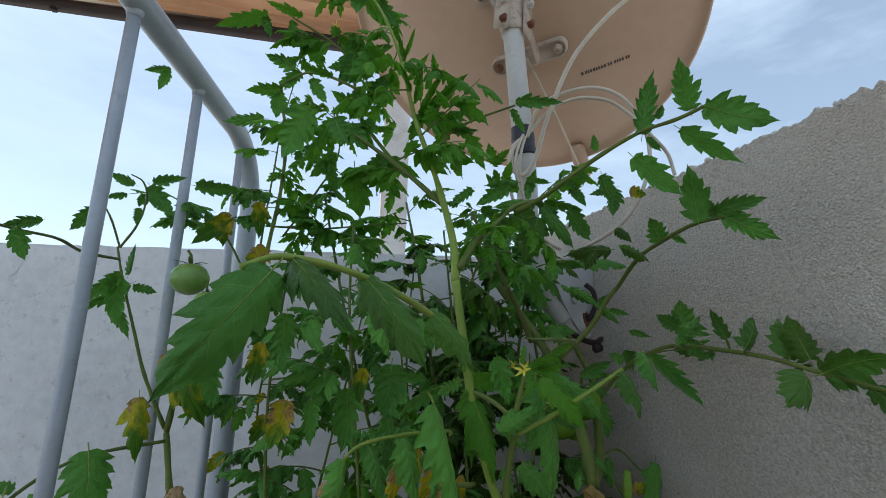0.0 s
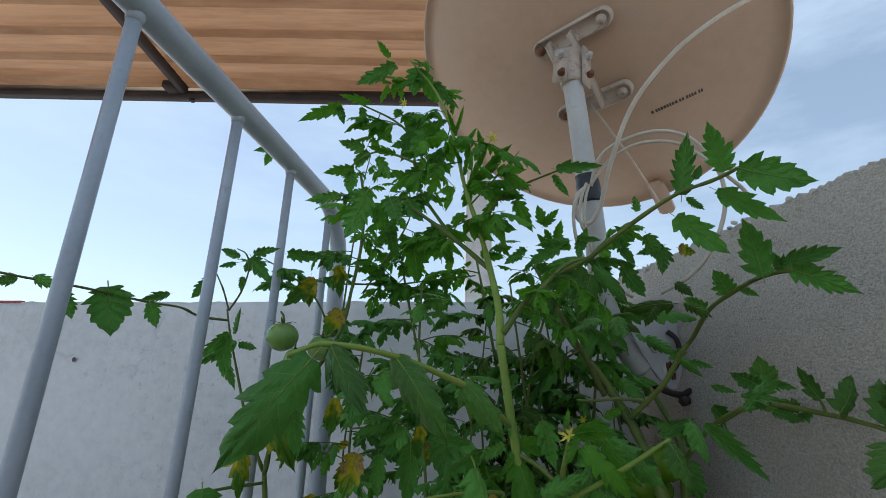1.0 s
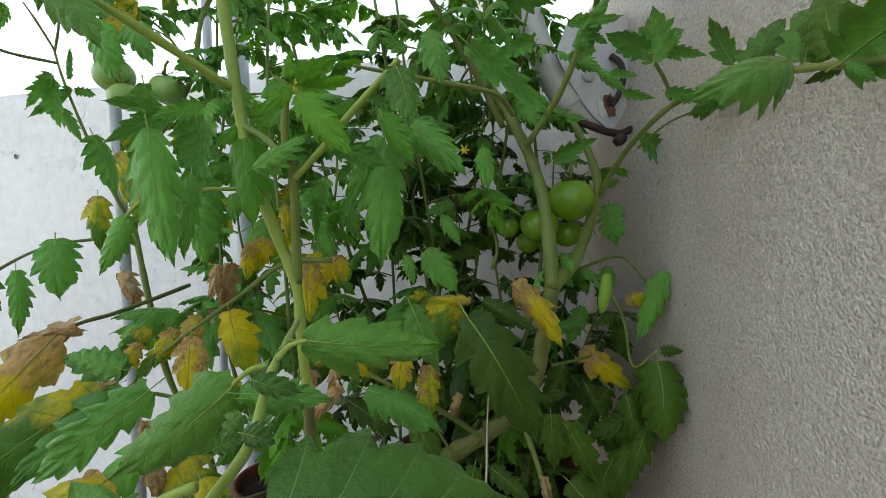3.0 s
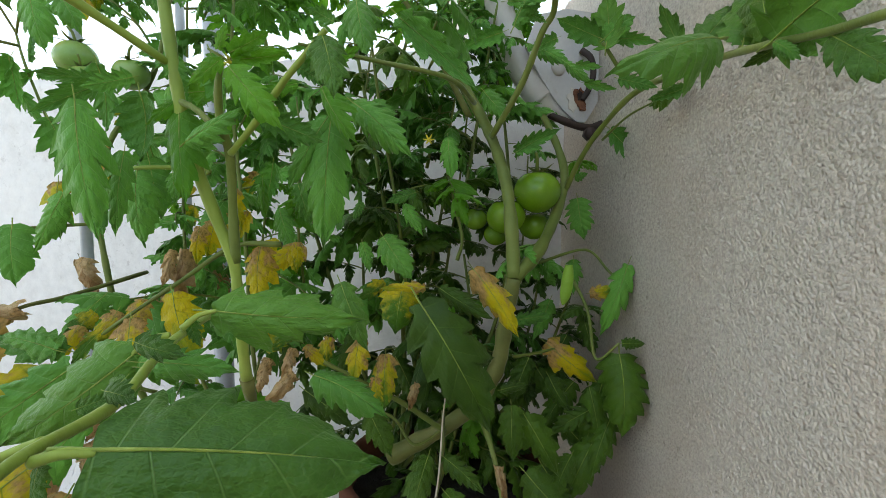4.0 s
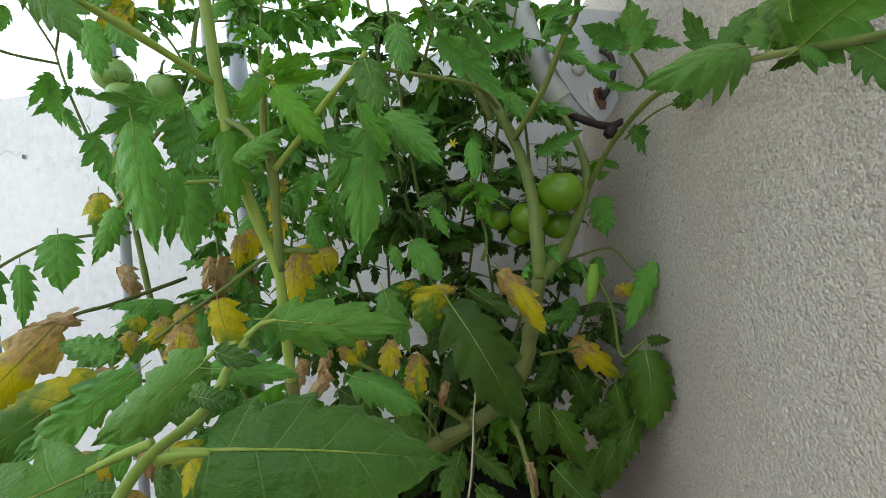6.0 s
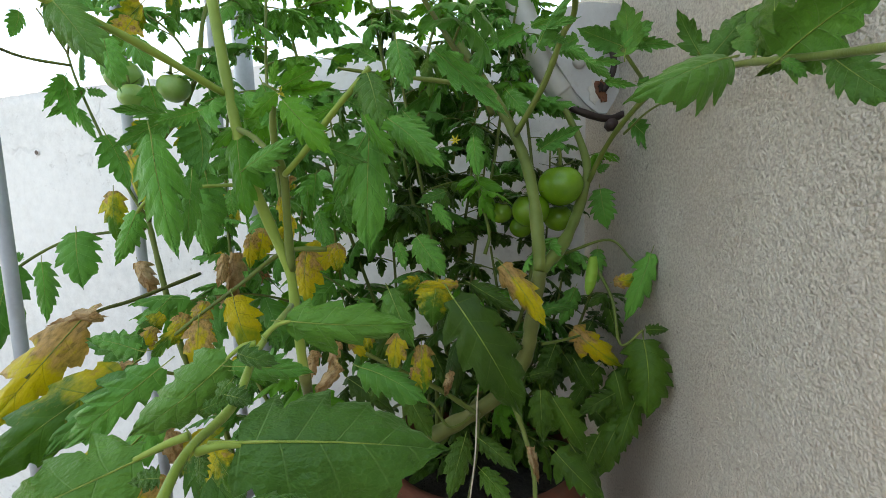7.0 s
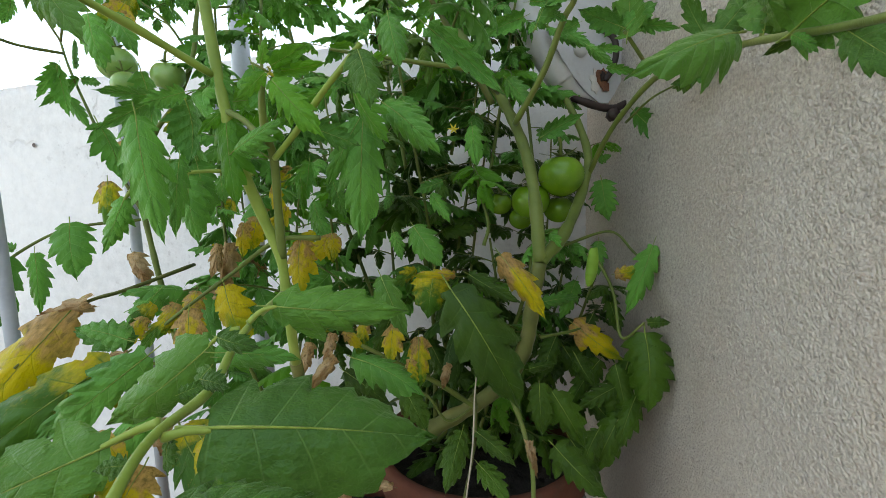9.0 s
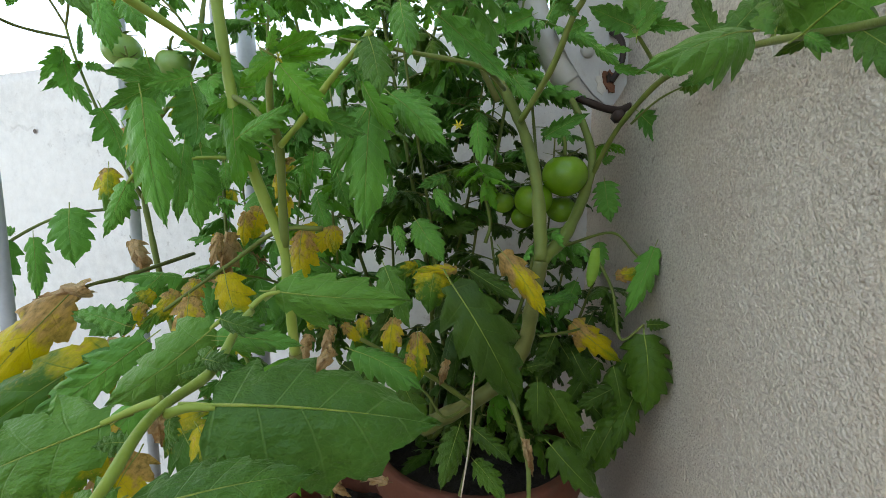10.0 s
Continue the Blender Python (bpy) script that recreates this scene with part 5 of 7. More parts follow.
stem(front_plant, "stem", STEM_OLD, 0.0055, 0.0048, (0.155, 0.720, 0.150), (0.165, 0.630, 0.300), (0.180, 0.530, 0.450), (0.203, 0.439, 0.555))
stem(front_plant, "stem", STEM_LIT, 0.0046, 0.0030, (0.152, 0.432, 0.870), (0.152, 0.442, 0.915), (0.144, 0.466, 0.978), (0.136, 0.484, 1.023))
stem(front_plant, "stem", STEM_LIT, 0.0033, 0.0015, (0.136, 0.484, 1.023), (0.122, 0.508, 1.088), (0.105, 0.532, 1.188), (0.080, 0.560, 1.274), (0.037, 0.576, 1.341), leafy=9, length=0.085, seed=5, start=0.1, kind="young")
stem(front_plant, "stem", STEM, 0.0033, 0.0019, (0.151, 0.470, 0.961), (0.104, 0.492, 1.009), (0.053, 0.524, 1.057), (0.021, 0.541, 1.079), leafy=5, length=0.10, seed=9, kind="young")
stem(front_plant, "leaf_stalk", STEM, 0.0026, 0.0015, (0.106, 0.511, 1.015), (0.061, 0.570, 1.112), (0.049, 0.605, 1.207), (0.019, 0.634, 1.259), (-0.040, 0.631, 1.285), leafy=6, length=0.10, seed=21, kind="young")
stem(front_plant, "stem", STEM, 0.0037, 0.0022, (0.155, 0.431, 0.883), (0.182, 0.449, 0.918), (0.206, 0.473, 0.937), (0.249, 0.488, 0.978), (0.293, 0.499, 0.995), leafy=6, length=0.09, seed=12, kind="young")
stem(front_plant, "stem", STEM, 0.0038, 0.0022, (0.201, 0.430, 0.647), (0.203, 0.424, 0.689), (0.206, 0.415, 0.725), (0.204, 0.407, 0.744), (0.206, 0.400, 0.763), (0.209, 0.397, 0.779))
stem(front_plant, "leaf_stalk", STEM, 0.0022, 0.0021, (0.203, 0.407, 0.738), (0.184, 0.416, 0.755), (0.164, 0.428, 0.765))
leaf(front_plant, "green", (0.015, 0.572, 1.325), (-0.048, 0.571, 1.278), (0.34, -0.83, -0.44), 0.36)
leaf(front_plant, "green", (0.052, 0.570, 1.321), (0.048, 0.577, 1.264), (0.02, -0.99, -0.13), 0.69)
leaf(front_plant, "young", (0.005, 0.570, 1.336), (-0.016, 0.555, 1.356), (-0.00, -0.81, -0.59), 0.43)
leaf(front_plant, "green", (0.057, 0.595, 1.238), (0.031, 0.608, 1.168), (0.11, -0.97, -0.22), 0.53)
leaf(front_plant, "green", (0.075, 0.595, 1.230), (0.106, 0.580, 1.236), (-0.26, -0.77, -0.59), 0.49)
leaf(front_plant, "young", (-0.074, 0.635, 1.282), (-0.146, 0.642, 1.248), (0.17, -0.83, -0.53), 0.34)
leaf(front_plant, "green", (-0.079, 0.636, 1.280), (-0.068, 0.644, 1.250), (0.04, -0.97, -0.25), 0.50)
leaf(front_plant, "green", (-0.040, 0.633, 1.281), (-0.030, 0.642, 1.247), (0.01, -0.96, -0.26), 0.45)
leaf(front_plant, "young", (-0.026, 0.629, 1.289), (-0.080, 0.621, 1.296), (0.04, -0.83, -0.55), 0.31)
leaf(front_plant, "green", (-0.004, 0.458, 1.049), (-0.027, 0.468, 0.990), (0.16, -0.96, -0.22), 0.61)
leaf(front_plant, "green", (0.023, 0.467, 1.047), (0.040, 0.465, 1.014), (-0.17, -0.99, -0.03), 0.74)
leaf(front_plant, "young", (0.055, 0.535, 1.020), (0.064, 0.543, 0.955), (-0.05, -0.99, -0.13), 0.59)
leaf(front_plant, "green", (0.222, 0.427, 1.082), (0.271, 0.403, 1.077), (-0.43, -0.79, -0.44), 0.33)
leaf(front_plant, "green", (0.222, 0.439, 1.079), (0.243, 0.444, 1.053), (-0.31, -0.85, -0.44), 0.35)
leaf(front_plant, "young", (0.187, 0.488, 1.064), (0.211, 0.489, 1.020), (-0.35, -0.91, -0.21), 0.49)
leaf(front_plant, "young", (0.157, 0.496, 1.118), (0.178, 0.468, 1.135), (-0.39, -0.66, -0.64), 0.39)
leaf(front_plant, "young", (0.165, 0.497, 1.111), (0.202, 0.475, 1.103), (-0.53, -0.74, -0.41), 0.38)
leaf(front_plant, "young", (0.144, 0.490, 1.140), (0.132, 0.466, 1.155), (0.04, -0.53, -0.85), 0.36)
leaf(front_plant, "green", (0.049, 0.587, 1.197), (0.014, 0.593, 1.187), (-0.02, -0.87, -0.50), 0.50)
leaf(front_plant, "green", (0.078, 0.566, 1.291), (0.114, 0.564, 1.251), (-0.38, -0.88, -0.30), 0.42)
leaf(front_plant, "young", (0.057, 0.571, 1.314), (0.087, 0.576, 1.255), (-0.27, -0.94, -0.21), 0.47)
leaf(front_plant, "green", (-0.028, 0.616, 1.193), (-0.070, 0.607, 1.200), (0.10, -0.87, -0.48), 0.57)
leaf(front_plant, "green", (-0.021, 0.617, 1.189), (-0.042, 0.627, 1.161), (0.12, -0.90, -0.42), 0.60)
leaf(front_plant, "young", (-0.043, 0.627, 1.161), (-0.092, 0.625, 1.148), (0.15, -0.89, -0.43), 0.46)
leaf(front_plant, "green", (-0.047, 0.629, 1.157), (-0.049, 0.640, 1.121), (0.12, -0.95, -0.30), 0.70)
leaf(front_plant, "green", (-0.005, 0.609, 1.176), (0.020, 0.607, 1.138), (-0.21, -0.97, -0.11), 0.46)
leaf(front_plant, "young", (0.023, 0.595, 1.177), (-0.022, 0.596, 1.188), (-0.12, -0.89, -0.44), 0.35)
leaf(front_plant, "green", (-0.065, 0.642, 1.120), (-0.119, 0.650, 1.110), (-0.05, -0.90, -0.43), 0.40)
stem(front_plant, "leaf_stalk", STEM, 0.0021, 0.0012, (0.058, 0.578, 1.153), (0.023, 0.596, 1.175), (-0.013, 0.612, 1.185), (-0.049, 0.627, 1.165))
leaf(front_plant, "green", (0.085, 0.576, 1.222), (0.039, 0.581, 1.151), (0.20, -0.96, -0.19), 0.47)
leaf(front_plant, "young", (0.097, 0.579, 1.206), (0.060, 0.568, 1.221), (0.03, -0.83, -0.56), 0.50)
leaf(front_plant, "green", (0.095, 0.569, 1.171), (0.068, 0.580, 1.145), (0.02, -0.92, -0.39), 0.60)
leaf(front_plant, "green", (0.061, 0.562, 1.136), (0.032, 0.564, 1.103), (0.18, -0.96, -0.23), 0.58)
leaf(front_plant, "young", (0.064, 0.552, 1.099), (0.018, 0.539, 1.121), (0.04, -0.89, -0.45), 0.51)
leaf(front_plant, "green", (0.076, 0.535, 1.084), (0.031, 0.530, 1.045), (0.25, -0.95, -0.17), 0.40)
leaf(front_plant, "green", (0.045, 0.521, 1.070), (0.070, 0.518, 1.035), (-0.24, -0.97, -0.11), 0.57)
leaf(front_plant, "young", (0.022, 0.504, 1.063), (0.003, 0.507, 1.023), (0.16, -0.98, -0.16), 0.49)
leaf(front_plant, "green", (-0.004, 0.504, 1.071), (-0.036, 0.509, 1.065), (-0.06, -0.90, -0.43), 0.50)
leaf(front_plant, "green", (0.092, 0.527, 1.036), (0.065, 0.537, 1.011), (-0.06, -0.95, -0.32), 0.60)
leaf(front_plant, "young", (0.086, 0.532, 1.021), (0.113, 0.531, 0.982), (-0.22, -0.97, -0.12), 0.49)
leaf(front_plant, "green", (0.031, 0.552, 1.041), (0.002, 0.554, 1.007), (0.14, -0.97, -0.19), 0.59)
leaf(front_plant, "green", (0.023, 0.555, 1.033), (0.038, 0.556, 0.989), (-0.06, -1.00, -0.05), 0.48)
leaf(front_plant, "young", (0.125, 0.509, 1.084), (0.180, 0.467, 1.137), (-0.20, -0.86, -0.48), 0.20)
leaf(front_plant, "young", (0.128, 0.506, 1.092), (0.150, 0.469, 1.139), (-0.20, -0.81, -0.55), 0.16)
leaf(front_plant, "young", (0.125, 0.508, 1.088), (0.166, 0.477, 1.108), (-0.33, -0.78, -0.52), 0.16)
leaf(front_plant, "young", (0.125, 0.510, 1.081), (0.180, 0.482, 1.087), (-0.37, -0.82, -0.45), 0.18)
leaf(front_plant, "young", (0.121, 0.504, 1.103), (0.123, 0.472, 1.138), (-0.14, -0.74, -0.66), 0.18)
leaf(front_plant, "young", (0.119, 0.517, 1.127), (0.095, 0.492, 1.150), (0.09, -0.71, -0.70), 0.19)
leaf(front_plant, "young", (0.117, 0.522, 1.147), (0.138, 0.501, 1.177), (-0.14, -0.85, -0.52), 0.26)
leaf(front_plant, "young", (0.111, 0.525, 1.175), (0.094, 0.506, 1.208), (-0.09, -0.84, -0.53), 0.21)
leaf(front_plant, "young", (0.110, 0.524, 1.179), (0.119, 0.502, 1.213), (-0.10, -0.85, -0.52), 0.19)
leaf(front_plant, "young", (0.163, 0.490, 1.066), (0.142, 0.502, 1.034), (-0.12, -0.96, -0.27), 0.40)
leaf(front_plant, "green", (0.167, 0.490, 1.065), (0.200, 0.485, 1.071), (-0.07, -0.93, -0.37), 0.30)
leaf(front_plant, "young", (0.230, 0.512, 1.041), (0.221, 0.505, 1.067), (-0.29, -0.89, -0.34), 0.60)
leaf(front_plant, "young", (0.232, 0.513, 1.039), (0.252, 0.504, 1.062), (-0.18, -0.96, -0.21), 0.50)
stem(front_plant, "leaf_stalk", STEM, 0.0021, 0.0012, (0.138, 0.484, 1.023), (0.163, 0.491, 1.063), (0.192, 0.483, 1.082), (0.226, 0.437, 1.084))
leaf(front_plant, "green", (0.214, 0.543, 1.015), (0.182, 0.543, 0.989), (0.03, -1.00, -0.06), 0.42)
leaf(front_plant, "green", (0.237, 0.567, 0.998), (0.284, 0.559, 0.973), (-0.28, -0.92, -0.26), 0.41)
leaf(front_plant, "young", (0.270, 0.518, 1.011), (0.231, 0.518, 1.021), (-0.11, -0.93, -0.36), 0.35)
leaf(front_plant, "green", (0.285, 0.516, 1.011), (0.291, 0.507, 1.041), (-0.36, -0.91, -0.22), 0.50)
leaf(front_plant, "green", (0.316, 0.502, 0.978), (0.278, 0.501, 0.995), (-0.14, -0.91, -0.39), 0.40)
leaf(front_plant, "green", (0.303, 0.415, 0.992), (0.280, 0.413, 1.007), (-0.22, -0.85, -0.48), 0.50)
leaf(front_plant, "green", (0.301, 0.438, 0.989), (0.313, 0.432, 0.967), (-0.55, -0.83, -0.12), 0.51)
stem(front_plant, "stem", STEM, 0.0031, 0.0016, (0.250, 0.490, 0.971), (0.269, 0.453, 0.981), (0.278, 0.418, 0.991), (0.299, 0.379, 1.009), (0.316, 0.343, 1.019), (0.332, 0.310, 1.020), (0.334, 0.279, 1.018))
leaf(front_plant, "green", (0.332, 0.279, 1.017), (0.369, 0.242, 0.989), (-0.78, -0.56, -0.29), 0.57)
leaf(front_plant, "green", (0.336, 0.298, 1.024), (0.316, 0.286, 1.068), (-0.57, -0.69, -0.44), 0.55)
leaf(front_plant, "green", (0.320, 0.343, 1.018), (0.322, 0.324, 1.079), (-0.53, -0.81, -0.23), 0.42)
leaf(front_plant, "green", (0.328, 0.304, 1.006), (0.377, 0.288, 0.973), (-0.52, -0.75, -0.41), 0.36)
leaf(front_plant, "green", (0.321, 0.359, 1.000), (0.365, 0.347, 0.958), (-0.53, -0.78, -0.33), 0.46)
leaf(front_plant, "green", (0.297, 0.388, 1.016), (0.292, 0.383, 1.033), (-0.47, -0.81, -0.35), 0.60)
leaf(front_plant, "green", (0.325, 0.343, 1.015), (0.344, 0.345, 1.004), (-0.27, -0.78, -0.56), 0.45)
leaf(front_plant, "green", (0.308, 0.394, 0.992), (0.327, 0.401, 0.963), (-0.40, -0.80, -0.45), 0.60)
leaf(front_plant, "green", (0.327, 0.329, 1.029), (0.331, 0.324, 1.043), (-0.50, -0.85, -0.15), 0.60)
leaf(front_plant, "green", (0.338, 0.279, 1.016), (0.346, 0.281, 1.005), (-0.51, -0.67, -0.55), 0.60)
leaf(front_plant, "green", (0.183, 0.401, 0.731), (0.223, 0.390, 0.755), (-0.35, -0.92, 0.16), 0.50)
leaf(front_plant, "green", (0.233, 0.402, 0.748), (0.276, 0.403, 0.731), (0.02, -1.00, 0.00), 0.50)
leaf(front_plant, "green", (0.192, 0.422, 0.796), (0.205, 0.424, 0.751), (-0.25, -0.96, -0.11), 0.54)
flower(front_plant, (0.238, 0.401, 0.754), 0.008, 40)
flower(front_plant, (0.211, 0.404, 0.785), 0.01, 120)
flower(front_plant, (0.199, 0.686, 1.274), 0.012, 10)
flower(front_plant, (0.029, 0.771, 1.391), 0.012, 60)
flower(front_plant, (0.344, 0.693, 0.781), 0.0075, 0)

leaf(front_plant, "turning", (0.295, 0.597, 0.525), (0.298, 0.566, 0.472), (0.06, -0.79, 0.61), 0.52)
leaf(front_plant, "broad", (0.291, 0.368, 0.641), (0.309, 0.359, 0.600), (0.10, -0.84, 0.54), 0.50)
leaf(front_plant, "green", (0.242, 0.488, 0.540), (0.312, 0.464, 0.513), (0.11, -0.77, 0.62), 0.50)
leaf(front_plant, "turning", (0.065, 0.500, 0.596), (0.053, 0.483, 0.564), (0.46, -0.72, 0.52), 0.60)
leaf(front_plant, "green", (0.015, 0.553, 0.599), (-0.011, 0.524, 0.557), (0.49, -0.71, 0.50), 0.50)
leaf(front_plant, "green", (0.045, 0.467, 0.570), (-0.014, 0.464, 0.583), (0.53, -0.67, 0.52), 0.50)
leaf(front_plant, "yellow", (0.192, 0.596, 0.644), (0.200, 0.594, 0.617), (0.23, -0.87, 0.44), 0.60)
leaf(front_plant, "yellow", (0.145, 0.573, 0.674), (0.124, 0.562, 0.647), (0.34, -0.85, 0.40), 0.55)
leaf(front_plant, "turning", (0.121, 0.596, 0.696), (0.105, 0.587, 0.657), (0.36, -0.86, 0.37), 0.50)
leaf(front_plant, "dry", (0.198, 0.575, 0.539), (0.190, 0.561, 0.506), (0.22, -0.78, 0.58), 0.70)
leaf(front_plant, "dry", (0.168, 0.583, 0.526), (0.162, 0.568, 0.491), (0.25, -0.77, 0.59), 0.70)
leaf(front_plant, "dry", (0.056, 0.607, 0.643), (0.054, 0.589, 0.604), (0.42, -0.80, 0.44), 0.60)
leaf(front_plant, "turning", (0.230, 0.605, 0.543), (0.220, 0.589, 0.502), (0.17, -0.80, 0.57), 0.50)
leaf(front_plant, "yellow", (0.208, 0.588, 0.538), (0.232, 0.585, 0.514), (0.18, -0.80, 0.57), 0.50)
leaf(front_plant, "green", (0.158, 0.427, 0.797), (0.172, 0.428, 0.769), (0.41, -0.90, 0.16), 0.60)
leaf(front_plant, "green", (0.201, 0.517, 0.730), (0.190, 0.515, 0.685), (0.28, -0.90, 0.32), 0.50)
leaf(front_plant, "green", (0.216, 0.543, 0.713), (0.228, 0.545, 0.670), (0.21, -0.91, 0.35), 0.50)
leaf(front_plant, "young", (0.195, 0.506, 0.713), (0.199, 0.496, 0.678), (0.28, -0.90, 0.35), 0.30)
leaf(front_plant, "green", (0.100, 0.498, 0.732), (0.109, 0.502, 0.677), (0.44, -0.84, 0.33), 0.60)
leaf(front_plant, "green", (0.128, 0.512, 0.721), (0.114, 0.506, 0.691), (0.41, -0.85, 0.33), 0.50)
leaf(front_plant, "green", (0.273, 0.500, 1.021), (0.299, 0.481, 1.012), (-0.45, -0.89, -0.12), 0.33)
leaf(front_plant, "green", (0.254, 0.511, 1.012), (0.210, 0.524, 0.983), (-0.24, -0.97, -0.03), 0.45)
leaf(front_plant, "green", (0.267, 0.514, 1.021), (0.222, 0.521, 1.014), (-0.34, -0.94, 0.07), 0.40)
leaf(front_plant, "green", (0.277, 0.500, 1.018), (0.273, 0.500, 0.990), (-0.00, -0.93, -0.37), 0.60)
leaf(front_plant, "green", (0.292, 0.514, 0.995), (0.233, 0.517, 0.985), (-0.67, -0.74, -0.00), 0.42)
leaf(front_plant, "broad", (0.285, 0.501, 0.973), (0.228, 0.506, 0.952), (-0.57, -0.79, -0.22), 0.60)
leaf(front_plant, "broad", (0.288, 0.500, 0.971), (0.265, 0.503, 0.909), (-0.44, -0.90, -0.07), 0.66)
leaf(front_plant, "green", (0.291, 0.495, 0.983), (0.323, 0.472, 0.929), (-0.36, -0.93, -0.10), 0.36)
leaf(front_plant, "green", (0.293, 0.492, 0.989), (0.339, 0.473, 0.978), (-0.45, -0.76, -0.47), 0.32)
leaf(front_plant, "green", (0.323, 0.481, 0.979), (0.344, 0.471, 0.936), (-0.46, -0.89, -0.01), 0.58)
leaf(front_plant, "green", (0.302, 0.447, 1.004), (0.309, 0.442, 0.976), (-0.66, -0.75, -0.05), 0.50)
leaf(front_plant, "green", (0.244, 0.544, 0.955), (0.196, 0.538, 0.949), (-0.25, -0.97, -0.06), 0.50)
leaf(front_plant, "broad", (0.248, 0.533, 0.950), (0.227, 0.536, 0.918), (-0.39, -0.92, 0.08), 0.75)
leaf(front_plant, "green", (0.332, 0.403, 0.981), (0.327, 0.405, 0.950), (-0.79, -0.59, 0.14), 0.68)
leaf(front_plant, "green", (0.331, 0.402, 0.983), (0.301, 0.412, 0.973), (-0.74, -0.63, -0.25), 0.34)
leaf(front_plant, "turning", (0.344, 0.395, 0.979), (0.355, 0.379, 0.970), (-0.52, -0.71, -0.47), 0.75)
leaf(front_plant, "shaded", (0.395, 0.499, 0.937), (0.335, 0.513, 0.929), (-0.46, -0.85, 0.24), 0.38)
leaf(front_plant, "shaded", (0.374, 0.501, 0.934), (0.358, 0.505, 0.906), (-0.72, -0.68, -0.15), 0.60)
leaf(front_plant, "shaded", (0.396, 0.475, 0.934), (0.410, 0.445, 0.912), (-0.53, -0.78, 0.32), 0.40)
leaf(front_plant, "shaded", (0.392, 0.482, 0.961), (0.404, 0.468, 0.940), (-0.81, -0.49, 0.32), 0.60)
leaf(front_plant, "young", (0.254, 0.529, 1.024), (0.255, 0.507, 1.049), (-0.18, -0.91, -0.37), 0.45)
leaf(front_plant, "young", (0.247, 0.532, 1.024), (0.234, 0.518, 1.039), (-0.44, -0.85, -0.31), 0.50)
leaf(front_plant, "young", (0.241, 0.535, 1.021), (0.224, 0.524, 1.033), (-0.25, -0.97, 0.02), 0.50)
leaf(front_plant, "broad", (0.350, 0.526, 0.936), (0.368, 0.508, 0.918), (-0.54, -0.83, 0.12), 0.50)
leaf(front_plant, "shaded", (0.353, 0.540, 0.915), (0.363, 0.526, 0.901), (-0.38, -0.89, 0.25), 0.50)
leaf(front_plant, "yellow", (0.198, 0.624, 0.647), (0.166, 0.590, 0.622), (0.10, -0.96, 0.26), 0.62)
leaf(front_plant, "yellow", (0.171, 0.616, 0.654), (0.154, 0.598, 0.631), (0.47, -0.77, 0.44), 0.60)
leaf(front_plant, "yellow", (0.300, 0.603, 0.603), (0.316, 0.586, 0.564), (-0.06, -0.86, 0.50), 0.66)
leaf(front_plant, "turning", (0.294, 0.604, 0.607), (0.264, 0.587, 0.589), (0.47, -0.86, 0.17), 0.55)
leaf(front_plant, "yellow", (0.069, 0.532, 0.601), (0.066, 0.510, 0.566), (0.38, -0.61, 0.70), 0.60)
leaf(front_plant, "yellow", (0.266, 0.596, 0.543), (0.261, 0.570, 0.500), (-0.23, -0.91, 0.34), 0.62)
leaf(front_plant, "yellow", (0.030, 0.503, 0.582), (0.020, 0.486, 0.552), (0.42, -0.84, 0.35), 0.60)
leaf(front_plant, "dry", (0.202, 0.547, 0.410), (0.217, 0.519, 0.380), (0.30, -0.73, 0.61), 0.50)
leaf(front_plant, "yellow", (0.169, 0.569, 0.564), (0.191, 0.558, 0.540), (0.44, -0.87, 0.22), 0.60)
stem(wall_plant, "tendril", CABLE, 0.0010, 0.0008, (0.367, 0.616, 0.488), (0.360, 0.573, 0.462), (0.355, 0.539, 0.418), (0.346, 0.518, 0.369))

def rolled_leaf(plant, base, low, tip, r):
    """A leaf rolled up along its length into a slim pointed scroll, one edge free."""
    b = bmesh.new()
    uv = b.loops.layers.uv.new("blade")
    vein = b.loops.layers.uv.new("vein")
    pts, rows = spline([base, low, tip], 8), []
    for i, q in enumerate(pts):
        s = i / (len(pts) - 1)
        w = r * math.sin(math.pi * min(1.0, 0.16 + 0.82 * s)) ** 0.6
        rows.append([b.verts.new(q + Vector((math.cos(a), math.sin(a), 0.06 * math.sin(3 * a))) * w * (0.55 + 0.075 * a)) for a in (0.42 * k for k in range(19))])
    for i in range(len(rows) - 1):
        for k in range(18):
            f = b.faces.new((rows[i][k], rows[i][k + 1], rows[i + 1][k + 1], rows[i + 1][k]))
            f.smooth = True
            for loop, (p, q) in zip(f.loops, ((i, k), (i, k + 1), (i + 1, k + 1), (i + 1, k))):
                loop[uv].uv = (p / len(rows), 0.2 + q / 30)
                loop[vein].uv = (p * 0.3, 0)
    ob = part("rolled_leaf", b, LIME, plant, "bright green leaf rolled into a scroll")
    ob.matrix_parent_inverse = Matrix.Translation(-plant.location)
    return ob


rolled_leaf(wall_plant, (0.520, 0.654, 0.620), (0.516, 0.651, 0.591), (0.512, 0.648, 0.571), 0.0085)

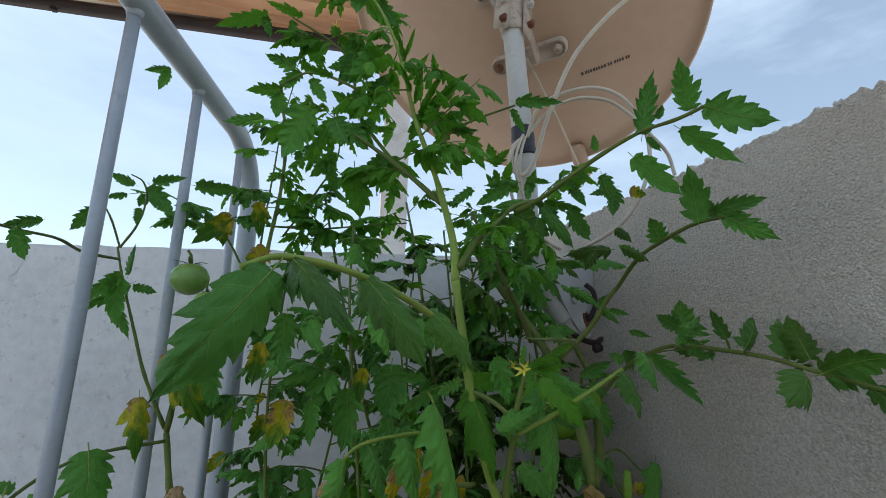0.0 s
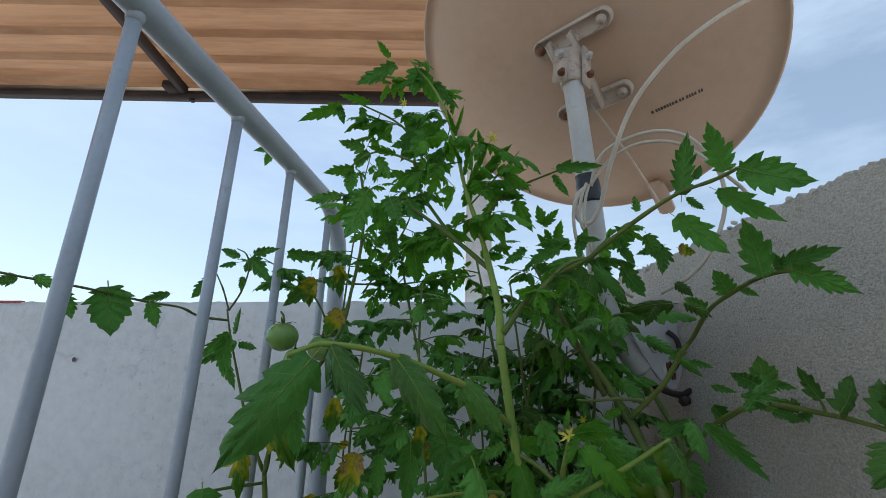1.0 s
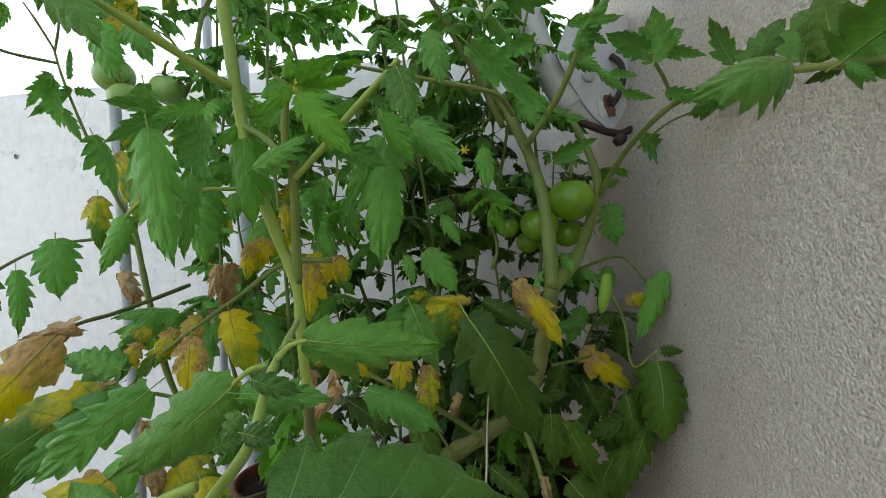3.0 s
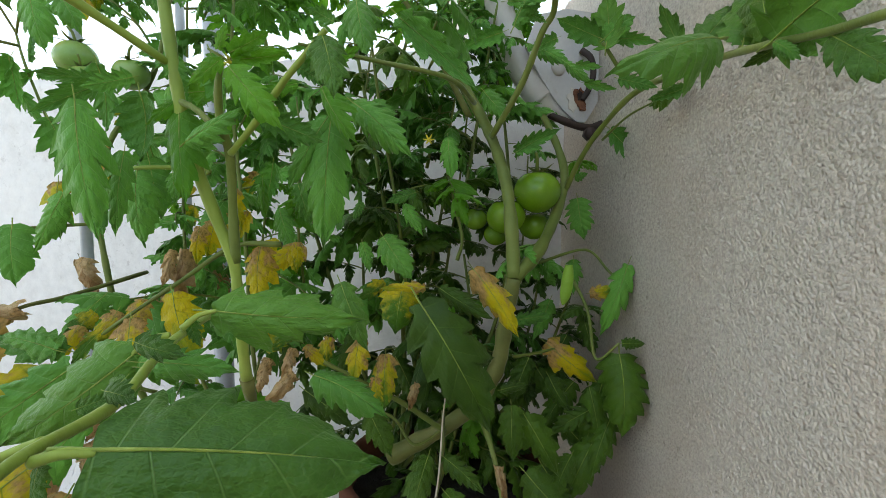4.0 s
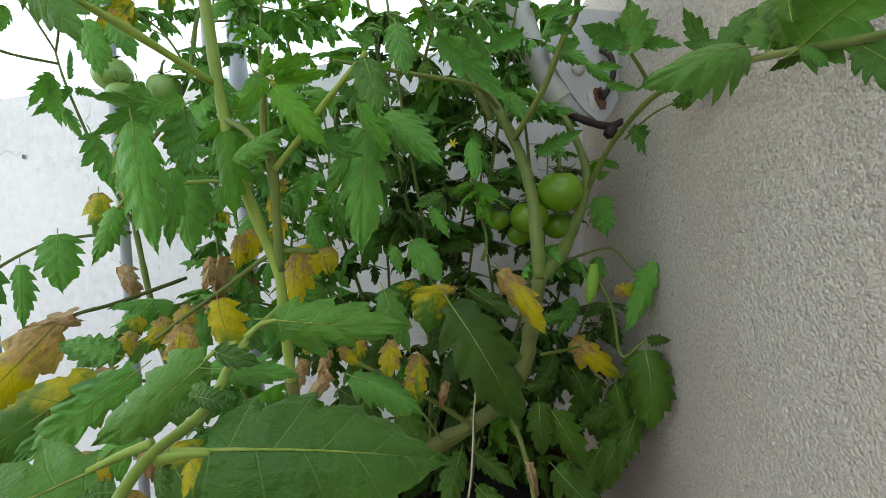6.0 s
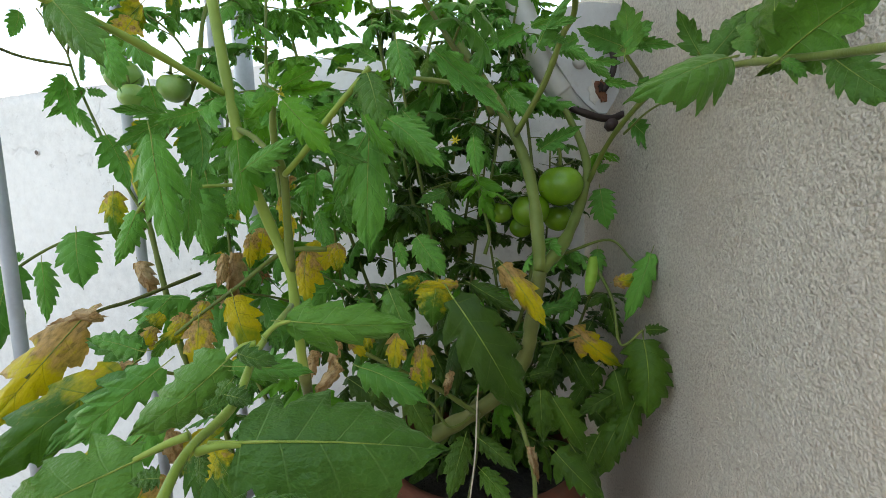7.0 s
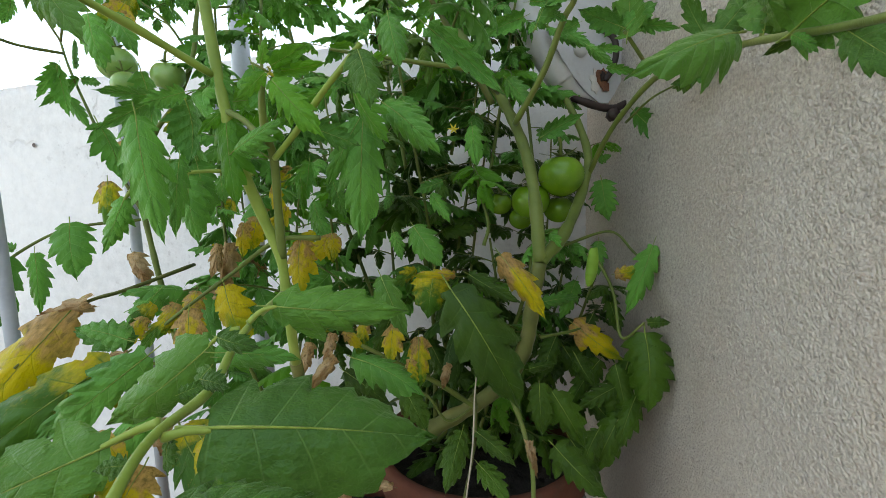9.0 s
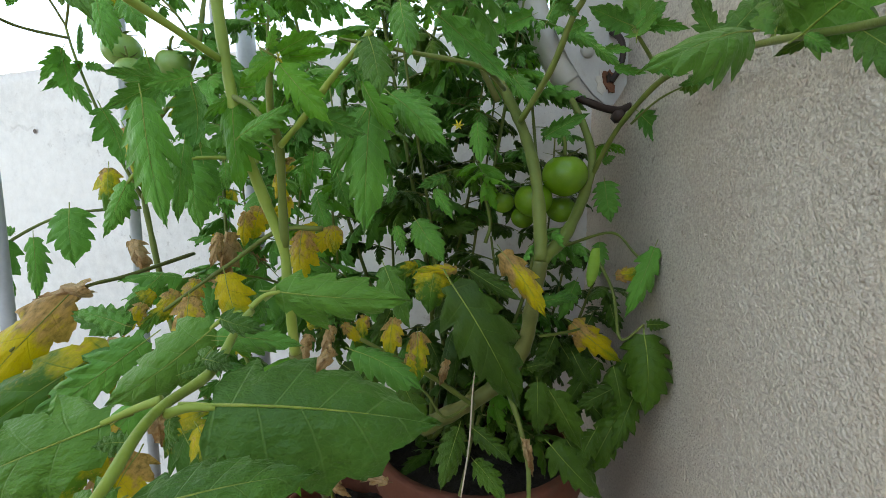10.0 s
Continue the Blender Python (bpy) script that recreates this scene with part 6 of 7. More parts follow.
stem(wall_plant, "stem", STEM_OLD, 0.0111, 0.0092, (0.295, 0.660, 0.369), (0.327, 0.653, 0.391), (0.366, 0.647, 0.416), (0.409, 0.652, 0.449), (0.432, 0.649, 0.497), (0.440, 0.646, 0.552), (0.449, 0.643, 0.605))
stem(wall_plant, "stem", STEM, 0.0089, 0.0063, (0.449, 0.643, 0.605), (0.448, 0.661, 0.670), (0.444, 0.689, 0.730), (0.429, 0.716, 0.788), (0.405, 0.742, 0.843), (0.371, 0.780, 0.910), (0.326, 0.821, 1.000))
stem(wall_plant, "stem", STEM, 0.0092, 0.0048, (0.449, 0.643, 0.605), (0.488, 0.678, 0.637), (0.524, 0.726, 0.689), (0.541, 0.752, 0.737), (0.538, 0.778, 0.783), (0.518, 0.806, 0.844), leafy=2, length=0.1, seed=4)
stem(wall_plant, "stem", STEM, 0.0044, 0.0022, (0.427, 0.700, 0.786), (0.454, 0.642, 0.837), (0.470, 0.608, 0.885), (0.479, 0.591, 0.905), (0.462, 0.522, 0.936), (0.458, 0.455, 0.952), (0.453, 0.412, 0.956), (0.459, 0.380, 0.956))
stem(wall_plant, "stem", STEM, 0.0038, 0.0021, (0.536, 0.760, 0.700), (0.548, 0.700, 0.760), (0.558, 0.650, 0.793), (0.565, 0.581, 0.814), (0.563, 0.479, 0.806), (0.558, 0.418, 0.797), (0.547, 0.366, 0.785), (0.542, 0.318, 0.774), (0.531, 0.277, 0.765), (0.519, 0.240, 0.757))
leaf(wall_plant, "broad", (0.511, 0.353, 0.784), (0.437, 0.318, 0.756), (0.10, -0.80, 0.55), 0.50)
leaf(wall_plant, "shaded", (0.558, 0.376, 0.797), (0.572, 0.403, 0.852), (-0.72, -0.68, 0.10), 0.62)
leaf(wall_plant, "shaded", (0.572, 0.386, 0.792), (0.557, 0.401, 0.783), (-0.50, -0.70, -0.40), 0.42)
leaf(wall_plant, "shaded", (0.605, 0.562, 0.813), (0.591, 0.616, 0.810), (-0.70, -0.60, 0.30), 0.50)
stem(wall_plant, "leaf_stalk", STEM, 0.0016, 0.0010, (0.568, 0.680, 0.780), (0.585, 0.640, 0.803), (0.600, 0.580, 0.811))
stem(wall_plant, "leaf_stalk", STEM, 0.0019, 0.0015, (0.562, 0.479, 0.805), (0.564, 0.483, 0.815), (0.559, 0.482, 0.825))
stem(wall_plant, "leaf_stalk", STEM, 0.0019, 0.0015, (0.561, 0.455, 0.803), (0.556, 0.454, 0.805), (0.553, 0.450, 0.813))
stem(wall_plant, "leaf_stalk", STEM, 0.0019, 0.0015, (0.558, 0.418, 0.797), (0.555, 0.402, 0.794), (0.556, 0.398, 0.800))
leaf(wall_plant, "broad", (0.543, 0.355, 0.783), (0.558, 0.292, 0.803), (-0.82, -0.34, -0.46), 0.78)
leaf(wall_plant, "broad", (0.542, 0.313, 0.771), (0.546, 0.279, 0.741), (-0.88, -0.36, 0.30), 0.60)
leaf(wall_plant, "broad", (0.555, 0.397, 0.797), (0.580, 0.415, 0.853), (-0.36, -0.83, 0.43), 0.61)
leaf(wall_plant, "broad", (0.551, 0.449, 0.810), (0.590, 0.456, 0.856), (-0.12, -0.96, 0.25), 0.48)
leaf(wall_plant, "broad", (0.560, 0.481, 0.823), (0.541, 0.486, 0.864), (-0.51, -0.85, -0.13), 0.48)
leaf(wall_plant, "green", (0.537, 0.344, 0.779), (0.544, 0.333, 0.766), (-0.80, -0.59, 0.10), 0.58)
leaf(wall_plant, "young", (0.392, 0.367, 0.813), (0.402, 0.363, 0.815), (-0.37, -0.93, 0.08), 0.50)
leaf(wall_plant, "green", (0.403, 0.407, 0.811), (0.424, 0.392, 0.844), (-0.65, -0.76, 0.08), 0.40)
leaf(wall_plant, "green", (0.398, 0.404, 0.826), (0.430, 0.385, 0.822), (-0.54, -0.84, -0.07), 0.28)
leaf(wall_plant, "green", (0.411, 0.403, 0.818), (0.424, 0.400, 0.810), (-0.33, -0.89, -0.30), 0.55)
stem(wall_plant, "stem", STEM_OLD, 0.0044, 0.0030, (0.400, 0.732, 0.819), (0.368, 0.718, 0.874), (0.326, 0.703, 0.938), (0.292, 0.690, 0.991), (0.274, 0.699, 1.034), leafy=4, length=0.13, seed=15)
stem(wall_plant, "leaf_stalk", STEM, 0.0026, 0.0015, (0.383, 0.714, 0.620), (0.390, 0.718, 0.652), (0.378, 0.745, 0.710), (0.373, 0.775, 0.788), (0.385, 0.806, 0.870), leafy=3, length=0.10, seed=17, start=0.55)
stem(wall_plant, "leaf_stalk", STEM_OLD, 0.0022, 0.0015, (0.361, 0.611, 0.452), (0.361, 0.588, 0.426), (0.356, 0.554, 0.402), (0.344, 0.520, 0.369))
stem(wall_plant, "stem", STEM, 0.0033, 0.0022, (0.402, 0.593, 0.460), (0.415, 0.568, 0.421), (0.421, 0.544, 0.387), (0.420, 0.530, 0.355))
stem(wall_plant, "stem", STEM, 0.0033, 0.0022, (0.365, 0.627, 0.418), (0.315, 0.611, 0.461), (0.267, 0.594, 0.495), (0.228, 0.586, 0.520))
stem(wall_plant, "leaf_stalk", STEM, 0.0022, 0.0015, (0.366, 0.637, 0.420), (0.327, 0.624, 0.404), (0.299, 0.628, 0.438), (0.254, 0.628, 0.447))
stem(wall_plant, "leaf_stalk", STEM, 0.0022, 0.0015, (0.497, 0.716, 0.617), (0.570, 0.740, 0.633), (0.595, 0.717, 0.606), (0.610, 0.694, 0.584))
stem(wall_plant, "leaf_stalk", STEM, 0.0026, 0.0015, (0.547, 0.746, 0.603), (0.565, 0.709, 0.550), (0.568, 0.682, 0.491), (0.592, 0.665, 0.516))
stem(wall_plant, "leaf_stalk", STEM, 0.0022, 0.0015, (0.453, 0.660, 0.501), (0.499, 0.691, 0.498), (0.527, 0.702, 0.502))
leaf(wall_plant, "green", (0.437, 0.394, 0.951), (0.411, 0.378, 1.014), (-0.57, -0.70, -0.43), 0.50)
leaf(wall_plant, "green", (0.455, 0.389, 0.963), (0.503, 0.359, 0.976), (-0.48, -0.86, -0.17), 0.46)
leaf(wall_plant, "green", (0.459, 0.380, 0.957), (0.508, 0.353, 0.927), (-0.59, -0.76, -0.27), 0.46)
leaf(wall_plant, "green", (0.459, 0.477, 0.949), (0.434, 0.470, 0.980), (-0.41, -0.76, -0.50), 0.75)
leaf(wall_plant, "green", (0.458, 0.522, 0.938), (0.423, 0.521, 0.952), (-0.13, -0.91, -0.39), 0.50)
leaf(wall_plant, "green", (0.454, 0.455, 0.953), (0.483, 0.456, 0.942), (-0.14, -0.89, -0.44), 0.40)
leaf(wall_plant, "green", (0.456, 0.390, 0.958), (0.445, 0.385, 0.978), (-0.56, -0.68, -0.47), 0.60)
stem(wall_plant, "leaf_stalk", STEM, 0.0022, 0.0015, (0.548, 0.560, 0.813), (0.517, 0.509, 0.816), (0.497, 0.496, 0.834))
leaf(wall_plant, "broad", (0.499, 0.495, 0.828), (0.497, 0.495, 0.876), (-0.55, -0.84, -0.03), 0.83)
leaf(wall_plant, "green", (0.494, 0.496, 0.838), (0.454, 0.493, 0.853), (-0.10, -0.89, -0.45), 0.57)
leaf(wall_plant, "green", (0.498, 0.496, 0.837), (0.526, 0.493, 0.858), (-0.16, -0.99, 0.05), 0.66)
leaf(wall_plant, "green", (0.513, 0.512, 0.844), (0.549, 0.500, 0.835), (-0.35, -0.89, -0.29), 0.40)
leaf(wall_plant, "green", (0.517, 0.508, 0.807), (0.549, 0.497, 0.796), (-0.40, -0.89, -0.24), 0.45)
leaf(wall_plant, "green", (0.527, 0.632, 0.838), (0.565, 0.630, 0.831), (-0.08, -0.95, -0.30), 0.35)
leaf(wall_plant, "green", (0.495, 0.637, 0.891), (0.460, 0.636, 0.876), (0.06, -0.99, -0.08), 0.50)
leaf(wall_plant, "green", (0.590, 0.530, 0.805), (0.552, 0.528, 0.793), (0.07, -1.00, -0.02), 0.40)
leaf(wall_plant, "green", (0.602, 0.742, 0.805), (0.656, 0.737, 0.756), (-0.28, -0.94, -0.21), 0.50)
leaf(wall_plant, "green", (0.497, 0.755, 0.922), (0.538, 0.721, 0.885), (-0.64, -0.77, 0.01), 0.44)
leaf(wall_plant, "green", (0.526, 0.711, 0.888), (0.556, 0.687, 0.851), (-0.58, -0.81, 0.05), 0.32)
leaf(wall_plant, "green", (0.534, 0.689, 0.878), (0.564, 0.669, 0.868), (-0.61, -0.78, -0.16), 0.34)
leaf(wall_plant, "green", (0.457, 0.673, 0.764), (0.509, 0.657, 0.789), (-0.24, -0.96, -0.12), 0.45)
leaf(wall_plant, "green", (0.573, 0.790, 0.709), (0.579, 0.772, 0.645), (-0.34, -0.91, 0.22), 0.74)
leaf(wall_plant, "green", (0.563, 0.773, 0.737), (0.586, 0.775, 0.747), (0.04, -0.99, 0.10), 0.60)
leaf(wall_plant, "green", (0.369, 0.694, 0.784), (0.374, 0.667, 0.730), (-0.11, -0.89, 0.43), 0.48)
leaf(wall_plant, "green", (0.417, 0.703, 0.846), (0.450, 0.678, 0.803), (-0.45, -0.88, 0.15), 0.54)
leaf(wall_plant, "green", (0.399, 0.753, 0.929), (0.356, 0.722, 0.852), (0.25, -0.94, 0.24), 0.36)
leaf(wall_plant, "green", (0.449, 0.756, 0.943), (0.381, 0.730, 0.906), (0.40, -0.91, -0.07), 0.40)
leaf(wall_plant, "green", (0.296, 0.575, 0.660), (0.328, 0.550, 0.616), (-0.15, -0.90, 0.40), 0.61)
leaf(wall_plant, "green", (0.272, 0.584, 0.653), (0.282, 0.570, 0.622), (0.03, -0.91, 0.41), 0.48)
leaf(wall_plant, "green", (0.160, 0.657, 0.690), (0.184, 0.632, 0.647), (0.05, -0.85, 0.53), 0.57)
leaf(wall_plant, "green", (0.328, 0.663, 0.711), (0.292, 0.641, 0.697), (0.48, -0.86, 0.16), 0.44)
leaf(wall_plant, "green", (0.313, 0.661, 0.696), (0.335, 0.637, 0.660), (-0.22, -0.86, 0.45), 0.44)
leaf(wall_plant, "green", (0.264, 0.640, 0.698), (0.257, 0.627, 0.677), (0.27, -0.85, 0.44), 0.54)
leaf(wall_plant, "yellow", (0.506, 0.702, 0.507), (0.580, 0.697, 0.450), (0.00, -1.00, 0.10), 0.50)
leaf(wall_plant, "shaded", (0.592, 0.663, 0.503), (0.588, 0.631, 0.403), (-0.37, -0.88, 0.30), 0.73)
leaf(wall_plant, "shaded", (0.592, 0.655, 0.519), (0.624, 0.656, 0.517), (0.03, -0.96, 0.28), 0.60)
leaf(wall_plant, "turning", (0.565, 0.702, 0.576), (0.608, 0.694, 0.583), (-0.21, -0.96, 0.20), 0.53)
leaf(wall_plant, "green", (0.615, 0.698, 0.616), (0.573, 0.685, 0.518), (-0.34, -0.90, 0.27), 0.34)
leaf(wall_plant, "green", (0.556, 0.748, 0.618), (0.553, 0.731, 0.569), (-0.30, -0.90, 0.32), 0.59)
leaf(wall_plant, "green", (0.515, 0.755, 0.603), (0.532, 0.752, 0.576), (-0.16, -0.99, 0.01), 0.60)
leaf(wall_plant, "shaded", (0.462, 0.632, 0.437), (0.501, 0.604, 0.366), (-0.14, -0.94, 0.30), 0.56)
leaf(wall_plant, "shaded", (0.446, 0.633, 0.448), (0.446, 0.605, 0.389), (-0.17, -0.89, 0.42), 0.59)
leaf(wall_plant, "shaded", (0.453, 0.576, 0.395), (0.509, 0.551, 0.344), (-0.06, -0.92, 0.39), 0.61)
leaf(wall_plant, "shaded", (0.433, 0.635, 0.467), (0.471, 0.637, 0.474), (-0.03, -0.92, 0.40), 0.50)
leaf(wall_plant, "shaded", (0.360, 0.548, 0.430), (0.401, 0.525, 0.401), (-0.10, -0.84, 0.53), 0.48)
leaf(wall_plant, "shaded", (0.344, 0.548, 0.431), (0.324, 0.501, 0.387), (0.08, -0.70, 0.71), 0.48)
leaf(wall_plant, "shaded", (0.361, 0.543, 0.395), (0.392, 0.501, 0.376), (-0.32, -0.57, 0.75), 0.51)
leaf(wall_plant, "shaded", (0.509, 0.697, 0.462), (0.537, 0.681, 0.417), (-0.17, -0.96, 0.22), 0.63)
leaf(wall_plant, "shaded", (0.574, 0.693, 0.419), (0.504, 0.677, 0.390), (-0.04, -0.84, 0.54), 0.44)
leaf(wall_plant, "shaded", (0.566, 0.696, 0.444), (0.573, 0.667, 0.373), (-0.31, -0.89, 0.33), 0.53)
leaf(wall_plant, "shaded", (0.491, 0.689, 0.406), (0.488, 0.673, 0.362), (-0.22, -0.91, 0.35), 0.63)
leaf(wall_plant, "shaded", (0.527, 0.646, 0.376), (0.497, 0.620, 0.336), (-0.17, -0.77, 0.62), 0.61)
leaf(wall_plant, "shaded", (0.389, 0.637, 0.494), (0.427, 0.640, 0.508), (-0.06, -0.94, 0.35), 0.50)
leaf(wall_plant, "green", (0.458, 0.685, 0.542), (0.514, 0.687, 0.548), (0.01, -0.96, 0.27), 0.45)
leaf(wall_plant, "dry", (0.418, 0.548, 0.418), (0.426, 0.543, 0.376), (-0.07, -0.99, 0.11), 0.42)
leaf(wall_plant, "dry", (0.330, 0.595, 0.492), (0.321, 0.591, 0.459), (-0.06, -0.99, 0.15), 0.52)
leaf(wall_plant, "shaded", (0.553, 0.725, 0.443), (0.504, 0.706, 0.378), (-0.23, -0.87, 0.43), 0.55)
leaf(wall_plant, "shaded", (0.588, 0.707, 0.448), (0.554, 0.684, 0.351), (-0.34, -0.88, 0.33), 0.51)
leaf(wall_plant, "shaded", (0.505, 0.746, 0.455), (0.540, 0.729, 0.391), (-0.15, -0.97, 0.18), 0.57)
leaf(wall_plant, "shaded", (0.567, 0.677, 0.380), (0.520, 0.647, 0.308), (-0.27, -0.81, 0.52), 0.56)
leaf(wall_plant, "shaded", (0.590, 0.681, 0.407), (0.554, 0.652, 0.338), (-0.30, -0.81, 0.50), 0.51)
leaf(wall_plant, "shaded", (0.531, 0.718, 0.391), (0.577, 0.693, 0.339), (-0.17, -0.93, 0.31), 0.55)
leaf(wall_plant, "shaded", (0.490, 0.653, 0.361), (0.525, 0.626, 0.298), (-0.13, -0.93, 0.33), 0.56)
leaf(wall_plant, "shaded", (0.490, 0.738, 0.474), (0.460, 0.719, 0.410), (-0.19, -0.91, 0.36), 0.51)
leaf(wall_plant, "shaded", (0.430, 0.713, 0.449), (0.402, 0.695, 0.387), (-0.14, -0.93, 0.34), 0.51)
leaf(wall_plant, "shaded", (0.553, 0.763, 0.501), (0.522, 0.744, 0.435), (-0.24, -0.90, 0.37), 0.50)
leaf(wall_plant, "shaded", (0.577, 0.768, 0.536), (0.593, 0.750, 0.468), (-0.30, -0.94, 0.18), 0.46)
leaf(wall_plant, "green", (0.531, 0.779, 0.553), (0.500, 0.761, 0.494), (-0.17, -0.91, 0.37), 0.49)
leaf(wall_plant, "shaded", (0.244, 0.737, 0.516), (0.217, 0.718, 0.451), (0.12, -0.96, 0.23), 0.51)
leaf(wall_plant, "green", (0.188, 0.760, 0.548), (0.234, 0.734, 0.490), (0.04, -0.90, 0.44), 0.49)
leaf(wall_plant, "shaded", (0.295, 0.734, 0.480), (0.328, 0.716, 0.414), (0.07, -0.95, 0.29), 0.51)
leaf(wall_plant, "shaded", (0.157, 0.736, 0.519), (0.132, 0.717, 0.454), (0.22, -0.96, 0.19), 0.51)
tomato(wall_plant, TOMATO, (0.496, 0.728, 0.716), 0.0325, 1, 229)
tomato(wall_plant, TOMATO, (0.453, 0.733, 0.681), 0.0275, 8, 312)
tomato(wall_plant, TOMATO, (0.414, 0.782, 0.677), 0.0182, 15, 35)
tomato(wall_plant, TOMATO, (0.500, 0.763, 0.667), 0.022, -8, 118)
tomato(wall_plant, TOMATO, (0.444, 0.770, 0.654), 0.018, -1, 201)

stem(rail_plant, "stem", STEM, 0.0055, 0.0044, (-0.035, 0.990, 0.130), (-0.048, 0.813, 0.227), (-0.071, 0.801, 0.321), (-0.118, 0.793, 0.438), (-0.142, 0.794, 0.555), (-0.167, 0.805, 0.678))
stem(rail_plant, "stem", STEM, 0.0044, 0.0030, (-0.167, 0.805, 0.678), (-0.161, 0.812, 0.746), (-0.143, 0.817, 0.806), (-0.096, 0.811, 0.857), (-0.062, 0.807, 0.924), (-0.050, 0.814, 1.001), (-0.045, 0.879, 1.104), (-0.044, 0.868, 1.193), (-0.056, 0.867, 1.262), leafy=5, length=0.13, seed=31, start=0.45)
stem(rail_plant, "stem", STEM, 0.0030, 0.0015, (-0.170, 0.806, 0.683), (-0.206, 0.803, 0.760), (-0.227, 0.799, 0.823), (-0.253, 0.797, 0.902), (-0.268, 0.802, 0.950))
stem(rail_plant, "leaf_stalk", STEM_OLD, 0.0018, 0.0012, (-0.263, 0.797, 0.948), (-0.273, 0.781, 0.983), (-0.286, 0.775, 1.009))
stem(rail_plant, "leaf_stalk", STEM_OLD, 0.0019, 0.0010, (-0.263, 0.797, 0.948), (-0.240, 0.779, 0.981), (-0.229, 0.766, 1.020), (-0.235, 0.759, 1.044), (-0.250, 0.753, 1.052))
stem(rail_plant, "leaf_stalk", STEM_OLD, 0.0022, 0.0013, (-0.261, 0.797, 0.930), (-0.287, 0.742, 0.928), (-0.297, 0.688, 0.934), (-0.322, 0.639, 0.933), (-0.358, 0.557, 0.935), (-0.388, 0.497, 0.934), (-0.414, 0.457, 0.936))
stem(rail_plant, "leaf_stalk", STEM, 0.0026, 0.0015, (-0.165, 0.794, 0.668), (-0.244, 0.754, 0.660), (-0.293, 0.722, 0.633), (-0.341, 0.657, 0.570), (-0.378, 0.614, 0.534), (-0.379, 0.572, 0.520))
leaf(rail_plant, "green", (-0.241, 0.745, 0.668), (-0.217, 0.717, 0.587), (0.44, -0.80, 0.41), 0.74)
leaf(rail_plant, "green", (-0.305, 0.702, 0.624), (-0.322, 0.669, 0.490), (0.59, -0.80, 0.12), 0.45)
leaf(rail_plant, "green", (-0.279, 0.721, 0.626), (-0.266, 0.703, 0.536), (0.54, -0.81, 0.25), 0.38)
leaf(rail_plant, "green", (-0.324, 0.645, 0.556), (-0.327, 0.618, 0.475), (0.63, -0.74, 0.23), 0.65)
leaf(rail_plant, "green", (-0.357, 0.614, 0.536), (-0.355, 0.585, 0.446), (0.66, -0.71, 0.24), 0.52)
leaf(rail_plant, "green", (-0.299, 0.712, 0.633), (-0.322, 0.714, 0.643), (0.12, -0.93, 0.35), 0.70)
leaf(rail_plant, "green", (-0.242, 0.796, 0.893), (-0.306, 0.793, 0.851), (0.28, -0.89, -0.36), 0.30)
leaf(rail_plant, "green", (-0.237, 0.796, 0.889), (-0.202, 0.794, 0.882), (-0.06, -0.99, -0.12), 0.50)
leaf(rail_plant, "green", (-0.260, 0.793, 0.864), (-0.229, 0.788, 0.813), (0.28, -0.92, 0.26), 0.38)
leaf(rail_plant, "turning", (-0.176, 0.786, 0.793), (-0.106, 0.756, 0.695), (0.14, -0.91, 0.38), 0.46)
leaf(rail_plant, "turning", (-0.202, 0.780, 0.730), (-0.190, 0.762, 0.645), (0.44, -0.86, 0.25), 0.49)
leaf(rail_plant, "green", (-0.246, 0.797, 0.907), (-0.244, 0.802, 0.958), (0.51, -0.86, 0.07), 0.22)
leaf(rail_plant, "green", (0.032, 0.716, 0.610), (-0.003, 0.713, 0.571), (0.10, -1.00, -0.01), 0.50)
leaf(rail_plant, "green", (-0.347, 0.585, 0.943), (-0.334, 0.594, 0.877), (0.49, -0.87, -0.01), 0.85)
leaf(rail_plant, "green", (-0.316, 0.638, 0.933), (-0.306, 0.648, 0.896), (0.45, -0.88, -0.13), 0.60)
leaf(rail_plant, "green", (-0.300, 0.653, 0.949), (-0.342, 0.659, 0.940), (-0.08, -0.95, -0.31), 0.40)
leaf(rail_plant, "green", (-0.371, 0.540, 0.927), (-0.357, 0.549, 0.893), (0.52, -0.86, -0.01), 0.60)
leaf(rail_plant, "green", (-0.383, 0.507, 0.937), (-0.356, 0.508, 0.925), (0.08, -0.99, 0.10), 0.60)
leaf(rail_plant, "green", (-0.394, 0.498, 0.934), (-0.419, 0.502, 0.927), (-0.04, -0.90, -0.44), 0.60)
leaf(rail_plant, "green", (-0.284, 0.743, 0.992), (-0.314, 0.755, 0.960), (0.15, -0.87, -0.47), 0.60)
leaf(rail_plant, "green", (-0.250, 0.768, 0.900), (-0.248, 0.778, 0.830), (0.34, -0.93, -0.13), 0.51)
leaf(rail_plant, "green", (-0.246, 0.766, 0.905), (-0.292, 0.774, 0.856), (0.14, -0.94, -0.30), 0.37)
leaf(rail_plant, "green", (-0.248, 0.767, 1.041), (-0.284, 0.766, 1.054), (-0.02, -0.99, -0.12), 0.45)
leaf(rail_plant, "green", (-0.227, 0.765, 1.041), (-0.190, 0.774, 0.998), (0.16, -0.98, -0.08), 0.50)
leaf(rail_plant, "green", (-0.223, 0.763, 1.046), (-0.173, 0.755, 1.057), (-0.07, -0.93, -0.35), 0.40)
leaf(rail_plant, "green", (-0.234, 0.756, 1.002), (-0.237, 0.764, 0.978), (0.30, -0.90, -0.33), 0.60)
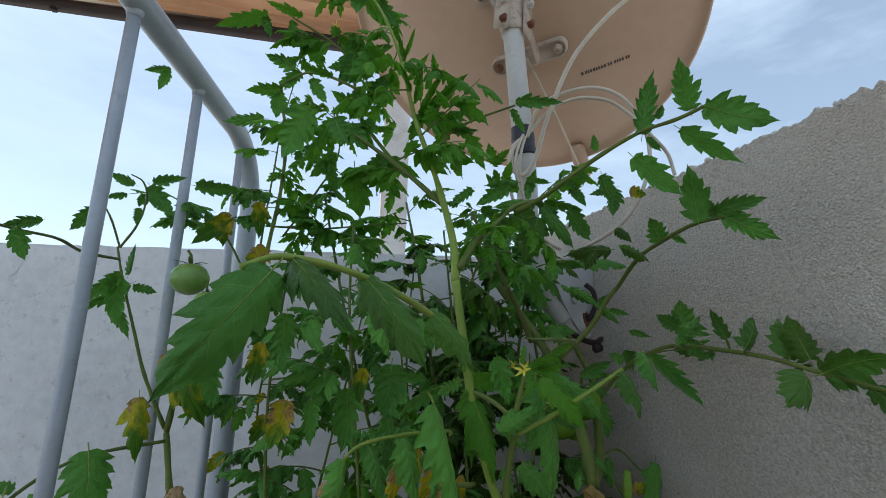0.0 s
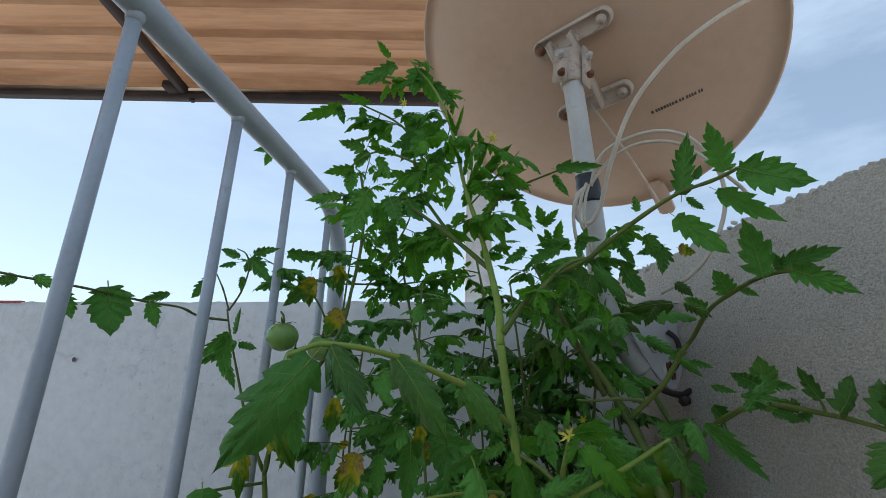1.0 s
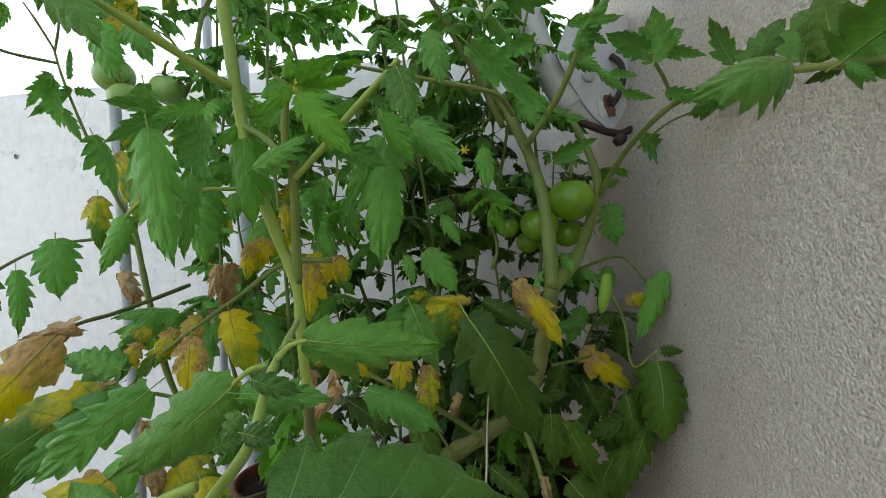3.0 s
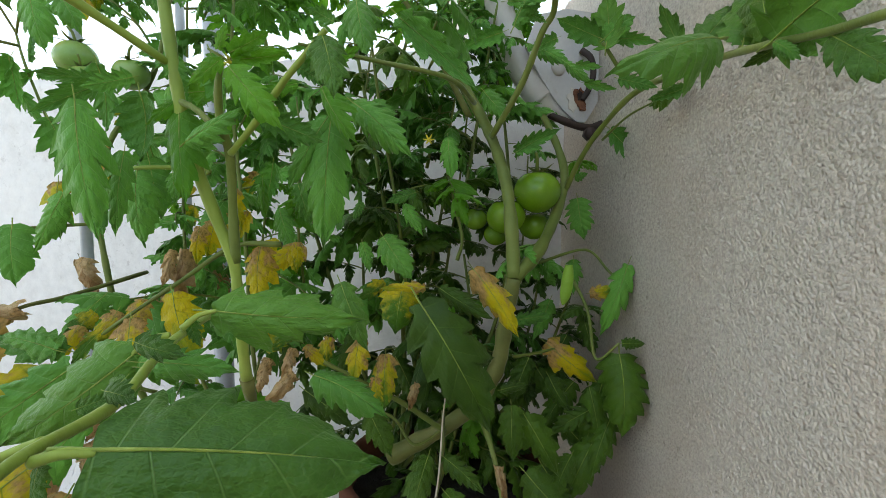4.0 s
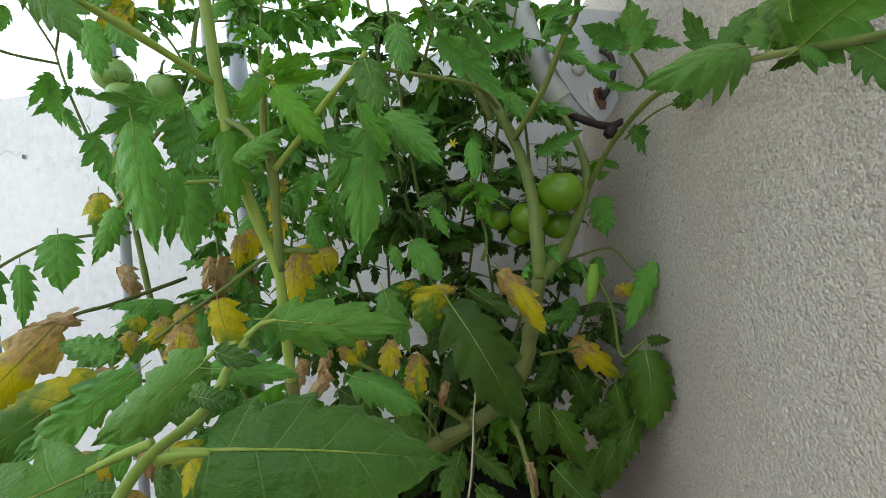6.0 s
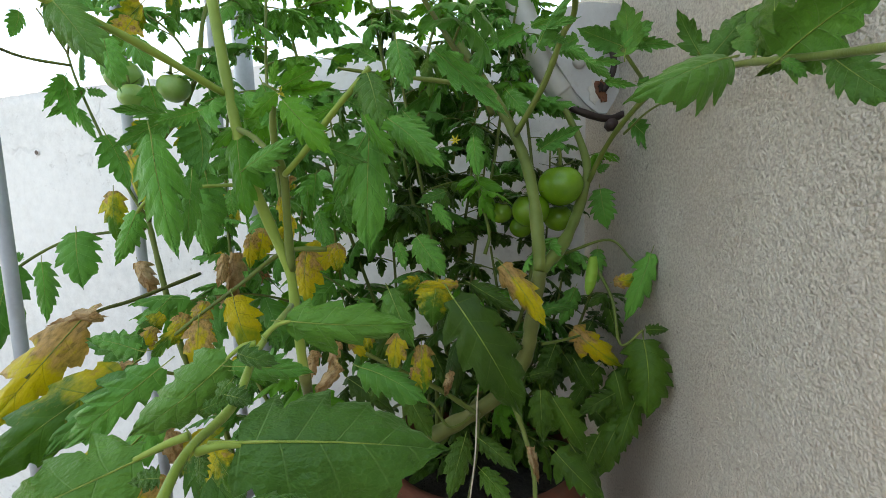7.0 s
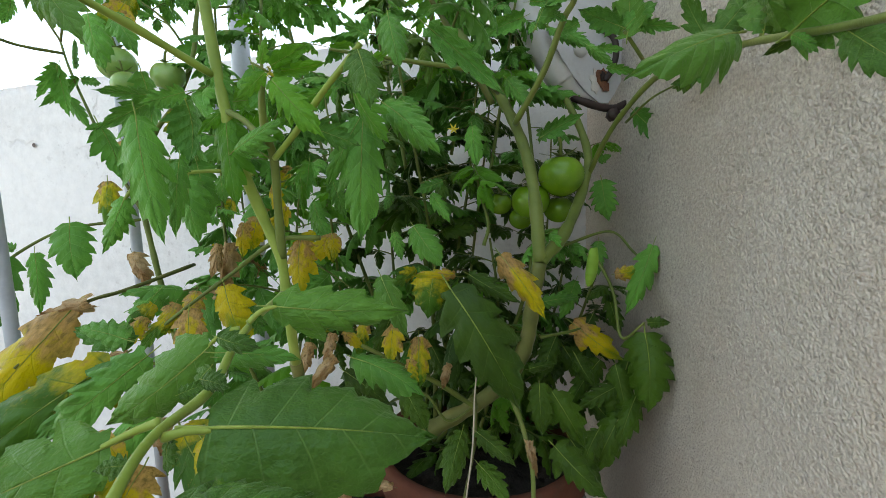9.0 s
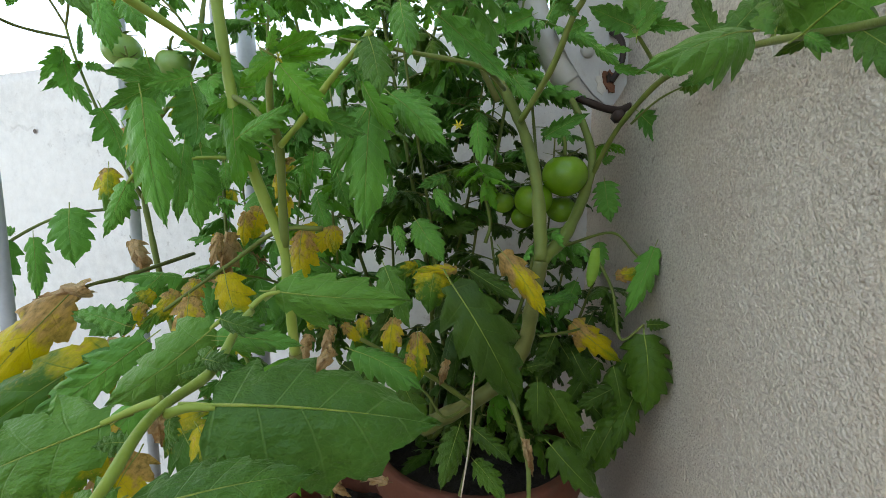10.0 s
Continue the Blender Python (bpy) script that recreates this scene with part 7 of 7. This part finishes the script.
leaf(rail_plant, "turning", (-0.105, 0.746, 0.996), (-0.157, 0.744, 0.949), (0.20, -0.96, -0.18), 0.52)
leaf(rail_plant, "turning", (-0.115, 0.744, 1.005), (-0.117, 0.760, 0.953), (0.19, -0.94, -0.30), 0.50)
leaf(rail_plant, "turning", (-0.070, 0.753, 1.030), (-0.066, 0.771, 0.972), (0.13, -0.95, -0.28), 0.50)
leaf(rail_plant, "green", (-0.167, 0.776, 1.053), (-0.094, 0.771, 1.050), (-0.09, -0.96, -0.26), 0.40)
leaf(rail_plant, "green", (-0.352, 1.196, 1.491), (-0.413, 1.205, 1.480), (-0.03, -0.85, -0.53), 0.40)
leaf(rail_plant, "green", (-0.357, 1.197, 1.488), (-0.378, 1.215, 1.437), (0.29, -0.86, -0.41), 0.50)
leaf(rail_plant, "turning", (-0.044, 0.632, 0.931), (-0.065, 0.626, 0.891), (0.59, -0.78, -0.21), 0.80)
stem(rail_plant, "leaf_stalk", STEM, 0.0022, 0.0012, (-0.076, 0.913, 0.954), (-0.070, 0.909, 1.054), (-0.063, 0.907, 1.147), (-0.056, 0.903, 1.244), (-0.041, 0.889, 1.328), leafy=9, length=0.085, seed=151, start=0.25, kind="young")
stem(rail_plant, "leaf_stalk", STEM, 0.0022, 0.0012, (-0.035, 0.888, 1.007), (0.020, 0.870, 1.098), (0.056, 0.860, 1.181), (0.039, 0.864, 1.279), leafy=8, length=0.085, seed=157, start=0.2, kind="young")
stem(rail_plant, "leaf_stalk", STEM, 0.0022, 0.0012, (-0.067, 0.893, 1.027), (0.025, 0.885, 1.028), (0.111, 0.876, 1.040), (0.195, 0.848, 1.047), leafy=7, length=0.09, seed=163, start=0.1, kind="young")
stem(rail_plant, "leaf_stalk", STEM, 0.0022, 0.0012, (-0.083, 0.860, 0.914), (-0.127, 0.856, 0.991), (-0.187, 0.864, 1.038), (-0.237, 0.874, 1.067), leafy=6, length=0.09, seed=167, start=0.3)
stem(rail_plant, "leaf_stalk", STEM, 0.0022, 0.0013, (0.058, 0.856, 0.560), (0.077, 0.835, 0.669), (0.098, 0.826, 0.772), (0.113, 0.822, 0.859), leafy=7, length=0.12, seed=173, start=0.1)
stem(rail_plant, "leaf_stalk", STEM, 0.0022, 0.0013, (0.161, 0.754, 0.581), (0.161, 0.730, 0.683), (0.169, 0.729, 0.767), (0.158, 0.746, 0.847), leafy=6, length=0.12, seed=179, start=0.1)
stem(rail_plant, "leaf_stalk", STEM, 0.0022, 0.0013, (-0.024, 0.929, 0.546), (-0.048, 0.909, 0.662), (-0.043, 0.904, 0.768), (-0.002, 0.880, 0.859), leafy=6, length=0.11, seed=181, start=0.1)
leaf(rail_plant, "turning", (-0.033, 0.832, 0.695), (-0.054, 0.839, 0.648), (-0.07, -0.99, -0.12), 0.65)
leaf(rail_plant, "yellow", (-0.098, 0.912, 0.627), (-0.123, 0.928, 0.591), (-0.21, -0.94, -0.28), 0.60)
leaf(rail_plant, "yellow", (-0.036, 0.847, 0.725), (-0.074, 0.853, 0.707), (-0.15, -0.99, 0.00), 0.44)
leaf(rail_plant, "turning", (0.106, 0.733, 0.741), (0.084, 0.739, 0.700), (-0.21, -0.98, -0.03), 0.53)
leaf(rail_plant, "dry", (-0.028, 0.895, 0.604), (-0.011, 0.905, 0.537), (0.12, -0.98, -0.13), 0.53)
tomato(rail_plant, PALE_TOMATO, (-0.156, 0.766, 0.902), 0.027, 2, 198)
tomato(rail_plant, PALE_TOMATO, (-0.122, 0.732, 0.864), 0.0195, 9, 281)
tomato(rail_plant, PALE_TOMATO, (-0.091, 0.784, 0.887), 0.0245, 16, 4)

stem(back_plant, "stem", STEM, 0.0044, 0.0022, (0.300, 0.800, 0.270), (0.300, 0.840, 0.500), (0.260, 0.860, 0.750), (0.220, 0.860, 0.980), (0.200, 0.880, 1.100), leafy=15, length=0.15, seed=41, start=0.15)
stem(back_plant, "stem", STEM, 0.0037, 0.0022, (0.300, 0.800, 0.270), (0.340, 0.880, 0.550), (0.380, 0.920, 0.800), (0.360, 0.940, 1.050), leafy=11, length=0.15, seed=47, kind="shaded", start=0.2)
stem(back_plant, "stem", STEM, 0.0037, 0.0022, (0.300, 0.800, 0.270), (0.200, 0.860, 0.500), (0.120, 0.880, 0.750), (0.060, 0.900, 1.000), (0.040, 0.920, 1.100), leafy=16, length=0.15, seed=53, start=0.2)
stem(back_plant, "stem", STEM, 0.0037, 0.0022, (0.300, 0.800, 0.270), (0.420, 0.780, 0.450), (0.470, 0.800, 0.620), (0.470, 0.840, 0.800), (0.450, 0.860, 0.950), leafy=9, length=0.12, seed=61, start=0.2)
stem(back_plant, "stem", STEM, 0.0033, 0.0019, (0.160, 0.740, 0.150), (0.120, 0.680, 0.450), (0.100, 0.700, 0.650), (0.080, 0.720, 0.850), (0.080, 0.740, 1.000), leafy=18, length=0.15, seed=67, start=0.15)
stem(back_plant, "stem", STEM, 0.0033, 0.0019, (0.150, 0.760, 0.150), (0.000, 0.780, 0.420), (-0.020, 0.780, 0.580), (-0.030, 0.800, 0.740), (-0.020, 0.820, 0.900), leafy=20, length=0.14, seed=83, start=0.1)
stem(back_plant, "stem", STEM, 0.0033, 0.0019, (0.360, 0.800, 0.270), (0.320, 0.800, 0.450), (0.300, 0.800, 0.650), (0.270, 0.780, 0.850), (0.250, 0.780, 1.020), leafy=14, length=0.15, seed=71, kind="shaded", start=0.15)
stem(back_plant, "stem", STEM, 0.0030, 0.0019, (0.400, 0.840, 0.270), (0.460, 0.880, 0.360), (0.520, 0.900, 0.460), (0.550, 0.920, 0.580), leafy=12, length=0.13, seed=91, kind="shaded", start=0.1)
stem(back_plant, "stem", STEM, 0.0030, 0.0019, (0.300, 0.860, 0.270), (0.220, 0.920, 0.340), (0.140, 0.940, 0.440), (0.100, 0.950, 0.560), leafy=11, length=0.14, seed=101, kind="shaded", start=0.1)
stem(back_plant, "stem", STEM, 0.0030, 0.0019, (0.380, 0.820, 0.270), (0.460, 0.840, 0.340), (0.530, 0.820, 0.440), (0.570, 0.800, 0.560), leafy=12, length=0.11, seed=117, kind="shaded", start=0.05)
stem(back_plant, "stem", STEM, 0.0030, 0.0019, (0.360, 0.760, 0.270), (0.400, 0.780, 0.400), (0.410, 0.800, 0.520), (0.400, 0.820, 0.620), leafy=12, length=0.12, seed=123, kind="shaded", start=0.05)
stem(back_plant, "stem", STEM, 0.0030, 0.0015, (0.340, 0.860, 0.300), (0.370, 0.900, 0.550), (0.400, 0.930, 0.750), (0.420, 0.950, 0.920), leafy=14, length=0.12, seed=131, kind="shaded", start=0.3)
stem(back_plant, "stem", STEM, 0.0030, 0.0015, (0.280, 0.860, 0.300), (0.310, 0.900, 0.550), (0.330, 0.930, 0.750), (0.330, 0.950, 0.950), leafy=14, length=0.12, seed=137, kind="shaded", start=0.3)
stem(back_plant, "stem", STEM, 0.0030, 0.0015, (0.240, 0.840, 0.300), (0.230, 0.880, 0.550), (0.220, 0.920, 0.800), (0.240, 0.950, 1.000), leafy=13, length=0.11, seed=139, kind="shaded", start=0.3)
stem(back_plant, "stem", STEM, 0.0030, 0.0015, (0.440, 0.840, 0.320), (0.500, 0.920, 0.500), (0.530, 0.980, 0.660), (0.540, 1.000, 0.800), leafy=10, length=0.11, seed=141, kind="shaded", start=0.2)
stem(back_plant, "stem", STEM, 0.0030, 0.0015, (0.400, 0.800, 0.720), (0.425, 0.815, 0.860), (0.440, 0.805, 0.960), (0.455, 0.790, 1.040), leafy=11, length=0.105, seed=211, start=0.15)
stem(back_plant, "stem", STEM, 0.0030, 0.0015, (0.340, 0.850, 0.760), (0.370, 0.860, 0.900), (0.390, 0.850, 1.010), (0.400, 0.840, 1.090), leafy=11, length=0.105, seed=223, start=0.15)
stem(back_plant, "stem", STEM, 0.0028, 0.0015, (0.280, 0.800, 0.780), (0.300, 0.790, 0.900), (0.330, 0.770, 1.000), (0.340, 0.750, 1.060), leafy=9, length=0.095, seed=229, start=0.15)
